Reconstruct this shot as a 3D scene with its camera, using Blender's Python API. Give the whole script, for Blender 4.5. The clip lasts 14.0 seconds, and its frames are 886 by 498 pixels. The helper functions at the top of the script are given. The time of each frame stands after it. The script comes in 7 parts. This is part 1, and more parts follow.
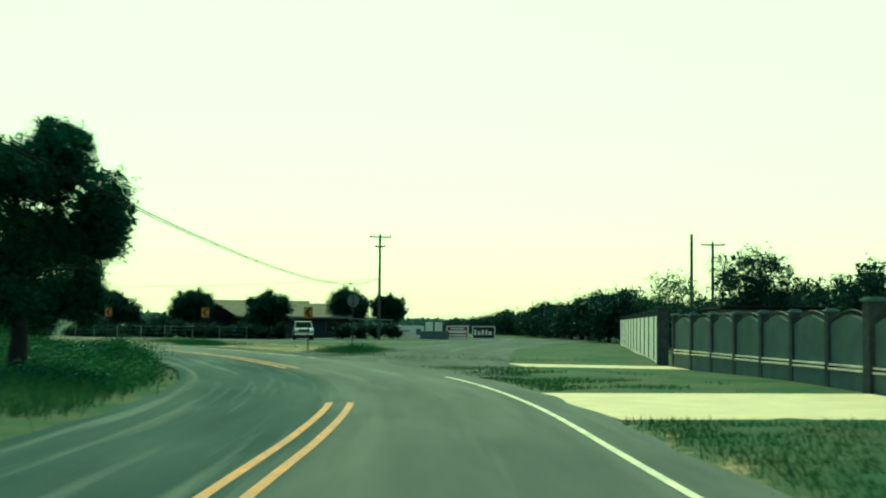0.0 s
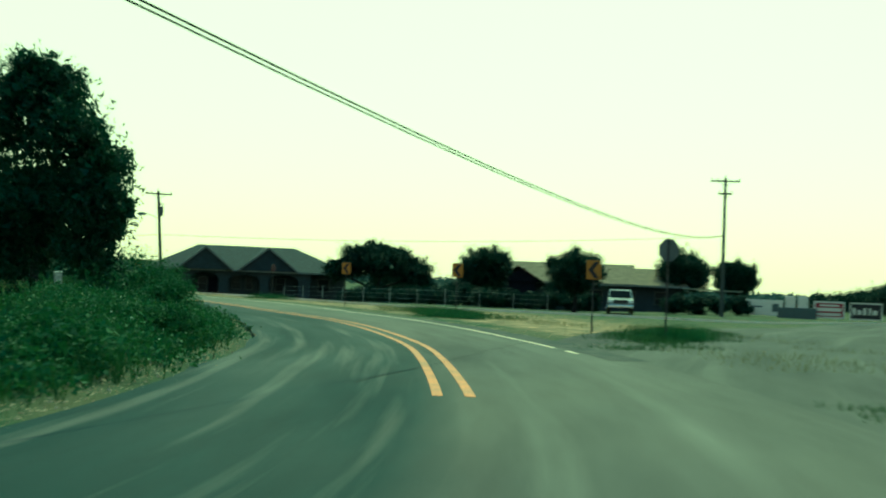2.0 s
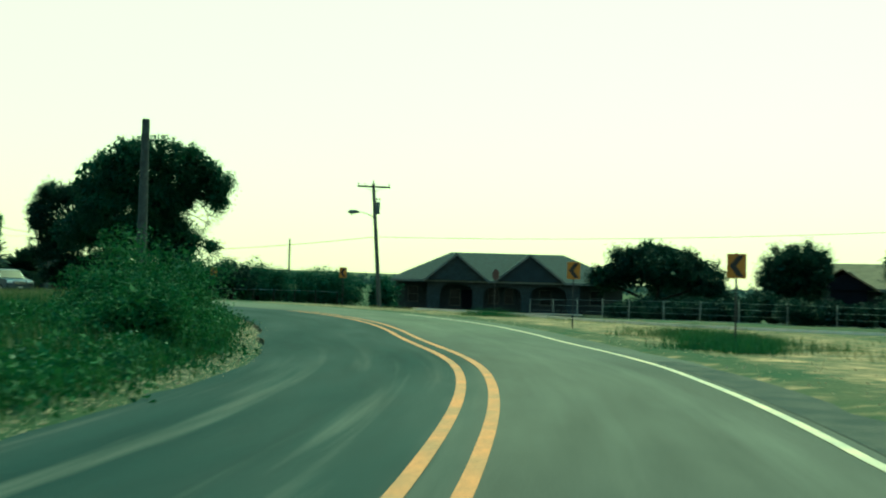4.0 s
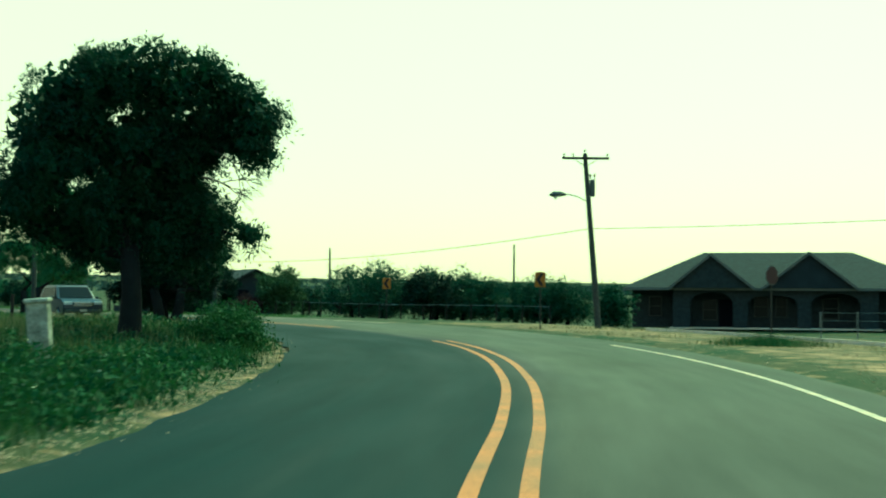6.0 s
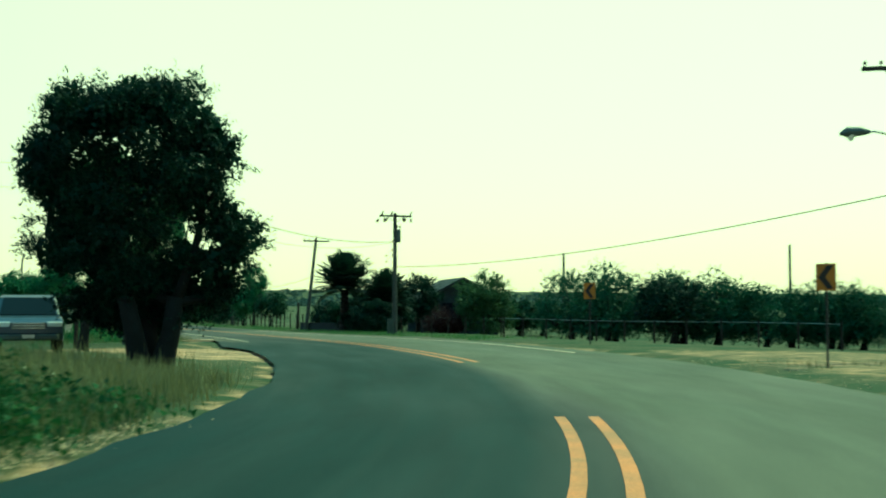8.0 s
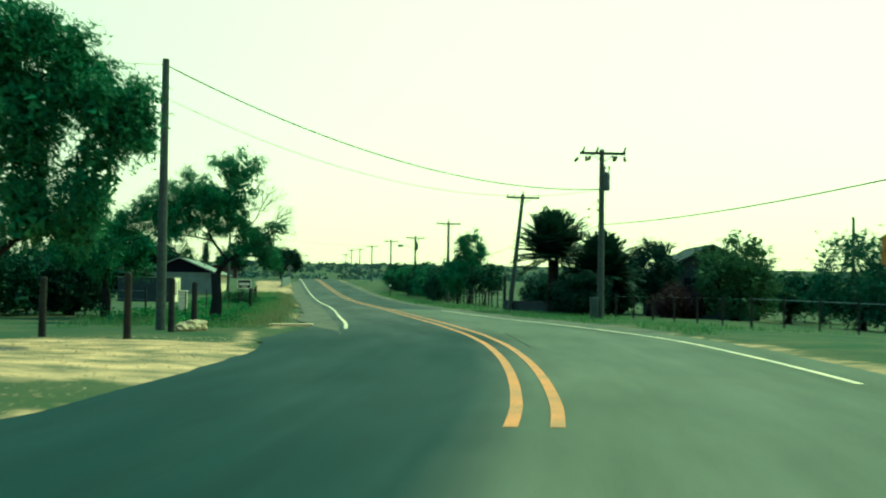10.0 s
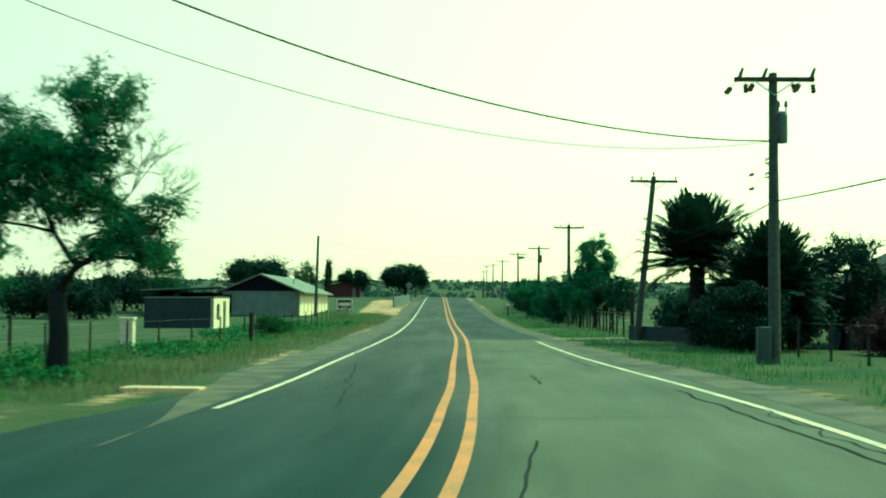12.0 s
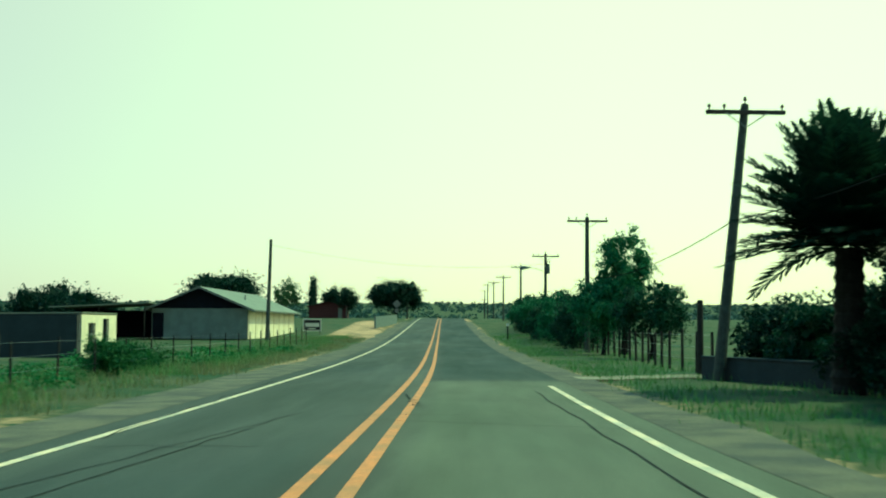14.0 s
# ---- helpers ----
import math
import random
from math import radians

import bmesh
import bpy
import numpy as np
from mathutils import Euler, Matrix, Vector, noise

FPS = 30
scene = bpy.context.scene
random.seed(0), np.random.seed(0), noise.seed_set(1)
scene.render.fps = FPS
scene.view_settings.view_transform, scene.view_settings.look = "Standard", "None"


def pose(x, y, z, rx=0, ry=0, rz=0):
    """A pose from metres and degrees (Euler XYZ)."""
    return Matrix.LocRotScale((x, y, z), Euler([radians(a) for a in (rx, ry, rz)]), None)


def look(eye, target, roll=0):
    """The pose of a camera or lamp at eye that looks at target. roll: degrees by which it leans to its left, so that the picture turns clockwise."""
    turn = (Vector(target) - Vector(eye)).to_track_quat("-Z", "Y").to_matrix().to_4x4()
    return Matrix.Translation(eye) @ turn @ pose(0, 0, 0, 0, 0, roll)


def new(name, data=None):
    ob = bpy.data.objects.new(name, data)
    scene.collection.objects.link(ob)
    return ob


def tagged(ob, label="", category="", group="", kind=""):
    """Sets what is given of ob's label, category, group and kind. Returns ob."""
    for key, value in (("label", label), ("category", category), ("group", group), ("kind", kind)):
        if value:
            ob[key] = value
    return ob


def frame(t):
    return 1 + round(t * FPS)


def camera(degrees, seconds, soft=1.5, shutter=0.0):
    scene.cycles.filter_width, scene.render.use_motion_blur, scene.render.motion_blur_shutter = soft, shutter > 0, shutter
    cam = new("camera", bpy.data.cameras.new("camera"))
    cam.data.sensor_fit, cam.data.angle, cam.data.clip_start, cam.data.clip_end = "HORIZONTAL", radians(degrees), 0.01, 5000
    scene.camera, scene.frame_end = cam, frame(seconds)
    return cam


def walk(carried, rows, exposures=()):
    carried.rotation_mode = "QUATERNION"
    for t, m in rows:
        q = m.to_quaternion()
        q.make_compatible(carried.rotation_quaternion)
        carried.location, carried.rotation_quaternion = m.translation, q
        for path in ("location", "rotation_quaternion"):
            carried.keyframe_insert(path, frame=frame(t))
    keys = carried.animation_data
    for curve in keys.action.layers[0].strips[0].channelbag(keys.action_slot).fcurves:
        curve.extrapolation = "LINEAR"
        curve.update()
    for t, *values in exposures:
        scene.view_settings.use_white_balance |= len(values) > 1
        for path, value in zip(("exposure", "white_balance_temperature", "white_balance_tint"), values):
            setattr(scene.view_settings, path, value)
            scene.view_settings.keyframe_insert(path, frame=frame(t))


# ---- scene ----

# ---------------- camera ----------------
EXPO, KELVIN, TINT = 0.0, 6150, -76
SKY_STRENGTH, SUN_STRENGTH = 0.06, 4.6
HAZE, FAR_HAZE, ZENITH = (1.22, 0.94, 0.68), (0.74, 0.50, 0.55), (0.14, 0.44, 0.98)
ROWS = [
    (0, -95.168, -101.885, 1.758, -76.857, 3.486, 0.612),
    (0.5, -87.643, -100.185, 1.699, -77.231, 3.952, 0.719),
    (1, -80.246, -98.325, 1.632, -73.048, 2.691, 1.359),
    (1.5, -73.536, -96.450, 1.474, -65.308, 2.388, 1.900),
    (2, -67.559, -94.318, 1.537, -60.689, 1.746, 2.218),
    (2.5, -62.084, -92.102, 1.488, -56.208, 1.636, 1.108),
    (3, -56.666, -89.718, 1.450, -52.495, 1.799, 1.241),
    (3.5, -51.430, -86.893, 1.460, -49.359, 1.854, 1.611),
    (4.3, -43.398, -81.761, 1.440, -44.399, 2.011, 1.387),
    (5.2, -35.029, -74.656, 1.529, -38.919, 2.072, 0.503),
    (6, -28.466, -67.522, 1.576, -34.296, 2.307, 0.384),
    (6.5, -24.518, -63.063, 1.532, -31.582, 2.720, 1.390),
    (7, -20.675, -58.558, 1.547, -28.260, 2.854, 1.310),
    (7.5, -17.112, -53.980, 1.558, -24.672, 2.920, 0.637),
    (8, -13.895, -49.332, 1.595, -21.523, 2.924, 0.042),
    (8.8, -8.996, -41.786, 1.575, -15.981, 2.575, -0.146),
    (9.7, -4.631, -32.910, 1.498, -9.962, 1.873, 0.537),
    (10.5, -1.839, -24.486, 1.539, -5.905, 1.803, 0.836),
    (11, -0.210, -19.182, 1.579, -3.335, 2.331, 0.451),
    (11.5, 1.187, -13.739, 1.625, -1.729, 2.527, 0.482),
    (12, 2.162, -8.265, 1.679, -1.235, 2.542, 0.324),
    (12.5, 2.948, -2.694, 1.731, -2.614, 3.057, 0.457),
    (13, 3.375, 2.896, 1.678, -2.079, 4.071, 1.290),
    (13.5, 3.841, 8.712, 1.549, -1.461, 3.841, 0.490),
    (14, 4.212, 14.638, 1.480, -1.054, 3.600, 0.249),
]
cam = camera(40, 14.0, soft=2.0, shutter=0.4)
# heading to the left of north, tilt above level, lean
walk(cam, [(t, pose(x, y, z, 90 + tilt, 0, yaw) @ pose(0, 0, 0, 0, 0, lean)) for t, x, y, z, yaw, tilt, lean in ROWS],
     exposures=[(t, EXPO + e, KELVIN + k, TINT + m) for t, e, k, m in ((0.0, -0.05, 150, 0), (2.0, -0.08, 0, 2), (3.5, 0.02, 0, 3), (6.0, -0.04, 0, 6), (8.0, -0.06, 0, 7), (10.5, 0.22, 200, -3), (12.5, 0.25, 200, -3), (13.2, 0.03, 100, 2), (14.0, -0.03, 0, 8))])

# ---------------- light ----------------
SUN_ELEV, SUN_AZ = radians(57), radians(71)   # azimuth clockwise from +Y
world = bpy.data.worlds.new("sky")
scene.world = world
world.use_nodes = True
wn = world.node_tree.nodes
sky = wn.new("ShaderNodeTexSky")
sky.sky_type = "NISHITA"
sky.sun_disc = False
sky.sun_elevation, sky.sun_rotation = SUN_ELEV, SUN_AZ
sky.air_density, sky.dust_density, sky.ozone_density = 1.0, 1.5, 1.0
# bright haze low in the sky, on top of the clear sky's own light
haze = wn.new("ShaderNodeVectorMath")
haze.operation = "MULTIPLY_ADD"
haze.inputs[1].default_value = (SKY_STRENGTH,) * 3
# the haze gives way to blue towards the zenith and is cooler away from the sun
up, thin = wn.new("ShaderNodeSeparateXYZ"), wn.new("ShaderNodeMapRange")
thin.interpolation_type = "SMOOTHSTEP"
for socket, value in (("From Min", 0.28), ("From Max", 0.75), ("To Min", 0.0), ("To Max", 1.0)):
    thin.inputs[socket].default_value = value
blue = wn.new("ShaderNodeMix")
blue.data_type = "RGBA"
blue.inputs[7].default_value = (*ZENITH, 1)
tone = wn.new("ShaderNodeMix")
tone.data_type = "RGBA"
tone.inputs[6].default_value, tone.inputs[7].default_value = (*FAR_HAZE, 1), (*HAZE, 1)
world.node_tree.links.new(tone.outputs[2], blue.inputs[6])
world.node_tree.links.new(wn.new("ShaderNodeTexCoord").outputs["Generated"], up.inputs[0])
world.node_tree.links.new(up.outputs["Z"], thin.inputs["Value"])
glow, glare = wn.new("ShaderNodeVectorMath"), wn.new("ShaderNodeMapRange")
glow.operation = "DOT_PRODUCT"
glow.inputs[1].default_value = (math.sin(SUN_AZ), math.cos(SUN_AZ), 0.0)
glare.interpolation_type = "SMOOTHSTEP"
for socket, value in (("From Min", -0.15), ("From Max", 0.52), ("To Min", 0.0), ("To Max", 1.0)):
    glare.inputs[socket].default_value = value
world.node_tree.links.new(up.inputs[0].links[0].from_socket, glow.inputs[0])
world.node_tree.links.new(glow.outputs["Value"], glare.inputs["Value"])
world.node_tree.links.new(thin.outputs["Result"], blue.inputs["Factor"])
world.node_tree.links.new(glare.outputs["Result"], tone.inputs["Factor"])
world.node_tree.links.new(blue.outputs[2], haze.inputs[2])
world.node_tree.links.new(sky.outputs[0], haze.inputs[0])
world.node_tree.links.new(haze.outputs[0], wn["Background"].inputs["Color"])
wn["Background"].inputs["Strength"].default_value = 1.0
sun_data = bpy.data.lights.new("sun", "SUN")
sun_data.energy, sun_data.angle, sun_data.color = SUN_STRENGTH, radians(0.9), (1.0, 0.86, 0.62)
sun = new("sun", sun_data)
sun.matrix_world = look((0, 0, 0), (-math.sin(SUN_AZ) * math.cos(SUN_ELEV), -math.cos(SUN_AZ) * math.cos(SUN_ELEV), -math.sin(SUN_ELEV)))

# ---------------- materials ----------------
def material(name, base, rough=0.85, metal=0.0, vary=0.25, scale=3.0, fine=40.0, bump=0.15, second=None, mix=0.5, spec=0.3):
    """A surface with a coarse stain pattern, a fine grain and relief; second: another colour that shows in patches."""
    m = bpy.data.materials.new(name)
    m.use_nodes = True
    n, l = m.node_tree.nodes, m.node_tree.links
    b = n["Principled BSDF"]
    b.inputs["Roughness"].default_value, b.inputs["Metallic"].default_value = rough, metal
    b.inputs["Specular IOR Level"].default_value = spec
    co = n.new("ShaderNodeTexCoord")
    big, small = n.new("ShaderNodeTexNoise"), n.new("ShaderNodeTexNoise")
    big.inputs["Scale"].default_value, big.inputs["Detail"].default_value = scale, 5
    small.inputs["Scale"].default_value, small.inputs["Detail"].default_value = fine, 3
    for t in (big, small):
        l.new(co.outputs["Object"], t.inputs["Vector"])
    ramp = n.new("ShaderNodeValToRGB")
    a, c = ramp.color_ramp.elements
    two = second or tuple(v * (1 - vary) for v in base)
    a.position, c.position = 0.5 - 0.22 * mix, 0.5 + 0.22 * mix
    a.color, c.color = (*two, 1), (*base, 1)
    l.new(big.outputs["Fac"], ramp.inputs["Fac"])
    hsv = n.new("ShaderNodeHueSaturation")
    span = n.new("ShaderNodeMapRange")
    span.inputs["From Min"].default_value, span.inputs["From Max"].default_value = 0.3, 0.7
    span.inputs["To Min"].default_value, span.inputs["To Max"].default_value = 1 - vary, 1 + vary
    l.new(small.outputs["Fac"], span.inputs["Value"])
    l.new(span.outputs["Result"], hsv.inputs["Value"])
    l.new(ramp.outputs["Color"], hsv.inputs["Color"])
    l.new(hsv.outputs["Color"], b.inputs["Base Color"])
    if bump:
        bp = n.new("ShaderNodeBump")
        bp.inputs["Strength"].default_value = bump
        bp.inputs["Distance"].default_value = 0.02
        l.new(small.outputs["Fac"], bp.inputs["Height"])
        l.new(bp.outputs["Normal"], b.inputs["Normal"])
    return m


def foliage(name, base, tip, rough=0.55):
    """Leaves: each one takes its own tone between two greens, and lets some light through."""
    m = bpy.data.materials.new(name)
    m.use_nodes = True
    n, l = m.node_tree.nodes, m.node_tree.links
    b = n["Principled BSDF"]
    b.inputs["Roughness"].default_value = rough
    b.inputs["Specular IOR Level"].default_value = 0.12
    geo = n.new("ShaderNodeNewGeometry")
    ramp = n.new("ShaderNodeValToRGB")
    ramp.color_ramp.elements[0].color, ramp.color_ramp.elements[1].color = (*base, 1), (*tip, 1)
    # one leaf differs from the next, and whole clumps run lighter or darker
    clump = n.new("ShaderNodeTexNoise")
    clump.inputs["Scale"].default_value, clump.inputs["Detail"].default_value = 0.9, 3
    l.new(n.new("ShaderNodeTexCoord").outputs["Object"], clump.inputs["Vector"])
    tone = n.new("ShaderNodeMath")
    tone.operation = "MULTIPLY_ADD"
    tone.inputs[1].default_value = 0.55
    l.new(geo.outputs["Random Per Island"], tone.inputs[0])
    wide = n.new("ShaderNodeMapRange")
    for socket, value in (("From Min", 0.32), ("From Max", 0.68), ("To Min", 0.0), ("To Max", 0.45)):
        wide.inputs[socket].default_value = value
    l.new(clump.outputs["Fac"], wide.inputs["Value"])
    l.new(wide.outputs["Result"], tone.inputs[2])
    l.new(tone.outputs[0], ramp.inputs["Fac"])
    l.new(ramp.outputs["Color"], b.inputs["Base Color"])
    tr = n.new("ShaderNodeBsdfTranslucent")
    l.new(ramp.outputs["Color"], tr.inputs["Color"])
    mx = n.new("ShaderNodeMixShader")
    mx.inputs["Fac"].default_value = 0.26
    l.new(b.outputs[0], mx.inputs[1])
    l.new(tr.outputs[0], mx.inputs[2])
    l.new(mx.outputs[0], n["Material Output"].inputs["Surface"])
    return m


def layered(name, fields, rough=0.9, bump=0.35, fine=30.0, grain=0.3):
    """Ground cover: patches of several covers, weighted by the mesh's own cover attribute and by noise."""
    m = bpy.data.materials.new(name)
    m.use_nodes = True
    n, l = m.node_tree.nodes, m.node_tree.links
    b = n["Principled BSDF"]
    b.inputs["Roughness"].default_value = rough
    b.inputs["Specular IOR Level"].default_value = 0.15
    co = n.new("ShaderNodeTexCoord")

    def tex(scale, detail=6):
        t = n.new("ShaderNodeTexNoise")
        t.inputs["Scale"].default_value, t.inputs["Detail"].default_value = scale, detail
        l.new(co.outputs["Object"], t.inputs["Vector"])
        return t.outputs["Fac"]

    def blend(fac, lo, hi, c1, c2):
        r = n.new("ShaderNodeMapRange")
        r.inputs["From Min"].default_value, r.inputs["From Max"].default_value = lo, hi
        l.new(fac, r.inputs["Value"])
        x = n.new("ShaderNodeMix")
        x.data_type = "RGBA"
        l.new(r.outputs["Result"], x.inputs["Factor"])
        for sock, c in ((x.inputs[6], c1), (x.inputs[7], c2)):
            if isinstance(c, tuple):
                sock.default_value = (*c, 1)
            else:
                l.new(c, sock)
        return x.outputs[2]

    green, dry, soil, sand = fields
    grass = blend(tex(0.35), 0.38, 0.62, green, dry)
    dirt = blend(tex(0.8), 0.35, 0.65, soil, sand)
    att = n.new("ShaderNodeAttribute")
    att.attribute_name = "cover"
    add = n.new("ShaderNodeMath")
    add.operation = "MULTIPLY_ADD"
    add.inputs[1].default_value, add.inputs[2].default_value = 0.8, -0.4
    l.new(tex(1.7, 8), add.inputs[0])
    total = n.new("ShaderNodeMath")
    l.new(att.outputs["Fac"], total.inputs[0])
    l.new(add.outputs[0], total.inputs[1])
    col = blend(total.outputs[0], 0.35, 0.65, grass, dirt)
    small = tex(fine, 4)
    hsv = n.new("ShaderNodeHueSaturation")
    span = n.new("ShaderNodeMapRange")
    span.inputs["From Min"].default_value, span.inputs["From Max"].default_value = 0.3, 0.7
    span.inputs["To Min"].default_value, span.inputs["To Max"].default_value = 1 - grain, 1 + grain
    l.new(small, span.inputs["Value"])
    l.new(span.outputs["Result"], hsv.inputs["Value"])
    l.new(col, hsv.inputs["Color"])
    l.new(hsv.outputs["Color"], b.inputs["Base Color"])
    bp = n.new("ShaderNodeBump")
    bp.inputs["Strength"].default_value, bp.inputs["Distance"].default_value = bump, 0.05
    l.new(small, bp.inputs["Height"])
    l.new(bp.outputs["Normal"], b.inputs["Normal"])
    return m


def asphalt_material(name, old, new_, streak, rough=0.8, fresh=None):
    """Worn asphalt: UV runs across and along the road in metres; polished streaks follow the wheels."""
    m = bpy.data.materials.new(name)
    m.use_nodes = True
    n, l = m.node_tree.nodes, m.node_tree.links
    b = n["Principled BSDF"]
    b.inputs["Roughness"].default_value = rough
    b.inputs["Specular IOR Level"].default_value = 0.1
    uv = n.new("ShaderNodeTexCoord").outputs["UV"]

    def tex(sx, sy, scale, detail=5):
        mp = n.new("ShaderNodeMapping")
        mp.inputs["Scale"].default_value = (sx, sy, 1)
        l.new(uv, mp.inputs["Vector"])
        t = n.new("ShaderNodeTexNoise")
        t.inputs["Scale"].default_value, t.inputs["Detail"].default_value = scale, detail
        l.new(mp.outputs[0], t.inputs["Vector"])
        return t.outputs["Fac"]

    def ranged(fac, a, c, lo=0.0, hi=1.0):
        r = n.new("ShaderNodeMapRange")
        for k, v in zip(("From Min", "From Max", "To Min", "To Max"), (a, c, lo, hi)):
            r.inputs[k].default_value = v
        l.new(fac, r.inputs["Value"])
        return r.outputs["Result"]

    def mixed(fac, c1, c2):
        x = n.new("ShaderNodeMix")
        x.data_type = "RGBA"
        l.new(fac, x.inputs["Factor"])
        for sock, c in ((x.inputs[6], c1), (x.inputs[7], c2)):
            if isinstance(c, tuple):
                sock.default_value = (*c, 1)
            else:
                l.new(c, sock)
        return x.outputs[2]

    patch = mixed(ranged(tex(0.12, 0.05, 1.0), 0.4, 0.62), old, new_)
    lines = mixed(ranged(tex(1.0, 0.03, 1.3, 6), 0.54, 0.75, 0.0, 0.75), patch, streak)
    if fresh:
        sun_worn = n.new("ShaderNodeAttribute")
        sun_worn.attribute_name = "bleach"
        lines = mixed(sun_worn.outputs["Fac"], lines, mixed(ranged(tex(0.3, 0.1, 1.2, 6), 0.35, 0.65), (0.086, 0.090, 0.062), (0.112, 0.110, 0.078)))
        att = n.new("ShaderNodeAttribute")
        att.attribute_name = "fresh"
        rub = n.new("ShaderNodeAttribute")
        rub.attribute_name = "scuff"
        much = n.new("ShaderNodeMath")
        much.operation = "MULTIPLY"
        l.new(ranged(tex(1.0, 0.03, 2.3, 5), 0.52, 0.68, 0.0, 0.65), much.inputs[0])
        l.new(rub.outputs["Fac"], much.inputs[1])
        marks = mixed(much.outputs[0], fresh, streak)
        lines = mixed(att.outputs["Fac"], lines, marks)
    grit = tex(1, 1, 60.0, 3)
    hsv = n.new("ShaderNodeHueSaturation")
    blend = n.new("ShaderNodeMath")
    blend.operation = "MULTIPLY"
    l.new(ranged(grit, 0.3, 0.7, 0.72, 1.28), blend.inputs[0])
    l.new(ranged(tex(1, 0.12, 2.2, 7), 0.3, 0.7, 0.86, 1.14), blend.inputs[1])
    l.new(blend.outputs[0], hsv.inputs["Value"])
    l.new(lines, hsv.inputs["Color"])
    l.new(hsv.outputs["Color"], b.inputs["Base Color"])
    l.new(ranged(tex(0.5, 0.08, 1.0), 0.3, 0.7, rough - 0.12, rough + 0.1), b.inputs["Roughness"])
    bp = n.new("ShaderNodeBump")
    bp.inputs["Strength"].default_value, bp.inputs["Distance"].default_value = 0.3, 0.01
    l.new(grit, bp.inputs["Height"])
    l.new(bp.outputs["Normal"], b.inputs["Normal"])
    return m


GROUND = layered("earth_and_grass", ((0.026, 0.050, 0.019), (0.068, 0.068, 0.032), (0.13, 0.105, 0.062), (0.54, 0.32, 0.18)))
ASPHALT = asphalt_material("worn_asphalt", (0.080, 0.075, 0.061), (0.053, 0.053, 0.047), (0.125, 0.118, 0.097), 0.76, fresh=(0.008, 0.024, 0.023))
SIDE_ASPHALT = asphalt_material("gravelled_asphalt", (0.0612, 0.05976, 0.0504), (0.0432, 0.0432, 0.0396), (0.1152, 0.108, 0.0864))
DARK_ASPHALT = material("dark_strip_asphalt", (0.026, 0.031, 0.030), 0.85, vary=0.35, scale=1.2, fine=40, bump=0.3, second=(0.06, 0.058, 0.048), spec=0.15)
TAR = material("crack_tar", (0.028, 0.030, 0.029), 0.95, vary=0.2, spec=0.05, bump=0)
YELLOW_PAINT = material("yellow_road_paint", (0.55, 0.19, 0.062), 0.7, vary=0.25, scale=1.5, fine=25, second=(0.34, 0.155, 0.065), mix=0.7, bump=0.05)
WHITE_PAINT = material("white_road_paint", (0.72, 0.528, 0.344), 0.7, vary=0.2, scale=1.5, fine=25, second=(0.42, 0.36, 0.27), mix=0.7, bump=0.05)
CONCRETE = material("pale_concrete", (0.62, 0.43, 0.26), 0.9, vary=0.1, scale=0.8, fine=30)
CURB = material("kerb_concrete", (0.68, 0.57, 0.42), 0.9, vary=0.15, scale=1.2)
POLE_WOOD = material("weathered_pole_wood", (0.052, 0.058, 0.053), 0.85, vary=0.3, scale=6, fine=60, bump=0.4)
ARM_WOOD = material("crossarm_wood", (0.042, 0.035, 0.0294), 0.85, vary=0.3, scale=6, fine=60, bump=0.4)
FENCE_WOOD = material("dark_fence_post_wood", (0.021, 0.0182, 0.0161), 0.9, vary=0.35, scale=5, fine=50, bump=0.4)
STEEL = material("galvanised_steel", (0.22, 0.23, 0.23), 0.5, 0.7, vary=0.12, scale=8)
PORCELAIN = material("brown_porcelain", (0.10, 0.06, 0.045), 0.3, vary=0.1)
CABLE = material("black_cable", (0.012, 0.012, 0.012), 0.9, vary=0.1, bump=0, spec=0.05)
TANK = material("grey_transformer_paint", (0.07, 0.088, 0.088), 0.5, 0.2, vary=0.12)
BARK = material("dark_bark", (0.006, 0.0075, 0.008), 0.95, vary=0.35, scale=4, fine=35, bump=0.6)
PALM_BARK = material("palm_trunk_bark", (0.012, 0.013, 0.013), 0.95, vary=0.4, scale=5, fine=25, bump=0.8)
CABINET = material("dull_green_cabinet_paint", (0.035, 0.05, 0.045), 0.7, vary=0.15)
LEAF_GROVE = foliage("grove_leaf", (0.010, 0.036, 0.024), (0.042, 0.105, 0.054))
BRIGHT_WEED = foliage("bright_weed_leaf", (0.026, 0.085, 0.028), (0.075, 0.19, 0.058), 0.6)
GRIT = material("pale_grit", (0.24, 0.20, 0.14), 0.95, vary=0.3, scale=1.0, fine=30, bump=0.4, second=(0.12, 0.105, 0.07))
DEAD_WOOD = material("bare_grey_twigs", (0.07, 0.065, 0.055), 0.9, vary=0.2)
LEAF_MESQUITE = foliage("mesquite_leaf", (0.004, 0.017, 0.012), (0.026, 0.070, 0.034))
# brighter copy of the mesquite leaf, with sunlight put into its greens
LEAF_SUNLIT = foliage("sunlit_feathery_leaf", (0.018, 0.060, 0.032), (0.080, 0.200, 0.085))
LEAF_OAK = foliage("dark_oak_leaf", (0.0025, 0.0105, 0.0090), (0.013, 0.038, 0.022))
LEAF_LIGHT = foliage("light_leaf", (0.022, 0.05, 0.022), (0.07, 0.12, 0.048))
LEAF_PALM = foliage("palm_leaflet", (0.004, 0.013, 0.011), (0.024, 0.050, 0.030))
LEAF_PURPLE = foliage("maroon_shrub_leaf", (0.02, 0.0088, 0.012), (0.04, 0.02, 0.02))
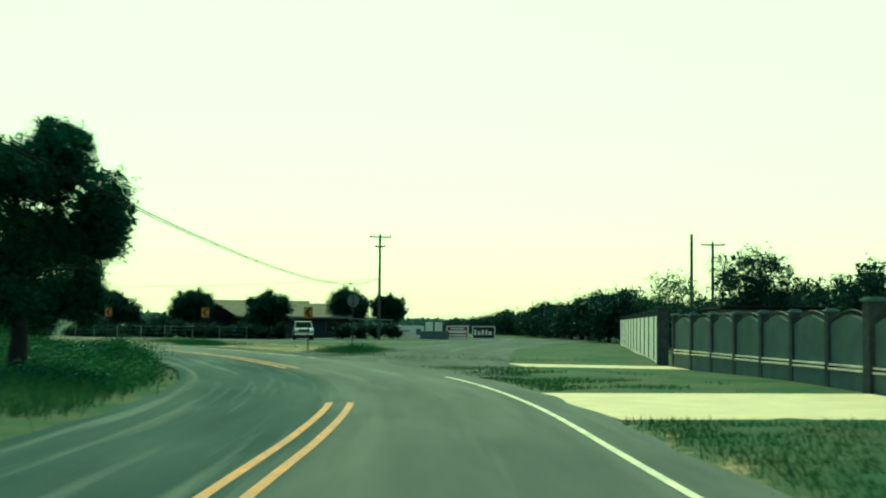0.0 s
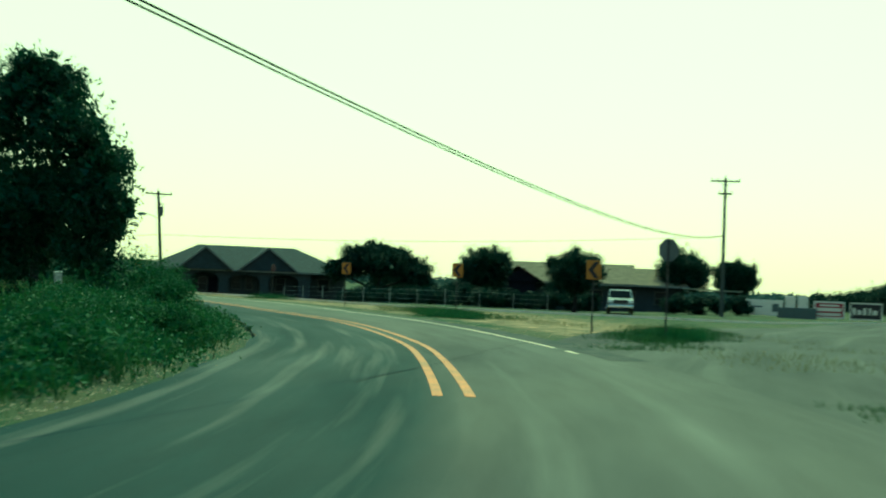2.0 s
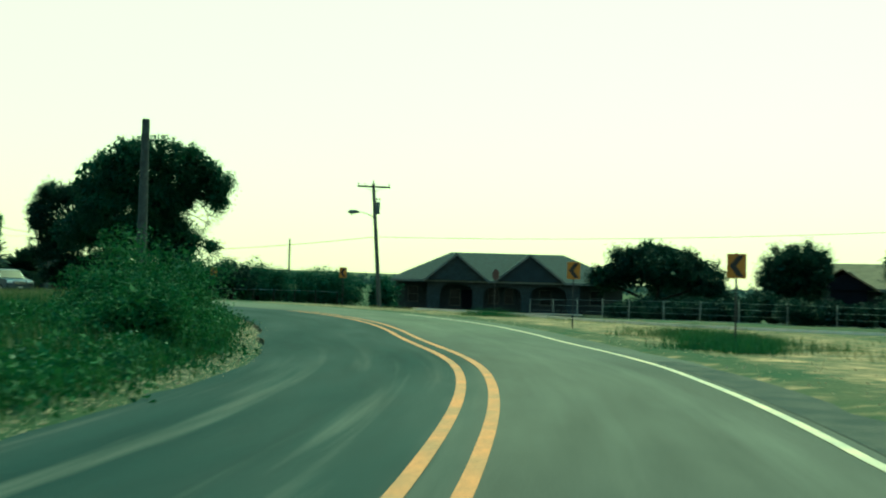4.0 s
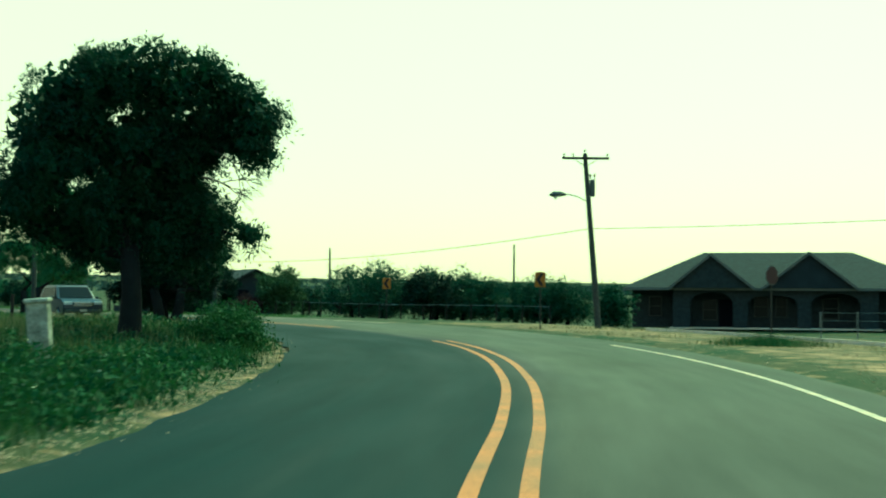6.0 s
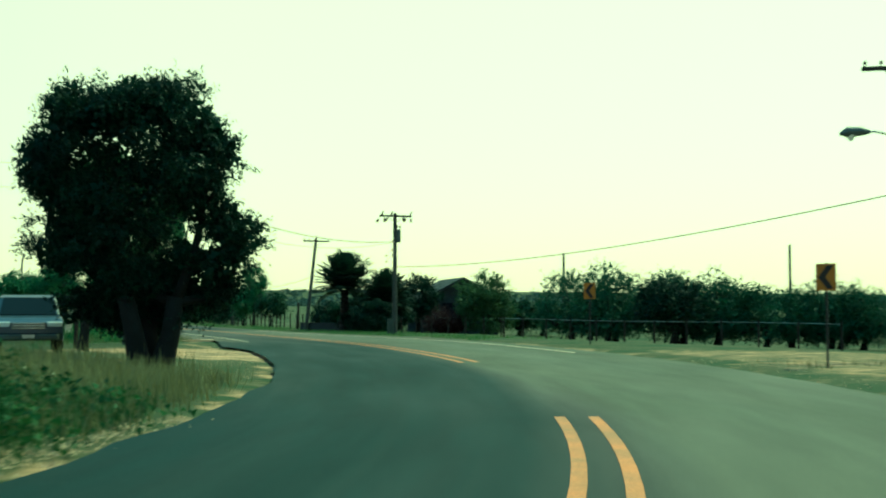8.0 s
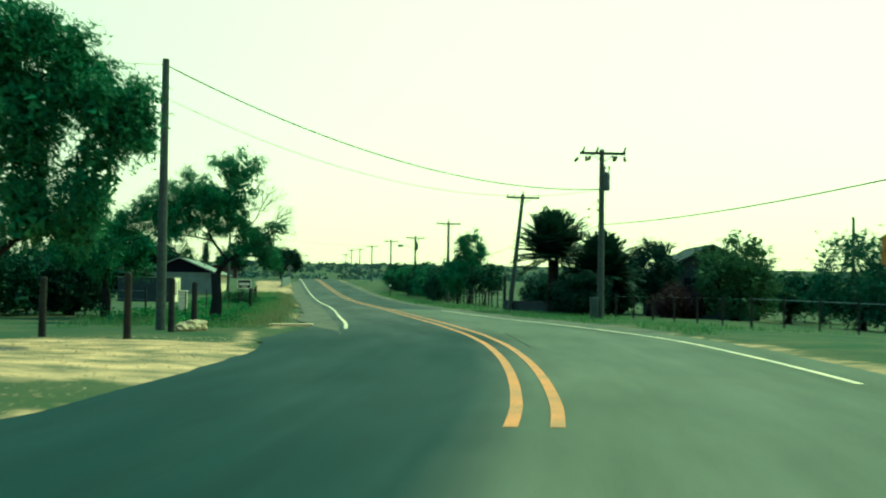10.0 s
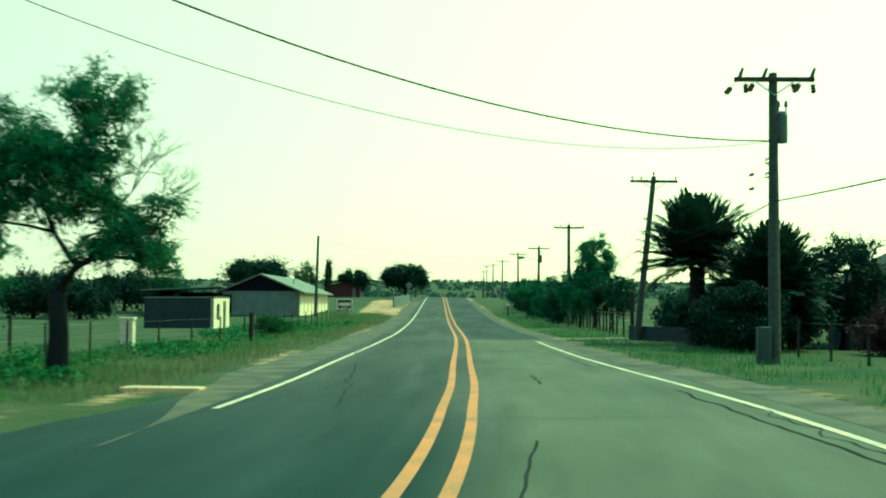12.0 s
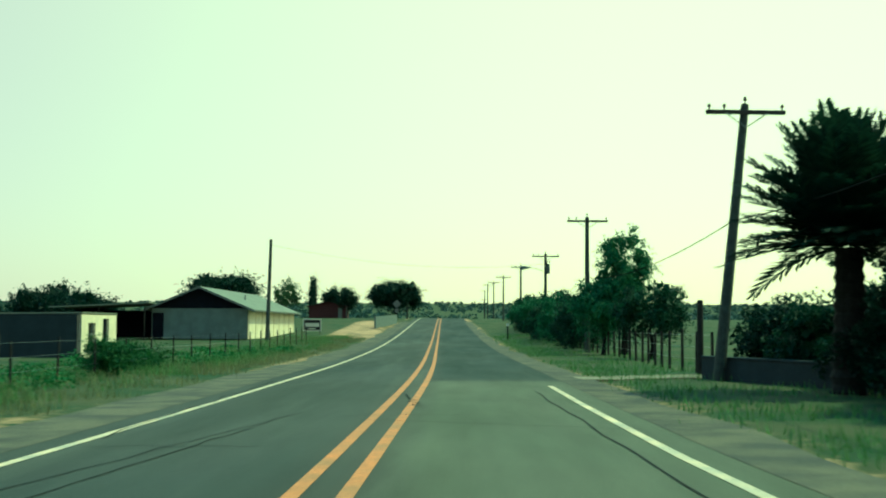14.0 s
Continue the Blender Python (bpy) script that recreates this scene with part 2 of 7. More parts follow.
GRASS = foliage("green_grass_blade", (0.022, 0.052, 0.017), (0.07, 0.13, 0.04), 0.6)
VERGE_GRASS = foliage("bright_verge_grass_blade", (0.06, 0.13, 0.04), (0.16, 0.26, 0.085), 0.6)
DRY_GRASS = foliage("dry_grass_blade", (0.11, 0.115, 0.052), (0.25, 0.245, 0.12), 0.7)
WEED = foliage("weed_leaf", (0.010, 0.038, 0.015), (0.062, 0.14, 0.044), 0.6)
FLOWER = material("pale_weed_flower", (0.65, 0.66, 0.45), 0.8, vary=0.1, bump=0)
SIGN_YELLOW = material("yellow_sign_sheet", (0.30, 0.125, 0.018), 0.5, vary=0.08, scale=4)
SIGN_BLACK = material("black_sign_sheet", (0.014, 0.014, 0.014), 0.5, vary=0.1)
SIGN_RED = material("red_sign_sheet", (0.20, 0.02, 0.03), 0.5, vary=0.1)
SIGN_DULL_RED = material("dull_red_sheet", (0.036, 0.012, 0.018), 0.6, vary=0.1)
SIGN_WHITE = material("white_sign_board", (0.60, 0.54, 0.45), 0.6, vary=0.07)
PEDESTAL = material("dirty_white_pedestal_paint", (0.46, 0.45, 0.37), 0.75, vary=0.25, scale=5, fine=30, second=(0.13, 0.14, 0.11), mix=0.8)
SIGN_BACK = material("bare_aluminium_sheet", (0.112, 0.119, 0.119), 0.55, 0.5, vary=0.1)
# tan brick and brown shingles, their shade put into dark blue-grey base colours
BRICK_SHADED = material("shaded_tan_brick", (0.024, 0.033, 0.037), 0.9, vary=0.3, scale=4, fine=30, bump=0.4)
SHINGLE = material("shaded_brown_shingles", (0.021, 0.029, 0.032), 0.9, vary=0.3, scale=3, fine=22, bump=0.5)
TAN_SHINGLE = material("faded_tan_roofing", (0.144, 0.108, 0.066), 0.9, vary=0.2, scale=1.5, fine=20, bump=0.4)
DARK_FRAME = material("dull_window_frame_paint", (0.055, 0.058, 0.055), 0.7, vary=0.12)
TRIM_WHITE = material("cream_trim_paint", (0.12, 0.125, 0.115), 0.7, vary=0.12)
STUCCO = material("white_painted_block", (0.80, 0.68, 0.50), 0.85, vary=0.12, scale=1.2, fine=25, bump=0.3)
# grey block, and the shade on the white building's end walls put into colour
BLOCK_GREY_SHADE = material("grey_block_and_wall_shade", (0.125, 0.148, 0.142), 0.9, vary=0.18, scale=1.5, fine=25, bump=0.4)
TIN = material("weathered_tin_roof", (0.19, 0.195, 0.155), 0.8, 0.0, vary=0.2, scale=1.0, fine=15)
DARK_BOARD = material("dark_stained_boards", (0.004, 0.005, 0.010), 0.9, vary=0.25, scale=3, spec=0.1)
# blue-grey block walls, with the shade they stand in put into the colour
SHADED_BLUE_GREY = material("shaded_blue_grey_block", (0.019, 0.027, 0.034), 0.9, vary=0.2, scale=1.5, fine=25, bump=0.4)
SHOULDER = material("brown_gravel_shoulder", (0.115, 0.098, 0.066), 0.95, vary=0.3, scale=0.9, fine=35, bump=0.4, second=(0.055, 0.052, 0.042))
# distance haze is mixed into these paler, bluer greens
LEAF_HAZED = foliage("far_leaf_with_haze_colour", (0.035, 0.062, 0.058), (0.055, 0.09, 0.08))
RED_PAINT = material("barn_red_paint", (0.045, 0.012, 0.014), 0.8, vary=0.2)
GLASS_DARK = material("dark_window_glass", (0.010, 0.014, 0.016), 0.18, vary=0.05, bump=0, spec=0.12)
WALL_RENDER = material("grey_rendered_wall", (0.080, 0.110, 0.096), 0.9, vary=0.2, scale=1.2, fine=25, bump=0.3)
WALL_STONE = material("dark_pillar_stone", (0.040, 0.046, 0.044), 0.9, vary=0.3, scale=4, fine=25, bump=0.4)
WALL_WHITE = material("white_wall_panel", (0.88, 0.77, 0.60), 0.85, vary=0.1, scale=1.0, fine=25)
IRON = material("wrought_iron", (0.04, 0.04, 0.042), 0.5, 0.6, vary=0.1)
CAR_SILVER = material("silver_blue_car_paint", (0.028, 0.045, 0.060), 0.32, 0.0, vary=0.04, bump=0, spec=0.4)
CAR_WHITE = material("white_truck_paint", (0.13, 0.14, 0.135), 0.3, 0.0, vary=0.05, bump=0, spec=0.5)
RUBBER = material("tyre_rubber", (0.018, 0.018, 0.018), 0.85, vary=0.15)
CHROME = material("dull_chrome", (0.6, 0.6, 0.6), 0.25, 1.0, vary=0.05, bump=0)
LAMP_GLASS = material("clear_lamp_glass", (0.7, 0.72, 0.7), 0.15, vary=0.05, bump=0, spec=0.6)
ROCK = material("pale_limestone", (0.40, 0.30, 0.19), 0.9, vary=0.3, scale=3, fine=20, bump=0.5)


# ---------------- building blocks ----------------
def mesh_of(bm, mat, name="part", smooth=False):
    me = bpy.data.meshes.new(name)
    bmesh.ops.recalc_face_normals(bm, faces=bm.faces)
    bm.to_mesh(me)
    bm.free()
    me.materials.append(mat)
    if smooth:
        me.shade_smooth()
    return me


def part(name, bm, mat, parent=None, label="", smooth=False):
    ob = new(name, mesh_of(bm, mat, name, smooth))
    if parent is not None:
        ob.parent = parent
    return tagged(ob, label)


def thing(name, m, label, category, group="", kind=""):
    ob = new(name)
    ob.matrix_world = m
    ob.empty_display_size = 0.3
    return tagged(ob, label, category, group, kind)


def raw(name, verts, faces, mat, parent=None, smooth=False):
    me = bpy.data.meshes.new(name)
    me.from_pydata(verts, [], faces)
    me.materials.append(mat)
    if smooth:
        me.shade_smooth()
    me.update()
    ob = new(name, me)
    if parent is not None:
        ob.parent = parent
    return ob


def soup(name, verts, size, mat, parent=None):
    """Many loose polygons of `size` corners each, from one array of corners."""
    verts = np.asarray(verts, dtype=np.float32).reshape(-1, 3)
    nf = len(verts) // size
    me = bpy.data.meshes.new(name)
    me.vertices.add(len(verts))
    me.vertices.foreach_set("co", verts.ravel())
    me.loops.add(len(verts))
    me.loops.foreach_set("vertex_index", np.arange(len(verts), dtype=np.int32))
    me.polygons.add(nf)
    me.polygons.foreach_set("loop_start", np.arange(0, len(verts), size, dtype=np.int32))
    me.materials.append(mat)
    me.update(calc_edges=True)
    ob = new(name, me)
    if parent is not None:
        ob.parent = parent
    return ob


def box(bm, c, s, bevel=0.0, rot=None):
    """A box of size s centred at c, with its edges rounded by bevel."""
    v = bmesh.ops.create_cube(bm, size=1)["verts"]
    bmesh.ops.scale(bm, vec=s, verts=v)
    if bevel:
        e = list({e for a in v for e in a.link_edges})
        v = bmesh.ops.bevel(bm, geom=e, offset=bevel, segments=1, affect="EDGES", profile=0.5)["verts"]
        v = list({a for a in v})
    if rot is not None:
        bmesh.ops.rotate(bm, cent=(0, 0, 0), matrix=rot, verts=v)
    bmesh.ops.translate(bm, vec=c, verts=v)
    return v


def tube(bm, path, radii, n=8, cap=True):
    """A tapered tube along a list of points."""
    rings = []
    pts = [Vector(p) for p in path]
    up = Vector((0, 0, 1))
    for i, p in enumerate(pts):
        d = (pts[min(i + 1, len(pts) - 1)] - pts[max(i - 1, 0)])
        d = d.normalized() if d.length > 1e-9 else up
        a = d.cross(Vector((0.31, 0.95, 0.05)) if abs(d.z) > 0.8 else up).normalized()
        b = d.cross(a)
        r = radii[i] if isinstance(radii, (list, tuple)) else radii
        rings.append([bm.verts.new(p + (a * math.cos(2 * math.pi * k / n) + b * math.sin(2 * math.pi * k / n)) * r) for k in range(n)])
    for r0, r1 in zip(rings, rings[1:]):
        for k in range(n):
            bm.faces.new((r0[k], r0[(k + 1) % n], r1[(k + 1) % n], r1[k]))
    if cap:
        bm.faces.new(rings[0][::-1])
        bm.faces.new(rings[-1])


def prism(bm, outline, y0, y1):
    """An outline in x and z, given depth from y0 to y1."""
    a = [bm.verts.new((x, y0, z)) for x, z in outline]
    b = [bm.verts.new((x, y1, z)) for x, z in outline]
    bm.faces.new(a)
    bm.faces.new(b[::-1])
    for i in range(len(a)):
        j = (i + 1) % len(a)
        bm.faces.new((a[i], b[i], b[j], a[j]))


def smooth_step(v):
    v = np.clip(v, 0, 1)
    return v * v * (3 - 2 * v)


# ---------------- road line and land form ----------------
# centre of the road: x, y, distance to the left edge of the asphalt, distance to the right-hand white line
LINE = [(-175, -120, 4.4, 4.7), (-135, -110, 4.4, 4.7), (-100, -101.3, 4.4, 4.7), (-83.7, -97.2, 4.4, 4.7), (-70.2, -93.6, 4.4, 4.4),
        (-59.5, -89.6, 4.4, 4.0), (-49.8, -84.4, 4.4, 3.9), (-40.8, -78.5, 4.5, 3.9), (-30.7, -69.7, 4.7, 4.1),
        (-22.6, -59.9, 4.8, 4.7), (-14.6, -49.8, 5.0, 5.0), (-8.4, -39.6, 5.2, 5.2), (-3.9, -28, 5.3, 6.0),
        (-0.9, -16.5, 5.0, 6.9), (1.0, -7, 4.6, 6.3), (2.3, 2, 4.3, 5.5), (3.05, 13, 4.1, 4.8), (3.45, 26, 4.0, 3.8)]
LINE = LINE + [(3.35 + 0.017 * y + 0.000006 * y * y, y, 4.0, 3.5) for y in (50, 90, 140, 200, 280, 400, 560, 760, 1000)]


def catmull(rows, step=1.0):
    rows = np.array(rows, float)
    out = []
    for i in range(1, len(rows) - 2):
        p0, p1, p2, p3 = rows[i - 1:i + 3]
        n = max(2, int(np.hypot(*(p2 - p1)[:2]) / step))
        for u in np.arange(n) / n:
            out.append(0.5 * (2 * p1 + (p2 - p0) * u + (2 * p0 - 5 * p1 + 4 * p2 - p3) * u * u + (3 * p1 - p0 - 3 * p2 + p3) * u ** 3))
    return np.array(out)


ROAD = catmull(LINE)
TANGENT = np.gradient(ROAD[:, :2], axis=0)
TANGENT /= np.linalg.norm(TANGENT, axis=1)[:, None]
RIGHT = np.stack([TANGENT[:, 1], -TANGENT[:, 0]], 1)
ALONG = np.r_[0, np.cumsum(np.hypot(*np.diff(ROAD[:, :2], axis=0).T))]
# by distance along the road: left edge of the asphalt, right-hand white line, painted pair, left white line, rise and cross-fall
EDGE_S = (40, 58, 76, 94, 112, 121, 130, 139, 148, 157, 166, 175, 188, 194, 200, 207, 230)
ROAD[:, 2] = np.interp(ALONG, EDGE_S, (4.45, 4.22, 4.10, 4.05, 4.0, 4.0, 4.2, 4.8, 5.2, 5.1, 4.9, 4.9, 5.2, 5.9, 5.4, 4.4, 4.1))
WHITE_S = (40, 58, 76, 85, 94, 103, 112, 121, 130, 139, 148, 157, 166, 175, 184, 193, 202, 211, 220, 229, 238)
ROAD[:, 3] = np.interp(ALONG, WHITE_S, (4.82, 4.41, 4.12, 3.86, 3.54, 3.36, 3.46, 3.86, 4.24, 4.29, 4.28, 4.47, 4.72, 4.87, 4.79, 4.65, 4.28, 3.78, 3.46, 3.3, 3.25))
PAIR_S = (40, 49, 58, 67, 76, 85, 94, 103, 121, 130, 139, 148, 157, 166, 175, 184, 193, 202, 211, 220, 256)
PAIR = (-0.6, -0.33, 0.03, 0.23, 0.25, 0.13, -0.08, -0.13, -0.13, -0.04, -0.16, -0.16, 0.06, 0.3, 0.42, 0.23, -0.03, -0.11, -0.06, 0.01, 0.08)
RISE = np.interp(ALONG, (30, 62, 94, 126, 142, 158, 174, 190, 206, 222, 238, 254), (0, 0.03, 0.075, 0.13, 0.18, 0.195, 0.187, 0.17, 0.127, 0.078, 0.044, 0.0))
FALL = np.interp(ALONG, (30, 78, 142, 158, 174, 190, 206, 222, 238), (0, 0.006, 0.003, 0.007, 0.014, 0.015, 0.012, 0.007, 0))


def offsets(x, y):
    """Signed distance to the road's centre (right is positive) and the index of the nearest row."""
    x, y = np.ravel(x).astype(float), np.ravel(y).astype(float)
    d, k = np.empty(len(x)), np.empty(len(x), int)
    for a in range(0, len(x), 4000):
        dx, dy = x[a:a + 4000, None] - ROAD[:, 0], y[a:a + 4000, None] - ROAD[:, 1]
        j = np.argmin(dx * dx + dy * dy, 1)
        r = np.arange(len(j))
        d[a:a + 4000] = np.copysign(np.hypot(dx[r, j], dy[r, j]), dx[r, j] * RIGHT[j, 0] + dy[r, j] * RIGHT[j, 1])
        k[a:a + 4000] = j
    return d, k


def road_height(y):
    y = np.asarray(y, float)
    return 2.9 * smooth_step((y - 70) / 190) - 5.0 * smooth_step((y - 275) / 250) + 50 * smooth_step((y - 450) / 2300)


def land(x, y):
    x, y = np.ravel(np.asarray(x, float)), np.ravel(np.asarray(y, float))
    d, k = offsets(x, y)
    z = road_height(y)
    z = z + (RISE[k] + FALL[k] * np.clip(d, -7, 7)) * (1 - smooth_step((np.abs(d) - 8) / 14))
    z = z + 0.45 * smooth_step((-d - ROAD[k, 2] - 0.8) / 5.0) * smooth_step((y + 110) / 30) * smooth_step((-2 - y) / 14)
    z = z - 0.8 * smooth_step((x - 14) / 26) * smooth_step((y + 62) / 30) * smooth_step((75 - y) / 40)
    z = z + 0.07 * np.sin(x * 0.21 + 1) * np.sin(y * 0.17) * smooth_step((np.abs(d) - 8) / 10)
    return z


def ground_at(x, y):
    return float(land([x], [y])[0])


def spread(lo, hi, step, far, grow=1.22):
    core = list(np.arange(lo, hi + step / 2, step))
    a, s = [], step
    p = hi
    while p < far:
        s *= grow
        p += s
        a.append(p)
    b, s, p = [], step, lo
    while p > -far:
        s *= grow
        p -= s
        b.append(p)
    return np.array(b[::-1] + core + a)


def build_ground():
    xs, ys = spread(-100, 62, 1.0, 2600), spread(-118, 120, 1.0, 3400)
    gx, gy = np.meshgrid(xs, ys)
    x, y = gx.ravel(), gy.ravel()
    d, k = offsets(x, y)
    z = land(x, y)
    left, right = ROAD[k, 2], ROAD[k, 3] + 1.0
    under = smooth_step((np.where(d < 0, left + 0.9 + d, right + 0.9 - d)) / 0.9)
    z = z - 0.03 - 0.09 * under
    verts = np.stack([x, y, z], 1)
    nx = len(xs)
    i, j = np.meshgrid(np.arange(nx - 1), np.arange(len(ys) - 1))
    a = (j * nx + i).ravel()
    faces = np.stack([a, a + 1, a + nx + 1, a + nx], 1)
    me = bpy.data.meshes.new("ground")
    me.from_pydata(verts.tolist(), [], faces.tolist())
    # bare earth: road edges, forecourts and drives
    bare = np.zeros(len(x))
    edge = np.where(d < 0, -d - left - 1.2 * smooth_step(y / 10), d - right)
    bare = np.maximum(bare, np.where(d < 0, 0.62 * (0.45 + 0.55 * smooth_step((y + 66) / 14)) * smooth_step((0.75 - np.abs(edge - 0.15)) / 0.7), (0.42 + 0.28 * smooth_step((y + 20) / 10)) * smooth_step((1.3 - np.abs(edge - 0.2)) / 1.2)))
    # the forecourt outside the bend and the strip north of it
    east = smooth_step((edge - 0.2) / 2) * (d > 0) * smooth_step((y + 95) / 8) * smooth_step((-6 - y) / 10)
    bare = np.maximum(bare, east * (0.50 - 0.22 * smooth_step((edge - 9) / 10)))
    # the sandy drive on the inside of the bend
    drive = smooth_step((5.5 - np.hypot((x + 8.5) / 1.1, (y + 4.5) / 1.65)) / 1.6)
    drive = np.maximum(drive, smooth_step((2.6 - np.abs(y - (-6.0 - 0.28 * (x + 4)))) / 1.2) * (x < -5) * (x > -42))
    bare = np.maximum(bare, 1.1 * drive)
    # the lane beside the white building
    lane = smooth_step((3.0 - np.abs(x - (-2.2 - 0.012 * (y - 150)))) / 1.5) * smooth_step((y - 112) / 10) * smooth_step((210 - y) / 20)
    bare = np.maximum(bare, lane)
    me.attributes.new("cover", "FLOAT", "POINT").data.foreach_set("value", bare.astype(np.float32))
    me.materials.append(GROUND)
    me.shade_smooth()
    me.update()
    return tagged(new("ground", me), "dry grass and pale sandy earth beside the road", "ground", kind="structure")


def ribbon(name, rows, mat, lift=0.0, across=6, crown=0.0):
    """A strip along the road: rows of (index, offset of left edge, offset of right edge)."""
    verts, faces, uvs = [], [], []
    for k, lo, hi in rows:
        for c in range(across + 1):
            o = lo + (hi - lo) * c / across
            p = ROAD[k, :2] + RIGHT[k] * o
            verts.append((p[0], p[1], float(road_height(ROAD[k, 1])) + RISE[k] + FALL[k] * o + lift - crown * abs(o)))
            uvs.append((o, ALONG[k]))
    w = across + 1
    for r in range(len(rows) - 1):
        for c in range(across):
            a = r * w + c
            faces.append((a, a + 1, a + w + 1, a + w))
    me = bpy.data.meshes.new(name)
    me.from_pydata(verts, [], faces)
    layer = me.uv_layers.new(name="UVMap")
    flat = [uvs[v] for f in faces for v in f]
    layer.data.foreach_set("uv", np.array(flat, dtype=np.float32).ravel())
    me.materials.append(mat)
    me.update()
    return new(name, me)


def rows_between(k0, k1, lo, hi, step=1):
    return [(k, lo(k) if callable(lo) else lo, hi(k) if callable(hi) else hi) for k in range(k0, k1 + 1, step)]


def index_at(x, y):
    return int(offsets([x], [y])[1][0])


build_ground()
last = len(ROAD) - 1
ragged = [0.16 * noise.noise((k * 0.35, 0, 0)) + 0.1 * noise.noise((k * 1.1, 4, 0)) for k in range(last + 1)]
road = ribbon("road", rows_between(0, last, lambda k: -ROAD[k, 2] + ragged[k], lambda k: ROAD[k, 3] + 0.95 + ragged[last - k]), ASPHALT, 0.0, 12)
# the inner lane of the bend and the far part of the other lane were resurfaced; tyres have scuffed the bend
fresh = [float(max(smooth_step((0.15 - verge_o) / 0.3) * (0.35 + 0.65 * smooth_step((32 - y_) / 40)), 0.6 * smooth_step((verge_o - 0.1) / 0.3) * smooth_step((y_ - 46) / 2))) for verge_o, y_ in
         ((-ROAD[k, 2] + (ROAD[k, 2] + ROAD[k, 3] + 0.95) * c / 12, ROAD[k, 1]) for k in range(last + 1) for c in range(13))]
road.data.attributes.new("fresh", "FLOAT", "POINT").data.foreach_set("value", np.array(fresh, dtype=np.float32))
bleach = [float(0.85 * smooth_step((verge_o - 0.1) / 0.4) * smooth_step((ROAD[k, 1] + 75) / 30) * smooth_step((47.5 - ROAD[k, 1]) / 2)) for k in range(last + 1) for verge_o in
          [-ROAD[k, 2] + (ROAD[k, 2] + ROAD[k, 3] + 0.95) * c / 12 for c in range(13)]]
road.data.attributes.new("bleach", "FLOAT", "POINT").data.foreach_set("value", np.array(bleach, dtype=np.float32))
scuff = [float(0.08 + 0.72 * smooth_step((-62 - ROAD[k, 1]) / 14)) for k in range(last + 1) for c in range(13)]
road.data.attributes.new("scuff", "FLOAT", "POINT").data.foreach_set("value", np.array(scuff, dtype=np.float32))
tagged(road, "worn grey two-lane asphalt road bending to the left", "road", kind="structure")


# a dark band just beyond the white line, narrowing along the bend
dark_edge = ribbon("dark_edge_strip", rows_between(index_at(-43, -84.5), index_at(-27, -69), lambda k: ROAD[k, 3] + 0.22 + 0.1 * ragged[k], lambda k: ROAD[k, 3] + 0.3 + 0.75 * float(smooth_step((-24 - ROAD[k, 0]) / 9)) + ragged[k]), DARK_ASPHALT, 0.005, 3)
tagged(dark_edge, "dark strip along the edge of the asphalt", "road patch", kind="structure")
K_APRON = index_at(2.5, 5)
K_LANE = index_at(5.5, 190)
for lo_, hi_ in ((lambda k: -5.3 - 0.5 * noise.noise((k * 0.13, 2, 0)) + 1.3 * float(smooth_step((20 - ROAD[k, 1]) / 14)), lambda k: -3.92),
                 (lambda k: ROAD[k, 3] + 0.5, lambda k: ROAD[k, 3] + 1.5 + 0.4 * noise.noise((k * 0.15, 7, 0)))):
    tagged(ribbon("gravel_shoulder", rows_between(K_APRON, K_LANE, lo_, hi_), SHOULDER, 0.004, 4), "brown gravelly shoulder along the asphalt", "road shoulder", kind="structure")


def painted(name, k0, k1, offset, width, mat, label):
    lo = (lambda k: offset(k) - width / 2) if callable(offset) else offset - width / 2
    hi = (lambda k: offset(k) + width / 2) if callable(offset) else offset + width / 2
    ob = ribbon(name, rows_between(k0, k1, lo, hi), mat, 0.006, 1)
    return tagged(ob, label, "road marking", kind="structure")


# the painted pair wanders a little across the crown of the road
GAP_A, GAP_B = index_at(-70.5, -93.7), index_at(-53.6, -86.4)
GAP_C, GAP_D = index_at(-6.2, -34.6), index_at(-1.6, -18.5)
for k0, k1 in ((0, GAP_A), (GAP_B, GAP_C), (GAP_D, last)):
    for side in (-0.223, 0.223):
        painted("yellow_line", k0, k1, lambda k, side=side: side + float(np.interp(ALONG[k], PAIR_S, PAIR)), 0.145, YELLOW_PAINT, "worn orange-yellow centre line painted on the asphalt")
white_right = lambda k: ROAD[k, 3]
for a, b in (((-175, -125), (-57.5, -93.5)), ((-41.9, -83.5), (-40.9, -82.6)), ((-39.9, -81.9), (-1.5, -42)), ((6.5, -14), (7.4, 43.5))):
    painted("white_line", index_at(*a), index_at(*b), white_right, 0.13, WHITE_PAINT, "white edge line painted along the road")
painted("white_line", index_at(-1, 10), last, lambda k: float(np.interp(ALONG[k], (200, 211, 220, 229, 247), (-3.75, -3.54, -3.46, -3.4, -3.3))), 0.13, WHITE_PAINT, "white edge line painted along the road")


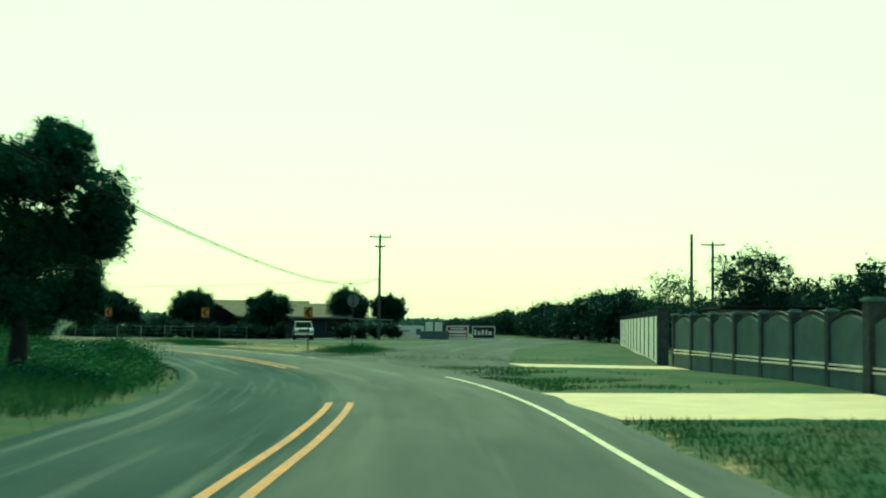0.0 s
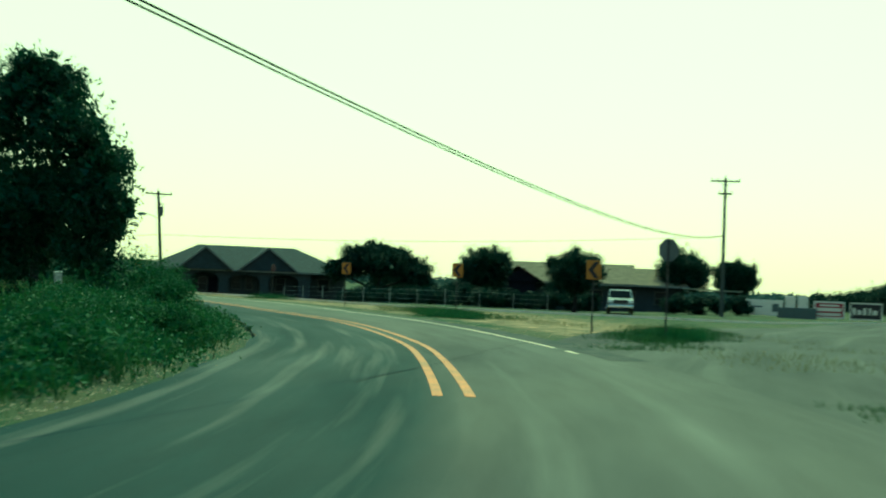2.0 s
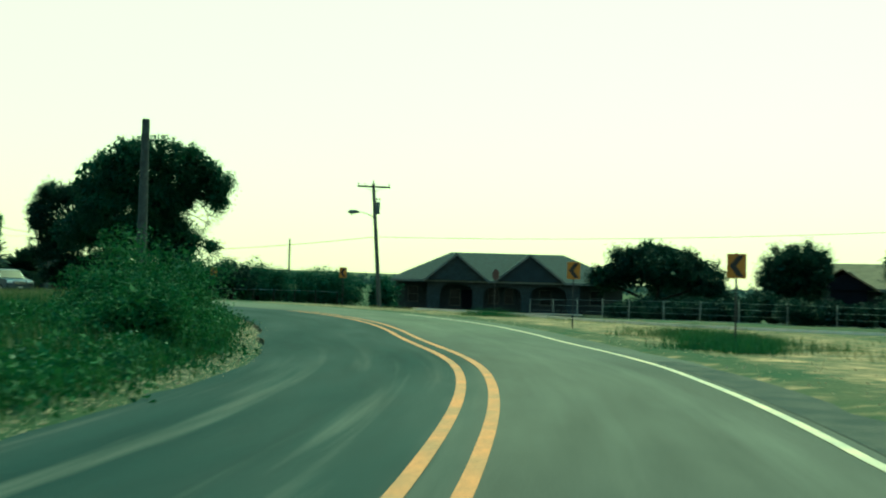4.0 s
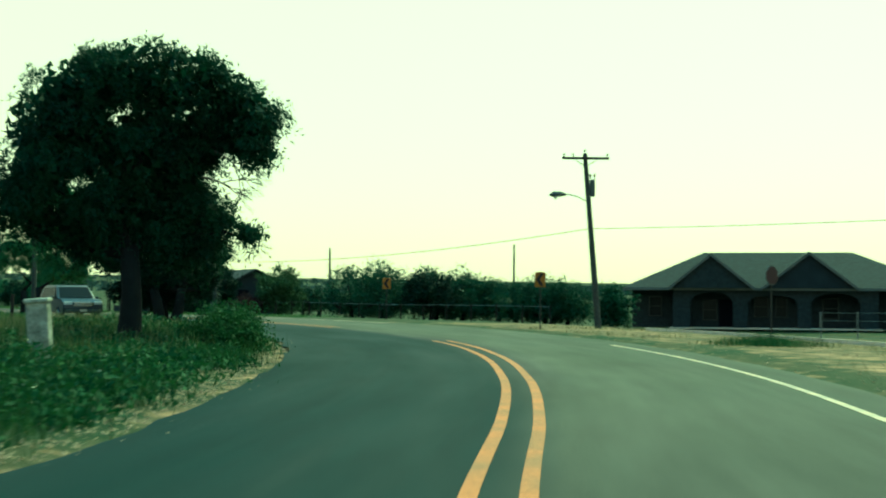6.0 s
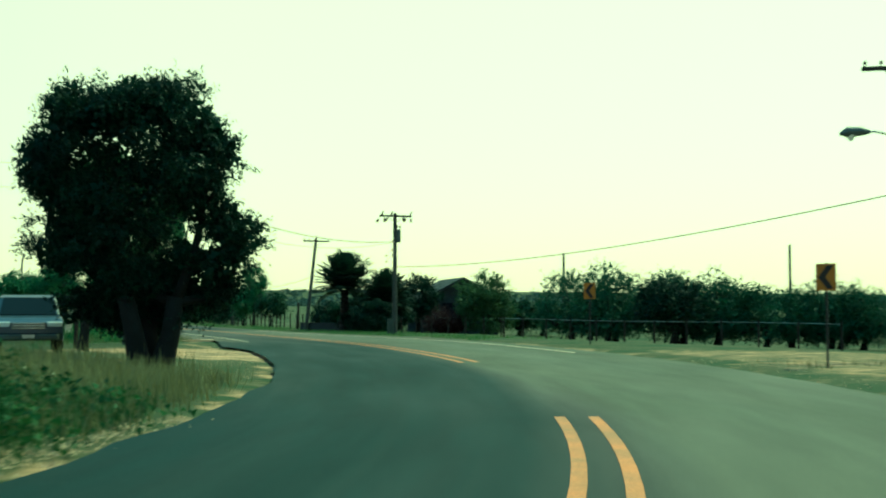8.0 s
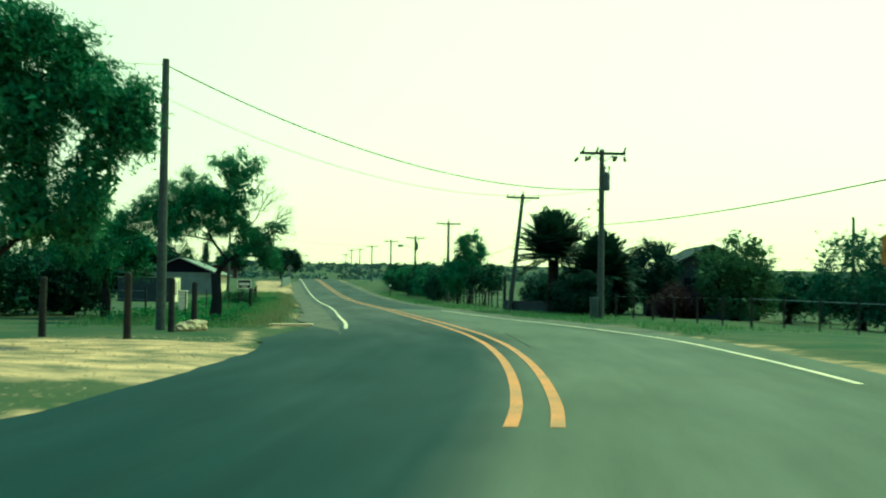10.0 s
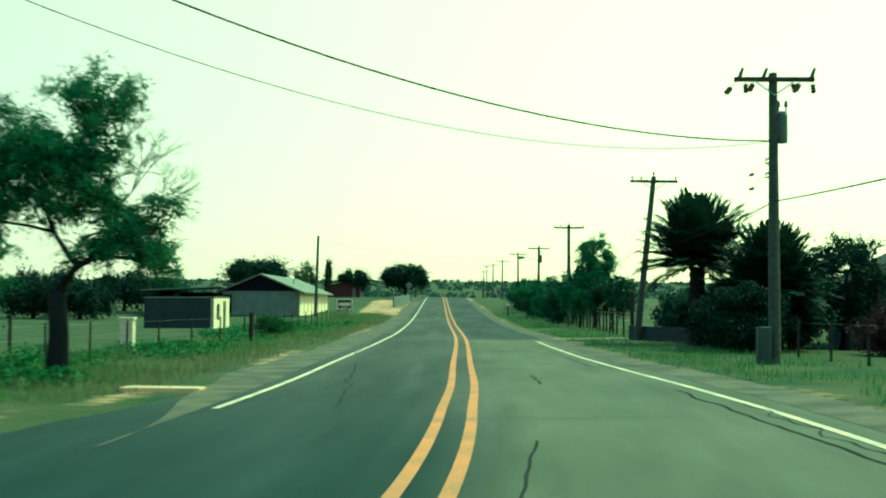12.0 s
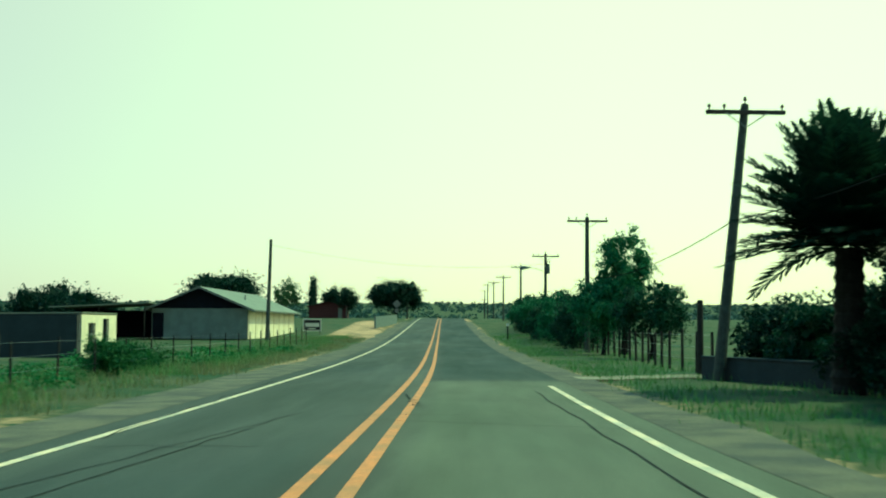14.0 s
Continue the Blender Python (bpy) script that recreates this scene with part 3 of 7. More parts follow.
def side_road():
    """The side road that leaves the bend straight ahead."""
    pts = catmull([(-80, -98, 3, 3), (-58, -92.5, 3, 3.0), (-47, -88.8, 4, 4.5), (-30, -84.8, 6, 5.5), (-8, -82.5, 5, 5), (30, -82.5, 4, 4), (90, -84, 4, 4), (160, -86, 4, 4), (220, -87, 4, 4)], 2.0)
    verts, faces, uv = [], [], []
    for k, (x, y, a, b) in enumerate(pts):
        q = pts[min(k + 1, len(pts) - 1)] - pts[max(k - 1, 0)]
        t = Vector((q[0], q[1])).normalized()
        for c in range(7):
            o = -a + (a + b) * c / 6 + (0.35 * noise.noise((k * 0.3, c, 0)) if c in (0, 6) else 0)
            px, py = x + t.y * o, y - t.x * o
            verts.append((px, py, ground_at(px, py) - 0.012))
            uv.append((o, k * 2.0))
        # the edge slopes down into the verge
        px, py = px + t.y * 0.6, py - t.x * 0.6
        verts.append((px, py, verts[-1][2] - 0.2))
        uv.append((o + 0.6, k * 2.0))
    for k in range(len(pts) - 1):
        for c in range(7):
            f = k * 8 + c
            faces.append((f, f + 1, f + 9, f + 8))
    ob = raw("side_road", verts, faces, SIDE_ASPHALT)
    layer = ob.data.uv_layers.new(name="UVMap")
    layer.data.foreach_set("uv", np.array([uv[v] for f in faces for v in f], dtype=np.float32).ravel())
    return tagged(ob, "gravelly asphalt side road leaving the bend", "road", kind="structure")


side_road()

# ---------------- vegetation ----------------
def leaf_cloud(rng, centres, size, slim=0.5, droop=0.0):
    """Loose leaves, one pointed blade each, at the given centres."""
    n = len(centres)
    a = rng.normal(size=(n, 3))
    a[:, 2] -= droop * 2.0
    a /= np.linalg.norm(a, axis=1)[:, None]
    b = np.cross(a, rng.normal(size=(n, 3)))
    b /= np.linalg.norm(b, axis=1)[:, None] + 1e-9
    s = size * rng.uniform(0.6, 1.4, (n, 1))
    return np.stack([centres - a * s, centres + b * s * slim * 1.2, centres + a * s * 0.9 - b * s * slim * 0.5], 1)


def crown_points(rng, n, radii, centre, clumps, clump_size, hollow=0.35, flat=0.0, droop=0.0):
    """Leaf places in many uneven clumps spread over an ellipsoid, denser towards its skin."""
    u = rng.normal(size=(clumps, 3))
    u /= np.linalg.norm(u, axis=1)[:, None]
    rad = (hollow + (1 - hollow) * rng.random(clumps) ** 0.5) * rng.uniform(0.7, 1.15, clumps)
    c = u * rad[:, None] * np.array(radii)
    c[:, 2] = np.where(c[:, 2] < 0, c[:, 2] * (1 - flat), c[:, 2])
    pick = rng.integers(0, clumps, n)
    size = clump_size * rng.uniform(0.6, 1.35, clumps)
    p = rng.normal(size=(n, 3))
    p *= (rng.random(n) ** 0.4 / (np.linalg.norm(p, axis=1) + 1e-9))[:, None]
    p[:, 2] *= 0.75
    q = c[pick] + p * size[pick][:, None]
    if droop:
        q[:, 2] -= droop * rng.random(n) ** 2 * (0.3 + np.hypot(q[:, 0] / radii[0], q[:, 1] / radii[1]))
    return q + np.array(centre), c + np.array(centre)


def sprays(rng, lobes, n, leaf, slim=0.4, droop=0.0, open_=0.0, clump=0.5, loose=0.2, core=2.2):
    """Leaves on short twigs, the twigs in uneven clumps over the skin of several lobes; the inside is filled with broader sprays.
    lobes: rows of centre and radii. open_: the share of clumps left out, so that the sky shows through.
    loose: the share of small clumps that stray beyond the outline. core: the size of the inner sprays, in leaves."""
    lobes = np.asarray(lobes, float)
    area = (lobes[:, 3] * lobes[:, 4] + lobes[:, 4] * lobes[:, 5] + lobes[:, 3] * lobes[:, 5])
    cl, sz, out = [], [], []
    for (x, y, z, rx, ry, rz), a in zip(lobes, area):
        m = max(5, int(2.6 * a / clump ** 2 / 3 * (1 - open_)))
        u = rng.normal(size=(m, 3))
        u /= np.linalg.norm(u, axis=1)[:, None]
        r = np.minimum(1.08, rng.uniform(0.5, 1.12, (m, 1)) ** 0.7)
        stray = rng.random(m) < loose
        r[stray, 0] = rng.uniform(1.1, 1.45, stray.sum())
        cl.append(np.array((x, y, z)) + u * r * np.maximum(np.array((rx, ry, rz)) - 0.62 * clump, 0.3 * np.array((rx, ry, rz))))
        sz.append(clump * np.where(stray, rng.uniform(0.25, 0.5, m), rng.uniform(0.45, 1.2, m)) * min(1.0, 0.55 + 0.5 * min(rx, rz)))
        out.append(u)
    cl, sz, out = np.concatenate(cl), np.concatenate(sz), np.concatenate(out)
    twigs = max(8, n // 9)
    pick = rng.choice(len(cl), twigs, p=sz ** 1.7 / (sz ** 1.7).sum())
    p = rng.normal(size=(twigs, 3))
    p *= (rng.random(twigs) ** 0.45 / (np.linalg.norm(p, axis=1) + 1e-9))[:, None]
    base = cl[pick] + p * sz[pick][:, None] * np.array((1, 1, 0.75))
    way = out[pick] * 0.8 + rng.normal(size=(twigs, 3)) * 0.55 + np.array((0, 0, 0.25 - droop))
    way /= np.linalg.norm(way, axis=1)[:, None] + 1e-9
    length = leaf * rng.uniform(2.5, 9.5, (twigs, 1))
    step = rng.random((twigs, 9, 1))
    pts = base[:, None] + way[:, None] * (step * length[:, None]) + rng.normal(size=(twigs, 9, 3)) * leaf * 0.55
    pts[:, :, 2] -= droop * 0.6 * length * step[:, :, 0] ** 2
    pts = pts.reshape(-1, 3)
    a = np.repeat(way, 9, 0) * 0.6 + rng.normal(size=pts.shape) * 0.6
    a[:, 2] -= droop * 0.5
    a /= np.linalg.norm(a, axis=1)[:, None] + 1e-9
    b = np.cross(a, rng.normal(size=pts.shape))
    b /= np.linalg.norm(b, axis=1)[:, None] + 1e-9
    s = leaf * rng.uniform(0.6, 1.4, (len(pts), 1))
    tri = np.stack([pts - a * s, pts + b * s * slim * 1.2, pts + a * s * 0.9 - b * s * slim * 0.5], 1)
    k = rng.choice(len(lobes), max(6, n // 15), p=area / area.sum())
    q = rng.normal(size=(len(k), 3))
    q *= (rng.random(len(k)) ** 0.4 / (np.linalg.norm(q, axis=1) + 1e-9))[:, None] * (0.78 - 0.3 * open_)
    fill = leaf_cloud(rng, lobes[k, :3] + q * lobes[k, 3:], leaf * core, 0.75)
    return np.concatenate([tri, fill]), cl


def lobed_tree(name, x, y, face, lobes, seed, mat, label, leaves, leaf, trunk_r=0.22, fork=2.0, droop=0.3, open_=0.1, slim=0.4, clump=0.5,
               stems=1, bare=(), category="tree", group="", lean=0.0, z=None, bridge=2, loose=0.2, core=2.2):
    """A tree whose crown is a set of foliage lobes (across, back, up, half-width, half-height), turned by face degrees; a forked trunk
    sends a limb into every lobe and boughs into its clumps."""
    rng = np.random.default_rng(seed)
    top = thing(name, pose(x, y, (ground_at(x, y) if z is None else z) - 0.05, 0, 0, face), label, category, group)
    rows = [(a, d, u, rx, 0.5 * (rx + rz) + 0.25, rz) for a, d, u, rx, rz in lobes]
    # smaller lobes bridge each one to its nearest neighbours
    arr = np.array(rows)
    for i in range(len(rows)):
        for j in np.argsort(((arr[:, :3] - arr[i, :3]) ** 2).sum(1))[1:1 + bridge]:
            mid = (arr[i] + arr[j]) / 2
            rows.append((*mid[:3], *(mid[3:] * rng.uniform(0.6, 0.85))))
    tris, cl = sprays(rng, rows, leaves, leaf, slim, droop, open_, clump, loose, core)
    tris[:, :, 2] = np.maximum(tris[:, :, 2], 0.1)
    bm = bmesh.new()
    for s in range(stems):
        ang = 2 * math.pi * s / stems + seed
        off = Vector((math.cos(ang), math.sin(ang), 0)) * (0.3 * (stems > 1))
        fk = Vector((lean, 0, fork)) + off * 2.2
        tube(bm, [off + Vector((0, 0, -0.15)), off * 1.1 + Vector((0.02, 0, 0.2)), (off + fk) / 2 + Vector((0.07 * (-1) ** s, -0.05, 0)), fk],
             [trunk_r * 1.5, trunk_r * 1.08, trunk_r * 0.88, trunk_r * 0.78], 10)
        # each limb leaves the nearest bough that is already there
        nodes = [(fk - Vector((0, 0, 0.15)), trunk_r * 0.75, 0.0)]
        mine = sorted((row for i, row in enumerate(rows[:len(lobes)]) if i % stems == s), key=lambda w: (Vector(w[:3]) - fk).length)
        for a, d, u, rx, ry, rz in mine:
            e = Vector((a, d, u - 0.3 * rz))
            p, r0, way = min(nodes, key=lambda w: (e - w[0]).length + 0.35 * w[2] + (0.6 if w[0].z > e.z + 0.4 else 0.0))
            span = (e - p).length
            sag = Vector((rng.uniform(-.12, .12), rng.uniform(-.12, .12), rng.uniform(0.02, 0.14))) * span
            r1 = max(0.02, r0 * 0.72)
            tube(bm, [p, p.lerp(e, 0.3) + sag * 0.8, p.lerp(e, 0.65) + sag, e], [r1, r1 * 0.85, r1 * 0.68, r1 * 0.5], 7)
            nodes += [(p.lerp(e, 0.65) + sag, r1 * 0.75, way + span * 0.65), (e, r1 * 0.6, way + span)]
            near = cl[np.argsort(((cl - np.array((a, d, u))) ** 2).sum(1))][2:30:4]
            for c in near.tolist():
                m = e.lerp(Vector(c), 0.5) + Vector((0, 0, 0.08))
                tube(bm, [tuple(e), tuple(m), tuple(c)], [r1 * 0.3, r1 * 0.2, 0.006], 5)
    part("trunk", bm, BARK, top, smooth=True)
    soup("crown", tris, 3, mat, top)
    if bare:
        grow_rng = random.Random(seed)

        def grow(bm, p, d, length, r, depth):
            q = p + d * length
            tube(bm, [tuple(p), tuple(p + d * length * 0.5 + Vector((0, 0, 0.02))), tuple(q)], [r, r * 0.8, r * 0.6], 4)
            for _ in range(3 if depth else 0):
                e = (d + Vector((grow_rng.uniform(-.55, .55), grow_rng.uniform(-.5, .5), grow_rng.uniform(-.4, .45)))).normalized()
                grow(bm, q, e, length * grow_rng.uniform(0.55, 0.85), r * 0.58, depth - 1)

        for a, d, u, da, dd, du, ln in bare:
            bm = bmesh.new()
            grow(bm, Vector((a, d, u)), Vector((da, dd, du)).normalized(), ln, 0.03, 4)
            part("bare_branch", bm, DEAD_WOOD, top, "leafless grey branch")
    return top


def tree(name, x, y, height, spread_r, seed, mat, label, category="tree", leaves=5000, leaf=0.16, trunk_r=0.2, fork=0.3, low=0.25,
         droop=0.0, slim=0.42, flat=0.3, stems=1, lean=(0, 0), group="", z=None, squash=1.0, open_=0.0):
    """A tree of a given height and spread: its lobes are strewn over a rounded crown, larger below and smaller at the rim."""
    rng = np.random.default_rng(seed)
    rz = height * (1 - low) / 2
    hc = height - rz
    lobes = [(lean[0], lean[1], hc - 0.12 * rz, spread_r * 0.74, rz * 0.8)]
    n = 10 + int(1.2 * spread_r)
    for k in range(n):
        az, el = k * 2.399963 + rng.uniform(-0.4, 0.4), math.asin(max(-1, min(1, -0.62 + 1.55 * (k + 0.5) / n + rng.uniform(-0.12, 0.12))))
        r = rng.uniform(0.24, 0.46)
        grow = 1.0 - 0.75 * r + rng.uniform(-0.08, 0.12)
        up = math.sin(el) * (1 - flat * (el < 0))
        lobes.append((lean[0] + math.cos(az) * math.cos(el) * spread_r * grow, lean[1] + math.sin(az) * math.cos(el) * spread_r * squash * grow, hc + up * rz * grow, spread_r * r, rz * r * rng.uniform(0.85, 1.15)))
    if low < 0.07:
        lobes += [(lean[0] + 0.62 * spread_r * math.cos(k * 1.26 + seed), lean[1] + 0.62 * spread_r * squash * math.sin(k * 1.26 + seed), 0.26 * height, 0.42 * spread_r, 0.24 * height) for k in range(5)]
    lobes = [(a, d, max(u, h * 0.9), w, h) for a, d, u, w, h in lobes]
    near = leaf <= 0.15
    return lobed_tree(name, x, y, 0.0, lobes, seed, mat, label, int(leaves * (4.5 if near else 3.4)), leaf * (0.5 if near else 0.62), trunk_r, height * fork,
                      0.2 + 0.4 * droop, open_, slim, max(0.3, 0.2 * spread_r), stems, (), category, group, z=z, bridge=1)


def shrub(name, x, y, height, r, seed, mat, label, leaves=1800, leaf=0.1, group="", category="shrub", squash=1.0, clumps=26):
    leaves = int(leaves * 2.4)
    rng = np.random.default_rng(seed)
    top = thing(name, pose(x, y, ground_at(x, y) - 0.04), label, category, group)
    pts, centres = crown_points(rng, leaves, (r, r * squash, height * 0.55), (0, 0, height * 0.48), clumps, r * 0.42, 0.2, 0.2)
    pts[:, 2] = np.clip(pts[:, 2], 0.02, None)
    bm = bmesh.new()
    for c in centres[:9].tolist():
        tube(bm, [(0, 0, -0.05), (c[0] * 0.4, c[1] * 0.4, c[2] * 0.6), c], [0.035, 0.025, 0.008], 5)
    part("stems", bm, BARK, top)
    core = np.array((0, 0, height * 0.45)) + (pts[::12] - np.array((0, 0, height * 0.45))) * 0.72
    soup("foliage", np.concatenate([leaf_cloud(rng, pts, leaf * 0.75, 0.5), leaf_cloud(rng, core, leaf * 1.8, 0.8)]), 3, mat, top)
    return top


def palm(x, y, height, reach, seed, label):
    """A date palm: ringed trunk, hanging dead skirt and arching feathered fronds."""
    rng = np.random.default_rng(seed)
    top = thing("palm_tree", pose(x, y, ground_at(x, y) - 0.05), label, "palm tree")
    bm = bmesh.new()
    ht = height * 0.47
    path, rad = [], []
    for i in range(22):
        u = i / 21
        path.append((0.08 * math.sin(u * 2), 0.05 * u, ht * u - 0.1))
        rad.append((0.36 - 0.07 * u) * (1.13 if i % 2 else 0.95))
    tube(bm, path, rad, 12)
    part("trunk", bm, PALM_BARK, top)
    leaflets = []
    ribs = bmesh.new()
    for f in range(132):
        az = f * 2.399963 + rng.uniform(-0.2, 0.2)
        el = radians(86 - 82 * (f / 120) ** 1.1 + rng.uniform(-7, 7) if f < 120 else rng.uniform(-18, 14))
        length = reach * rng.uniform(0.85, 1.15)
        curl = 0.15 + 0.35 * (f / 132) + rng.uniform(-.1, .2)
        p, pts = Vector((0.06, 0.05, ht)), []
        n = 22
        for i in range(n + 1):
            e = el - curl * (i / n) ** 1.6
            pts.append(p.copy())
            p = p + Vector((math.cos(az) * math.cos(e), math.sin(az) * math.cos(e), math.sin(e))) * length / n
        tube(ribs, [tuple(v) for v in pts[::4]] + [tuple(pts[-1])], [0.035, 0.03, 0.025, 0.02, 0.013, 0.008, 0.004][:len(pts[::4]) + 1], 4)
        for i in range(4, n + 1):
            t = (pts[i] - pts[i - 1]).normalized()
            side = t.cross(Vector((0, 0, 1)))
            side = side.normalized() if side.length > 0.05 else Vector((math.sin(az), -math.cos(az), 0))
            up = side.cross(t)
            ll = reach * 0.22 * math.sin(math.pi * min(1, (i + 1) / (n + 3)) ** 0.75) + 0.1
            for sgn in (-1, 1):
                for sub in (0.0, 0.5):
                    o = pts[i] - t * (length / n) * sub
                    dirv = (side * sgn * 0.85 + t * 0.65 + up * rng.uniform(0.1, 0.45) - Vector((0, 0, 0.25))).normalized()
                    w = t * 0.05
                    leaflets.append([o - w, o + dirv * ll * 0.5 - w * 1.2, o + dirv * ll, o + dirv * ll * 0.5 + w * 1.2])
    part("ribs", ribs, LEAF_PALM, top)
    soup("fronds", np.array([[tuple(v) for v in q] for q in leaflets]), 4, LEAF_PALM, top)
    return top


def blades(rng, xs, ys, zs, low, high, width):
    """Grass: one narrow bent triangle a blade."""
    n = len(xs)
    az, h = rng.uniform(0, 2 * np.pi, n), rng.uniform(low, high, n)
    ln = rng.uniform(0.1, 0.6, n) * h
    root = np.stack([xs, ys, zs], 1)
    side = np.stack([-np.sin(az), np.cos(az), 0 * az], 1) * (width * rng.uniform(0.6, 1.4, n))[:, None]
    tip = root + np.stack([np.cos(az) * ln, np.sin(az) * ln, h], 1)
    return np.stack([root - side, root + side, tip], 1)


def patchy(x, y, f, seed):
    return np.array([noise.noise((a * f, b * f, seed)) for a, b in zip(x, y)])


def road_scatter(rng, n, k0, k1, lo, hi):
    """Random places beside the road: offsets lo to hi from the road's edge on one side (negative: left)."""
    k = rng.integers(min(k0, k1), max(k0, k1), n)
    e = np.minimum(rng.random(n), rng.random(n)) if abs(hi - lo) > 6 else rng.random(n)
    if lo < 0 or hi < 0:
        o = -(ROAD[k, 2] + np.abs(lo) + e * (abs(hi) - abs(lo)))
    else:
        o = ROAD[k, 3] + 1.0 + lo + e * (hi - lo)
    p = ROAD[k, :2] + RIGHT[k] * o[:, None] + rng.normal(size=(n, 2)) * 0.3
    return p[:, 0], p[:, 1]


def grass_patch(name, rng, x, y, low, high, width, mat, label, keep=-0.15, freq=0.25):
    m = patchy(x, y, freq, 3.3) > keep
    x, y = x[m], y[m]
    ob = soup(name, blades(rng, x, y, land(x, y) - 0.05, low, high, width), 3, mat)
    return tagged(ob, label, "grass", kind="stuff")


rng = np.random.default_rng(7)
K0, K1, K2 = index_at(-80, -96), index_at(-6, -32), index_at(-1, -14)
N0, N1 = index_at(3, 12), index_at(5, 120)
x, y = road_scatter(rng, 52000, K0, K1, -0.8, -13)
grass_patch("tall_grass", rng, x, y, 0.15, 0.6, 0.012, GRASS, "tall green verge grass on the inside of the bend", -0.25)
x, y = road_scatter(rng, 16000, index_at(-40, -78), K2, -2.0, -16)
grass_patch("dry_grass", rng, x, y, 0.25, 0.7, 0.009, DRY_GRASS, "dry straw-coloured grass among the green verge", 0.05, 0.14)
x, y = road_scatter(rng, 60000, N0, N1, -2.8, -10)
grass_patch("verge_grass", rng, x, y, 0.06, 0.42, 0.008, VERGE_GRASS, "green verge grass in front of the sheds", 0.06, 0.42)
x, y = road_scatter(rng, 34000, N0, N1, -1.6, -9)
grass_patch("straw_grass", rng, x, y, 0.08, 0.42, 0.007, DRY_GRASS, "straw-coloured grass on the verge", -0.05, 0.33)
x, y = road_scatter(rng, 20000, index_at(2, 5), index_at(5, 130), 0.8, 8)
grass_patch("verge_grass", rng, x, y, 0.06, 0.28, 0.012, VERGE_GRASS, "short green grass along the fence", -0.1)
x, y = road_scatter(rng, 12000, index_at(-8, -36), index_at(-3, -24), -1.0, -11)
grass_patch("dry_grass", rng, x, y, 0.2, 0.55, 0.011, DRY_GRASS, "dry tan grass on the verge before the oak", -0.35, 0.3)
x, y = road_scatter(rng, 14000, index_at(-47, -83), index_at(0, -20), 2.0, 14)
grass_patch("dry_grass", rng, x, y, 0.06, 0.25, 0.01, DRY_GRASS, "thin dry grass outside the bend", 0.08, 0.2)
x, y = road_scatter(rng, 26000, index_at(-90, -99), index_at(-52, -86), 0.4, 7)
on_drive = (np.abs((x + 67.2) * 0.94 + (y + 102.6) * 0.33 - 0.0) < 4.4)
x, y = x[~on_drive], y[~on_drive]
grass_patch("lawn_grass", rng, x, y, 0.04, 0.16, 0.012, GRASS, "short patchy grass in front of the garden wall", -0.05, 0.4)


def weed_bank(name, n_clumps, k0, k1, lo, hi, tall, seed, label, per=210, leaf=0.058, flowers=False, mat=WEED):
    """Broad-leaved weeds in clumps along the verge."""
    r = np.random.default_rng(seed)
    cx, cy = road_scatter(r, n_clumps, k0, k1, lo, hi)
    cz = land(cx, cy)
    h = tall * r.uniform(0.35, 1.15, n_clumps) * (0.6 + 0.6 * (patchy(cx, cy, 0.12, 9.1) + 0.5))
    pick = np.repeat(np.arange(n_clumps), per)
    p = r.normal(size=(len(pick), 3)) * np.array([0.42, 0.42, 0.0]) * (0.5 + h[pick])[:, None]
    p[:, 2] = r.random(len(pick)) ** 0.8 * h[pick] * np.exp(-1.2 * (p[:, 0] ** 2 + p[:, 1] ** 2))
    pts = p + np.stack([cx, cy, cz], 1)[pick]
    ob = soup(name, leaf_cloud(r, pts, leaf, 0.7), 3, mat)
    tagged(ob, label, "weeds", kind="stuff")
    if flowers:
        top = pts[(p[:, 2] > 0.75 * h[pick]) & (r.random(len(pick)) < 0.045)] + (0, 0, 0.06)
        tagged(soup("weed_flowers", leaf_cloud(r, top, 0.02, 0.9), 3, FLOWER), "tiny pale flowers on the weeds", "flowers", kind="stuff")


weed_bank("verge_weeds", 330, index_at(-66, -92), index_at(-26, -65), -1.25, -7.5, 0.6, 21, "leafy green weeds with pale flowers on the verge", flowers=True)
weed_bank("verge_weeds", 200, index_at(-26, -65), index_at(-7, -34), -1.2, -6, 0.58, 22, "leafy green weeds along the asphalt edge", flowers=True)
weed_bank("fence_weeds", 70, index_at(3, 14), index_at(4.5, 90), -3.4, -8.5, 0.5, 23, "bright leafy weeds along the wire fence", mat=BRIGHT_WEED)


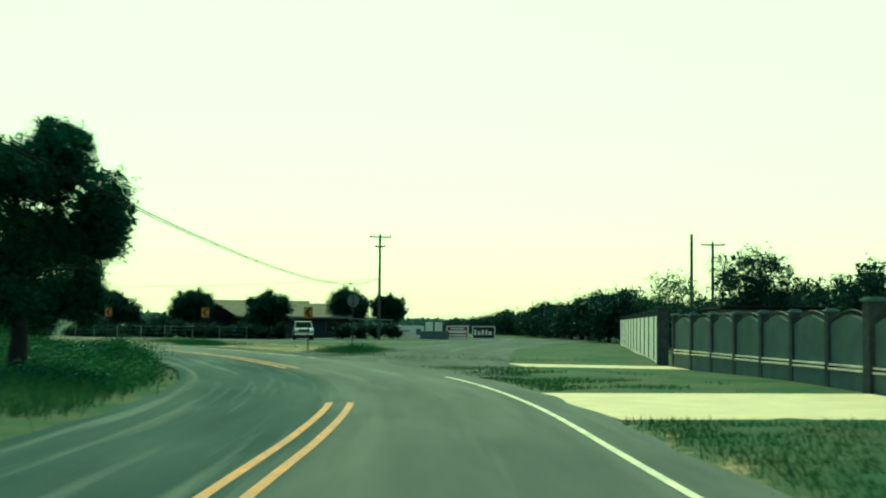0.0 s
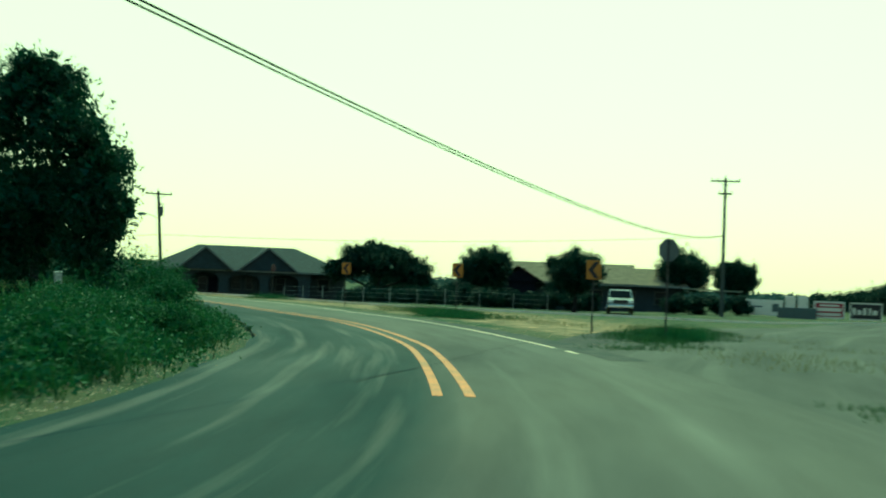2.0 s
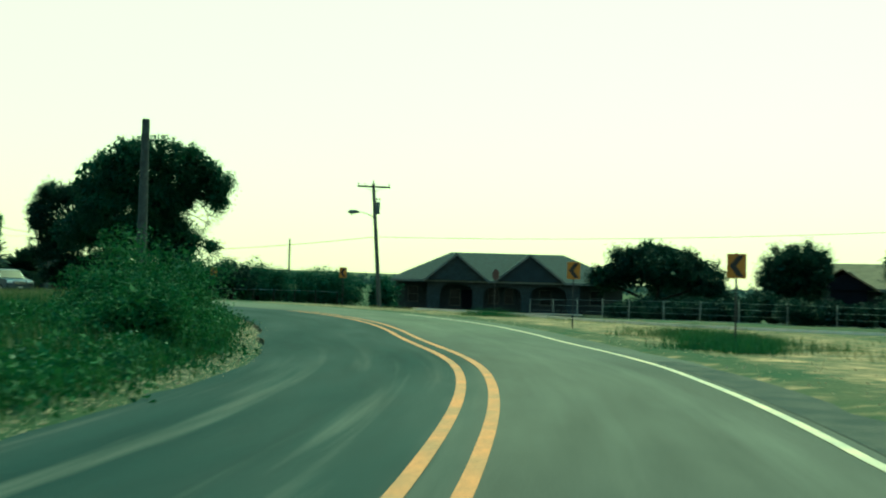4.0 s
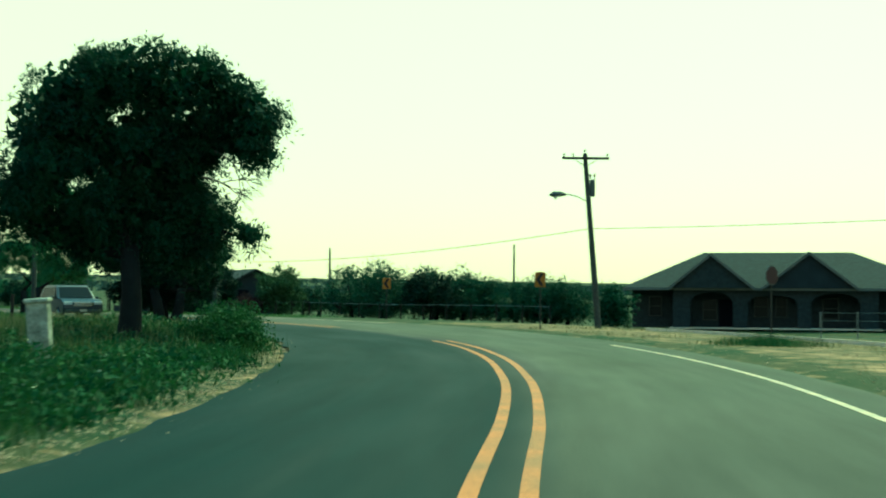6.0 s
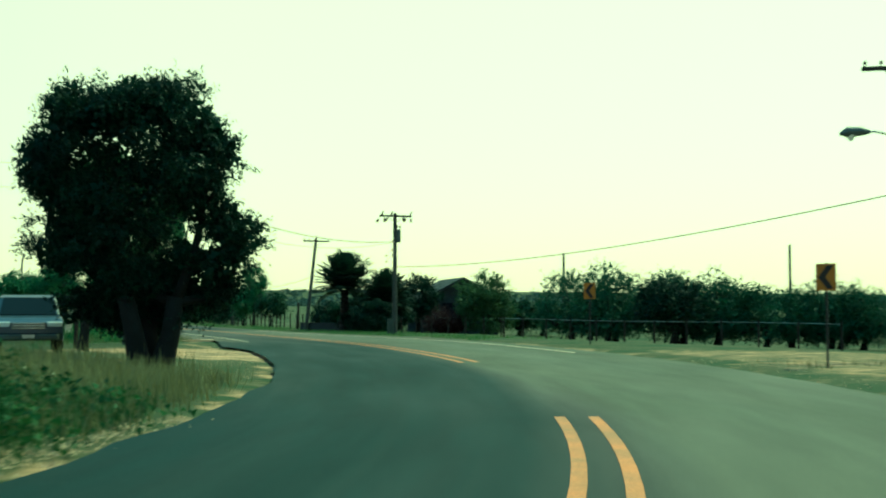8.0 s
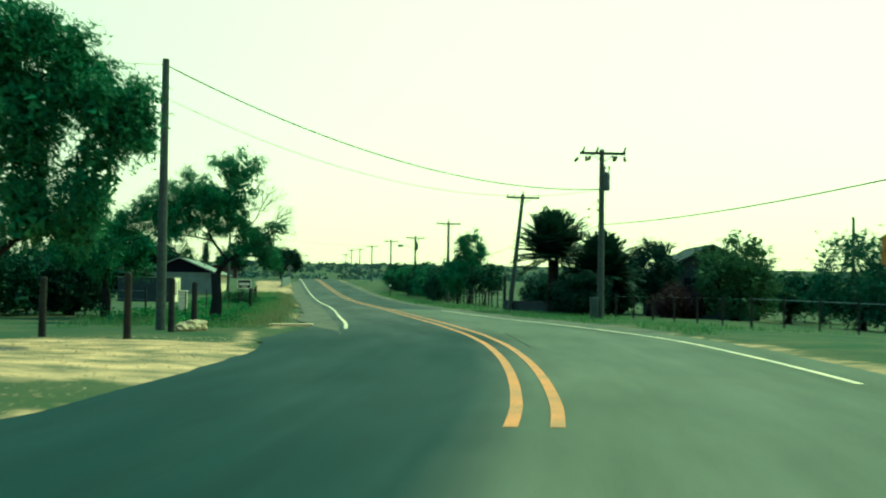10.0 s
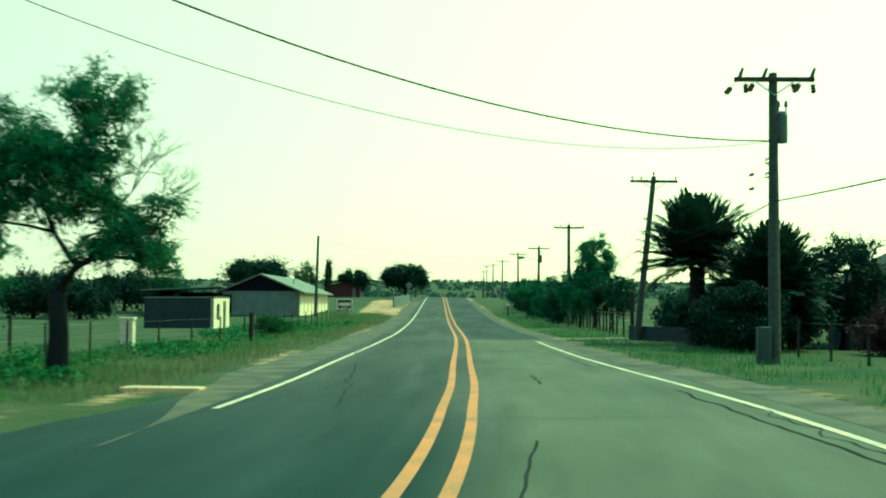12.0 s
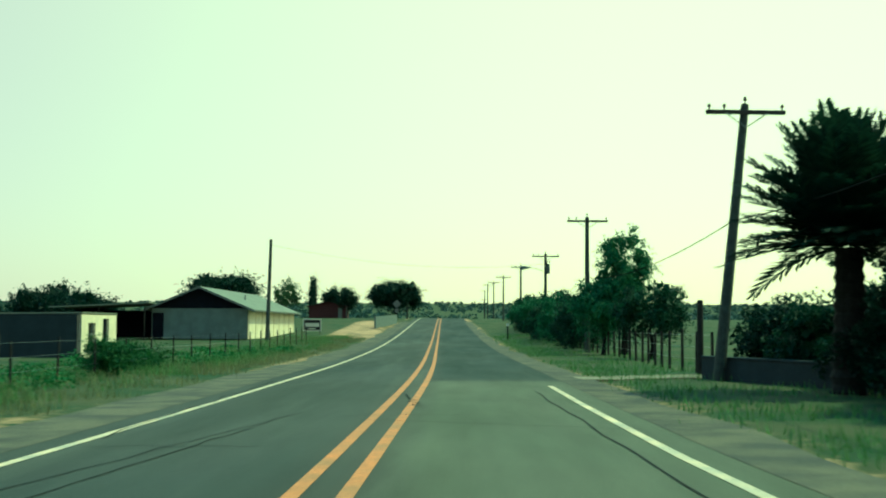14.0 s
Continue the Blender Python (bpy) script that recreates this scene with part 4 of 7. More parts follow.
def weed_patch(cx, cy, half_long, half_wide, turn, n_clumps, tall, seed, label, mat=WEED):
    """A loose island of weeds and grass on bare ground, long way round turned by an angle."""
    r = np.random.default_rng(seed)
    u, v = r.normal(size=n_clumps) * 0.5 * half_long, r.normal(size=n_clumps) * 0.5 * half_wide
    c, s = math.cos(radians(turn)), math.sin(radians(turn))
    x_, y_ = cx + u * c - v * s, cy + u * s + v * c
    h = tall * r.uniform(0.3, 1.2, n_clumps)
    pick = np.repeat(np.arange(n_clumps), 130)
    p = r.normal(size=(len(pick), 3)) * np.array([0.3, 0.3, 0.0])
    p[:, 2] = r.random(len(pick)) * h[pick] * np.exp(-2.0 * (p[:, 0] ** 2 + p[:, 1] ** 2))
    pts = p + np.stack([x_, y_, land(x_, y_)], 1)[pick]
    tuft = r.integers(0, n_clumps, n_clumps * 140)
    gx, gy = x_[tuft] + r.normal(size=len(tuft)) * 0.45, y_[tuft] + r.normal(size=len(tuft)) * 0.45
    grass = blades(r, gx, gy, land(gx, gy) - 0.03, 0.08, tall * 0.9, 0.008)
    return tagged(soup("roadside_weeds", np.concatenate([leaf_cloud(r, pts[::2], 0.028, 0.5), grass]), 3, mat), label, "weeds", kind="stuff")


weed_patch(-26.0, -80.2, 9.5, 1.5, 14, 75, 0.27, 24, "low dark weeds round the chevron post", GRASS)
weed_patch(-13.5, -64.3, 4.5, 1.5, 52, 60, 0.42, 25, "low weeds on the bare ground outside the bend", GRASS)
weed_patch(-18.5, -67.6, 1.6, 0.9, 45, 22, 0.5, 26, "weeds round a sign post on bare ground")
weed_patch(-30.3, -81.8, 0.8, 0.6, 0, 12, 0.75, 27, "tall weed at the foot of the stop sign")
weed_patch(1.0, -42.2, 1.6, 0.9, 30, 16, 0.45, 28, "weeds round the foot of the stop sign")



def edge_stones(name, n, k0, k1, lo, hi, big, seed, label):
    """Loose pale stones and grit along the asphalt's edge."""
    r = np.random.default_rng(seed)
    x_, y_ = road_scatter(r, n, k0, k1, lo, hi)
    c = np.stack([x_, y_, land(x_, y_) - 0.02], 1)
    s = big * r.uniform(0.3, 1.0, (n, 1)) ** 1.6
    corner = np.array([(1, 0, 0), (-0.5, 0.87, 0), (-0.5, -0.87, 0), (0.1, 0.1, 0.9)])
    p = c[:, None] + (corner[None] + r.normal(size=(n, 4, 3)) * 0.22) * s[:, None]
    tri = p[:, [[0, 1, 3], [1, 2, 3], [2, 0, 3]]].reshape(-1, 3, 3)
    return tagged(soup(name, tri, 3, ROCK), label, "gravel", kind="stuff")


edge_stones("edge_gravel", 5200, index_at(-34, -72), index_at(-8, -33), -0.3, -0.8, 0.032, 61, "pale loose stones along the broken asphalt edge")
edge_stones("edge_gravel", 1500, index_at(-60, -90), index_at(-34, -72), -0.3, -0.6, 0.03, 62, "pale grit along the asphalt edge")
edge_stones("drive_gravel", 2500, index_at(-3, -24), index_at(2, 4), -0.5, -6, 0.03, 63, "small stones on the sandy drive")
edge_stones("shoulder_gravel", 3500, index_at(-40, -78), index_at(0, -18), 0.5, 6, 0.03, 64, "small stones on the bare ground outside the bend")

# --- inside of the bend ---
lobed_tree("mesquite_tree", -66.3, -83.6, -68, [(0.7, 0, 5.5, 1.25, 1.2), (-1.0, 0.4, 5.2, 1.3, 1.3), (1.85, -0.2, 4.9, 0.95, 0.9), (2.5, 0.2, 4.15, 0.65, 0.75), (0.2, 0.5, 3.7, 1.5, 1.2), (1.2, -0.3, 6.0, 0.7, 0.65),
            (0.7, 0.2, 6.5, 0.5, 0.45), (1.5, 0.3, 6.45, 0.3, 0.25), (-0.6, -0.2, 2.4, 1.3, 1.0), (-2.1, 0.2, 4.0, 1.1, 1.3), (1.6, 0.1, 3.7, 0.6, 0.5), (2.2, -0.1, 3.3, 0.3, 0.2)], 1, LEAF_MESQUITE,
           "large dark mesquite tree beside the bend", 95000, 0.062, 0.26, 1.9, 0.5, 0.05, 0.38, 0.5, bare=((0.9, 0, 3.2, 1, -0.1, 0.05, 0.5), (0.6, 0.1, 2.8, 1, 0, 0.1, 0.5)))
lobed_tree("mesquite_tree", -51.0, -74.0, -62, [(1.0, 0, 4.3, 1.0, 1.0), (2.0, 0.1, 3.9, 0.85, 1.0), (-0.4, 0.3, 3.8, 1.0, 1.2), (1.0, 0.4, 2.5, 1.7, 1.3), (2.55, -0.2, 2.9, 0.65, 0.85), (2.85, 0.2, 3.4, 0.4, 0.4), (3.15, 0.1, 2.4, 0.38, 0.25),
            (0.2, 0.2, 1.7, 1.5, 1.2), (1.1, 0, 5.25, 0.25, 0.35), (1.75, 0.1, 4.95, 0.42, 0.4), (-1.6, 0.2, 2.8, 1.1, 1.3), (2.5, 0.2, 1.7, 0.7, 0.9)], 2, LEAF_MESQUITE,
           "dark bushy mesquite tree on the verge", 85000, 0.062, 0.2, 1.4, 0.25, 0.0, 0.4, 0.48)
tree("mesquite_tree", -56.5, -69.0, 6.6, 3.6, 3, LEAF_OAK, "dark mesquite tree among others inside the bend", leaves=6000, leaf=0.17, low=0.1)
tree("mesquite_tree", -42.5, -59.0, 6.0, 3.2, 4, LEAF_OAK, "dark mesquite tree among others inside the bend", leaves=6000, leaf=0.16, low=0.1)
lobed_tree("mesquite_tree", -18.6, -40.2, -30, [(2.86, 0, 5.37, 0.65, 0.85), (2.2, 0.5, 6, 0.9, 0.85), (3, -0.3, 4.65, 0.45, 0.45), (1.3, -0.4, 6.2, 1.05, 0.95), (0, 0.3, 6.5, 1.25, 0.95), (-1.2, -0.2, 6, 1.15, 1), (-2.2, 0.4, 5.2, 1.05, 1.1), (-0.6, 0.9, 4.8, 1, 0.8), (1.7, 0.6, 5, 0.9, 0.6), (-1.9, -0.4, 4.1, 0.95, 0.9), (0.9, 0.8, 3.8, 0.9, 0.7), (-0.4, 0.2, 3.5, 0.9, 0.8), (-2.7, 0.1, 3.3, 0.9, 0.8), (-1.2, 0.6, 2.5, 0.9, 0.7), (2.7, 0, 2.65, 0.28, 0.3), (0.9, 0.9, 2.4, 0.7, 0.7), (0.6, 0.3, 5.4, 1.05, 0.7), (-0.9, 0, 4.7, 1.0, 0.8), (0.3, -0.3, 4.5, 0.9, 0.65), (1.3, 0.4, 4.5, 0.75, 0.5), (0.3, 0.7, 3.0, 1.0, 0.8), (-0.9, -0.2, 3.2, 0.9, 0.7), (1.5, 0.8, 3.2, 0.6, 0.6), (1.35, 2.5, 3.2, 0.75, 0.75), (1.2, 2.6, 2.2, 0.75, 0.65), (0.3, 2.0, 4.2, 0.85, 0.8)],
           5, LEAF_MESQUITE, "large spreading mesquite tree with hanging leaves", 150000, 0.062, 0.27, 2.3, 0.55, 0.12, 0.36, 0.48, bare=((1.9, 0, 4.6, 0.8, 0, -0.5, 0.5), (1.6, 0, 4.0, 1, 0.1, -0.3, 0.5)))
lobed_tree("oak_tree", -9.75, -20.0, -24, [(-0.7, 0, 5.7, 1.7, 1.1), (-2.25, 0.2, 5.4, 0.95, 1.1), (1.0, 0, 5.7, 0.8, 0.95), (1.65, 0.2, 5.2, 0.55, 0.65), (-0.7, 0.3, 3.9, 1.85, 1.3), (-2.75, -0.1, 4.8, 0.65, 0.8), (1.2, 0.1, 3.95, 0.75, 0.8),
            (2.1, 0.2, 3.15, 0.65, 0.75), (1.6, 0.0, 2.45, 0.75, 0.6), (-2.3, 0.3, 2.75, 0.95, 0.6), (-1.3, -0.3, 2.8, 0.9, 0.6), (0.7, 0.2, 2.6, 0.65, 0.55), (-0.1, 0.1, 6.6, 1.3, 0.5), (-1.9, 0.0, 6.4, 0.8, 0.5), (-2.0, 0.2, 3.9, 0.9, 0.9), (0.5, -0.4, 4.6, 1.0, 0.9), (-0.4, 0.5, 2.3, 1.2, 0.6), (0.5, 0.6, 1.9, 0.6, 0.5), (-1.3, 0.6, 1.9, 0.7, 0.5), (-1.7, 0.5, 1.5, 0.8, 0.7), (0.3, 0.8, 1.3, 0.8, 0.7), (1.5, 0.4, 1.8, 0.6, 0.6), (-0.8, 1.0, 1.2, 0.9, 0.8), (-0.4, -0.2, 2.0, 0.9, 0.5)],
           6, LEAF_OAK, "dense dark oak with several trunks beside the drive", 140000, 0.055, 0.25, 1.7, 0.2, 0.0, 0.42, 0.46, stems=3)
for i, (tx, ty, th, tr) in enumerate(((-33, -36, 6.5, 4), (-27, -22, 6.0, 3.8), (-40, -40, 7, 4), (-22, -6, 6, 3.5), (-31, 2, 6.5, 4), (-46, -22, 7, 4.5), (-20, 18, 5.5, 3.4), (-28, 32, 5.5, 3.8), (-38, 20, 6.0, 4))):
    tree("mesquite_tree", tx, ty, th, tr, 40 + i, LEAF_OAK, "dark mesquite tree standing back from the bend", leaves=4500, leaf=0.19, low=0.12, group="trees inside the bend")
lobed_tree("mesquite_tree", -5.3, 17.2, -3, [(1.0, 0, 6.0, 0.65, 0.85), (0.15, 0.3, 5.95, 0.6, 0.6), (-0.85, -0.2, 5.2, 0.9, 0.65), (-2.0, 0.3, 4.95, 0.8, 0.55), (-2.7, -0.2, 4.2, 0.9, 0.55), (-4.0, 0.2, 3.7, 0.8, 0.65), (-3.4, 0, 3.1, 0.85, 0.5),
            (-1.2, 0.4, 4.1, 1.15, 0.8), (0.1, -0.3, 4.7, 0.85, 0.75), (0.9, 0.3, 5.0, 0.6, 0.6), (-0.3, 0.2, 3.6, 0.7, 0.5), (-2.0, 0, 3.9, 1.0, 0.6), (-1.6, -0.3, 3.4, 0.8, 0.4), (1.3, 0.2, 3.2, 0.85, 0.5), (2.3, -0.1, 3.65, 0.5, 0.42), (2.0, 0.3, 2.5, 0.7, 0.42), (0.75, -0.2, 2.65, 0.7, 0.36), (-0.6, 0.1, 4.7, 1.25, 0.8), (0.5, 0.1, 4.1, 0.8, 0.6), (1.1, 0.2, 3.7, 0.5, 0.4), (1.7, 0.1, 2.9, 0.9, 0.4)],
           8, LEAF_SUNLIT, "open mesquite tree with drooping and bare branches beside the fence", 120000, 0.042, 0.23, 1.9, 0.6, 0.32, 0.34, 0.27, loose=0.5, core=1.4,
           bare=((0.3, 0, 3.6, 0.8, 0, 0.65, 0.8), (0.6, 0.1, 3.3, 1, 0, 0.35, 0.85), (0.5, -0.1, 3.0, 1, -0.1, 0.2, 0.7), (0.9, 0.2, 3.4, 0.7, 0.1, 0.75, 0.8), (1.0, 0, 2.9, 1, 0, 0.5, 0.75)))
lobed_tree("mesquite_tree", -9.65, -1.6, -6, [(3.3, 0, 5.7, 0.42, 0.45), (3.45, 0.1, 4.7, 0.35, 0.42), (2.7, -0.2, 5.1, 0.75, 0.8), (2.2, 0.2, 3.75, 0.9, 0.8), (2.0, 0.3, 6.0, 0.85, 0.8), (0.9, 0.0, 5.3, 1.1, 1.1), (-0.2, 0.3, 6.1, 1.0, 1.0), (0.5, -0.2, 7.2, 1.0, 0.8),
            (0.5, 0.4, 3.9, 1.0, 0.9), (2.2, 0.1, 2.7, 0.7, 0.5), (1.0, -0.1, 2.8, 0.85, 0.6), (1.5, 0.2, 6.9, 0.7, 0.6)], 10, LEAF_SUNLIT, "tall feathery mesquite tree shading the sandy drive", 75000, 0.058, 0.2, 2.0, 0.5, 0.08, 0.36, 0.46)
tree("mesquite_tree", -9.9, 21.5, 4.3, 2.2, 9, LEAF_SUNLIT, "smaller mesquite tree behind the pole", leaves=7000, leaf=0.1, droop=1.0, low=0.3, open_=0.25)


# --- outside of the bend ---
lobed_tree("umbrella_tree", 34.3, -29.8, -52, [(0.3, 0, 4.3, 3.3, 1.9), (-3.7, 0, 3.5, 1.9, 1.3), (3.7, 0.2, 3.3, 2.1, 1.5), (0.2, 0.3, 5.4, 2.0, 1.1), (-1.9, -0.4, 4.9, 1.7, 1.1), (2.1, 0.2, 4.7, 1.7, 1.2), (4.9, -0.2, 2.3, 1.1, 0.9), (0.5, -2.2, 4.2, 2.0, 1.3), (0.5, 2.2, 4.2, 2.0, 1.3)],
           11, LEAF_OAK, "wide umbrella-shaped dark tree beside the brick house", 95000, 0.10, 0.25, 1.7, 0.2, 0.0, 0.45, 0.7, loose=0.08, core=3.0)
for i, (tx, ty, th, tr) in enumerate(((26.4, -45.8, 5.5, 2.35), (17.3, -58.2, 4.8, 1.85), (43.9, -58.0, 6.0, 2.35), (58.7, -58.8, 5.7, 2.2))):
    rim = [(tr * 0.5 * math.cos(k * 2.4 + i), tr * 0.5 * math.sin(k * 2.4 + i), th - 0.95 * tr + 0.22 * tr * (k - 2) / 2, tr * 0.55, tr * 0.5) for k in range(6)]
    lobed_tree("clipped_tree", tx, ty, 0, [(0, 0, th - 1.02 * tr, tr * 1.02, tr * 1.0)] + rim, 60 + i, LEAF_OAK, "dense rounded dark tree in front of the long house", 52000, 0.075, 0.17, max(0.5, th - 1.9 * tr), -0.25, 0.0, 0.4, 0.42,
               group="round trees before the long house", bridge=0, loose=0.03, core=3.4)
for i, (tx, ty, th, tr) in enumerate(((46, -24, 4, 3), (52, -30, 3.5, 3), (62, -36, 4, 3), (26, 14, 4.2, 2.6), (29, 30, 2.6, 2.4))):
    tree("small_tree", tx, ty, th, tr, 70 + i, LEAF_OAK, "small dark tree between the houses", leaves=2600, leaf=0.2, low=0.1)
tree("small_tree", 26.0, -7.5, 3.0, 1.2, 76, LEAF_GROVE, "small green tree beside the brick house", leaves=2600, leaf=0.16, low=0.05)
# the grove by the tall posts
for i in range(12):
    u = 0.11 + 0.84 * i / 11
    tree("grove_tree", 22.5 + 17 * u + 0.8 * math.sin(i * 5), 24 - 13.5 * u + 1.5 * math.cos(i * 3), 5.05 + 0.45 * math.sin(i * 2.3) - 0.9 * u, 2.6, 80 + i, LEAF_GROVE,
         "rounded green tree in a grove behind the fence", leaves=4200, leaf=0.13, low=0.0, flat=0.0, group="grove trees")
# around the palm
palm(14.6, 34.5, 4.4, 2.3, 4, "smaller bushy palm crowded by dark bushes")
palm(13.5, 41.0, 7.0, 2.75, 3, "bushy date palm beside the leaning pole")
shrub("oleander_bush", 13.2, 32.0, 2.1, 1.35, 101, LEAF_OAK, "tall dark oleander bush behind the pole", leaves=13000, leaf=0.085, clumps=50)
shrub("oleander_bush", 15.9, 35.8, 3.6, 0.95, 102, LEAF_OAK, "tall dark oleander bush beside the palm", leaves=11000, leaf=0.085, clumps=45)
shrub("feathery_bush", 14.6, 45.8, 1.9, 1.5, 103, LEAF_MESQUITE, "pale feathery bush at the foot of the leaning pole", leaves=3500, leaf=0.1)
shrub("oleander_bush", 14.3, 40.0, 2.1, 1.15, 107, LEAF_OAK, "dark bush crowding the foot of the date palm", leaves=9000, leaf=0.085, clumps=45)
shrub("maroon_bush", 17.8, 30.5, 1.5, 1.7, 104, LEAF_PURPLE, "low maroon bush in the garden", leaves=3000, leaf=0.11)
tree("garden_tree", 20.5, 30.0, 4.7, 2.2, 105, LEAF_LIGHT, "light green tree in front of the small house", leaves=6500, leaf=0.14, low=0.05)
tree("garden_tree", 19.4, 40.5, 4.6, 2.1, 106, LEAF_OAK, "dark round tree in the garden", leaves=4500, leaf=0.14, low=0.1)
for i, (tx, ty, th, tr) in enumerate(((27, 38, 2.8, 2.4), (32, 44, 3.0, 2.6), (24, 50, 3.6, 2.6), (22, 58, 3.8, 2.8), (30, 62, 3.4, 2.8))):
    tree("garden_tree", tx, ty, th, tr, 110 + i, LEAF_MESQUITE, "leafy tree at the back of the garden", leaves=3000, leaf=0.18, low=0.1)
# brush behind the bare pole
for i, (tx, ty, th, tr) in enumerate(((-12.0, 26, 3.3, 1.7), (-15, 24, 3.6, 2.0), (-18, 29, 3.5, 2.0), (-14.5, 33, 3.4, 1.9), (-21, 25, 3.8, 2.2), (-24, 31, 3.8, 2.2))):
    tree("brush_tree", tx, ty, th, tr, 250 + i, LEAF_MESQUITE if i % 2 else LEAF_OAK, "low dark mesquite brush behind the field fence", leaves=3000, leaf=0.18, low=0.0, group="brush behind the fence")
# the row on the right of the straight
tree("pepper_tree", 15.0, 79.0, 6.6, 1.45, 120, LEAF_SUNLIT, "feathery pepper tree taller than its row", leaves=5500, leaf=0.14, open_=0.35, droop=1.2, slim=0.35, low=0.25)
row_rng = random.Random(5)
ty = 71.0
for i in range(13):
    th = row_rng.uniform(3.0, 4.3)
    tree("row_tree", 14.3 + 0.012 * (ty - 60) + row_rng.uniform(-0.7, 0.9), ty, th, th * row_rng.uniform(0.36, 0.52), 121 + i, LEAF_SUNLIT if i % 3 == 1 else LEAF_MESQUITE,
         "feathery dark tree in the roadside row", leaves=3000, leaf=0.15, low=row_rng.uniform(0.0, 0.2), droop=1.3, trunk_r=0.11, group="roadside row of trees")
    ty += row_rng.uniform(4.5, 9.0)
# far things on the straight
tree("round_tree", -22.5, 180, 6.9, 4.8, 140, LEAF_OAK, "broad dark tree behind the white building", leaves=4500, leaf=0.35, low=0.2)
tree("round_tree", 0.0, 222, 6.6, 4.6, 141, LEAF_OAK, "round dark tree beside the road sign", leaves=4500, leaf=0.32, low=0.12)
tree("round_tree", -10.5, 236, 6.0, 3.0, 142, LEAF_OAK, "dark tree behind the red shed", leaves=2500, leaf=0.3, low=0.1)
tree("pale_tree", -20.5, 240, 7.0, 2.6, 143, LEAF_LIGHT, "thin pale tree beside the cypress", leaves=900, leaf=0.3, low=0.1)
tree("cypress_tree", -16.5, 249, 8.4, 0.7, 144, LEAF_OAK, "narrow dark cypress tree behind the sheds", leaves=2200, leaf=0.22, low=0.05)
for i in range(9):
    tree("mesquite_tree", -25 - 5.2 * i + 2 * math.sin(i * 3), 118 + 6 * math.sin(i * 2.1) + 3 * i, 3.9 + 0.7 * math.sin(i), 3.8, 150 + i, LEAF_OAK, "dark mesquite tree behind the sheds",
         leaves=2200, leaf=0.28, low=0.08, group="trees behind the sheds")
for i in range(7):
    tree("mesquite_tree", -27 - 4.5 * i, 98 - 3 * i + 5 * math.sin(i * 2), 3.6 + 0.6 * math.sin(i), 3.0, 170 + i, LEAF_OAK, "dark mesquite tree in the field", leaves=1800, leaf=0.25, low=0.05, group="trees in the field")
# south-east: trees behind the garden wall and along the side road
for i, (tx, ty, th, tr) in enumerate(((-30, -108, 5.0, 3.0), (-24, -112, 6.2, 3.6), (-18, -103.6, 6.8, 2.5), (-38, -114, 7.0, 4.2), (-46, -117, 6.8, 4.4), (-8, -108, 5.4, 3.8), (2, -104, 5.0, 3.6))):
    tree("wall_tree", tx, ty, th, tr, 190 + i, LEAF_OAK, "dark leafy tree behind the garden wall", leaves=4500, leaf=0.15, low=0.1, group="trees behind the garden wall")
tree("wispy_tree", 6, -97.5, 6.4, 3.0, 198, LEAF_LIGHT, "wispy half-bare tree behind the wall", leaves=1500, leaf=0.14, low=0.2)
for i in range(18):
    u = i / 17
    tree("field_tree", 150 - 122 * u + 3 * math.sin(i * 2.2), -46 - 46 * u ** 0.8, 2.3 + 3.3 * u + 0.4 * math.sin(i * 1.3), 5.0 - 1.4 * u, 200 + i, LEAF_OAK, "dark tree on the far side of the field", leaves=2600, leaf=0.27, low=0.05, group="far field trees")
for i in range(6):
    tree("field_tree", -12 + 11 * i, -99.5 + 1.0 * i, 3.8 + 0.6 * math.sin(i * 2), 3.6, 220 + i, LEAF_OAK, "dark tree hanging over the white wall", leaves=3400, leaf=0.15, low=0.06, group="trees over the white wall")


def far_woods():
    """Brush along the horizon, one mass of foliage; its leaf colour carries the haze."""
    r = np.random.default_rng(33)
    n = 8000
    az = r.uniform(-0.9, 2.2, n)
    dist = 330 * (1 + 5.5 * r.random(n) ** 1.5)
    cx, cy = dist * np.sin(az), dist * np.cos(az)
    d, _ = offsets(cx, cy)
    ok = (np.abs(d) > 16)
    cx, cy, dist = cx[ok], cy[ok], dist[ok]
    cz = land(cx, cy)
    per = 14
    pick = np.repeat(np.arange(len(cx)), per)
    p = r.normal(size=(len(pick), 3)) * np.array([2.6, 2.6, 1.0]) + (0, 0, 1.7)
    pts = np.stack([cx, cy, cz], 1)[pick] + p
    s = (0.5 + dist[pick] / 900)[:, None]
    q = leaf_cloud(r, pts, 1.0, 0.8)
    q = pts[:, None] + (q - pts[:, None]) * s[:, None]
    return tagged(soup("far_woods", q, 3, LEAF_HAZED), "low brush along the horizon with haze in its colour", "woods", kind="stuff")


far_woods()

for i, (tx, ty, th, tr) in enumerate(((15.4, 40.0, 3.0, 1.7), (16.6, 38.0, 3.4, 1.8), (14.9, 37.0, 2.7, 1.4), (15.0, 43.6, 1.9, 1.2), (17.6, 41.0, 3.2, 1.8), (16.2, 46, 2.4, 1.5), (18.0, 49, 2.8, 1.7), (15.6, 53, 2.2, 1.4), (19.5, 54, 3.0, 1.8), (17.6, 43, 2.6, 1.6), (14.4, 36.8, 2.6, 1.5))):
    shrub("garden_bush", tx, ty, th, tr, 400 + i, LEAF_OAK, "dense dark bush behind the low wall", leaves=3000, leaf=0.13, group="garden bushes", clumps=34)

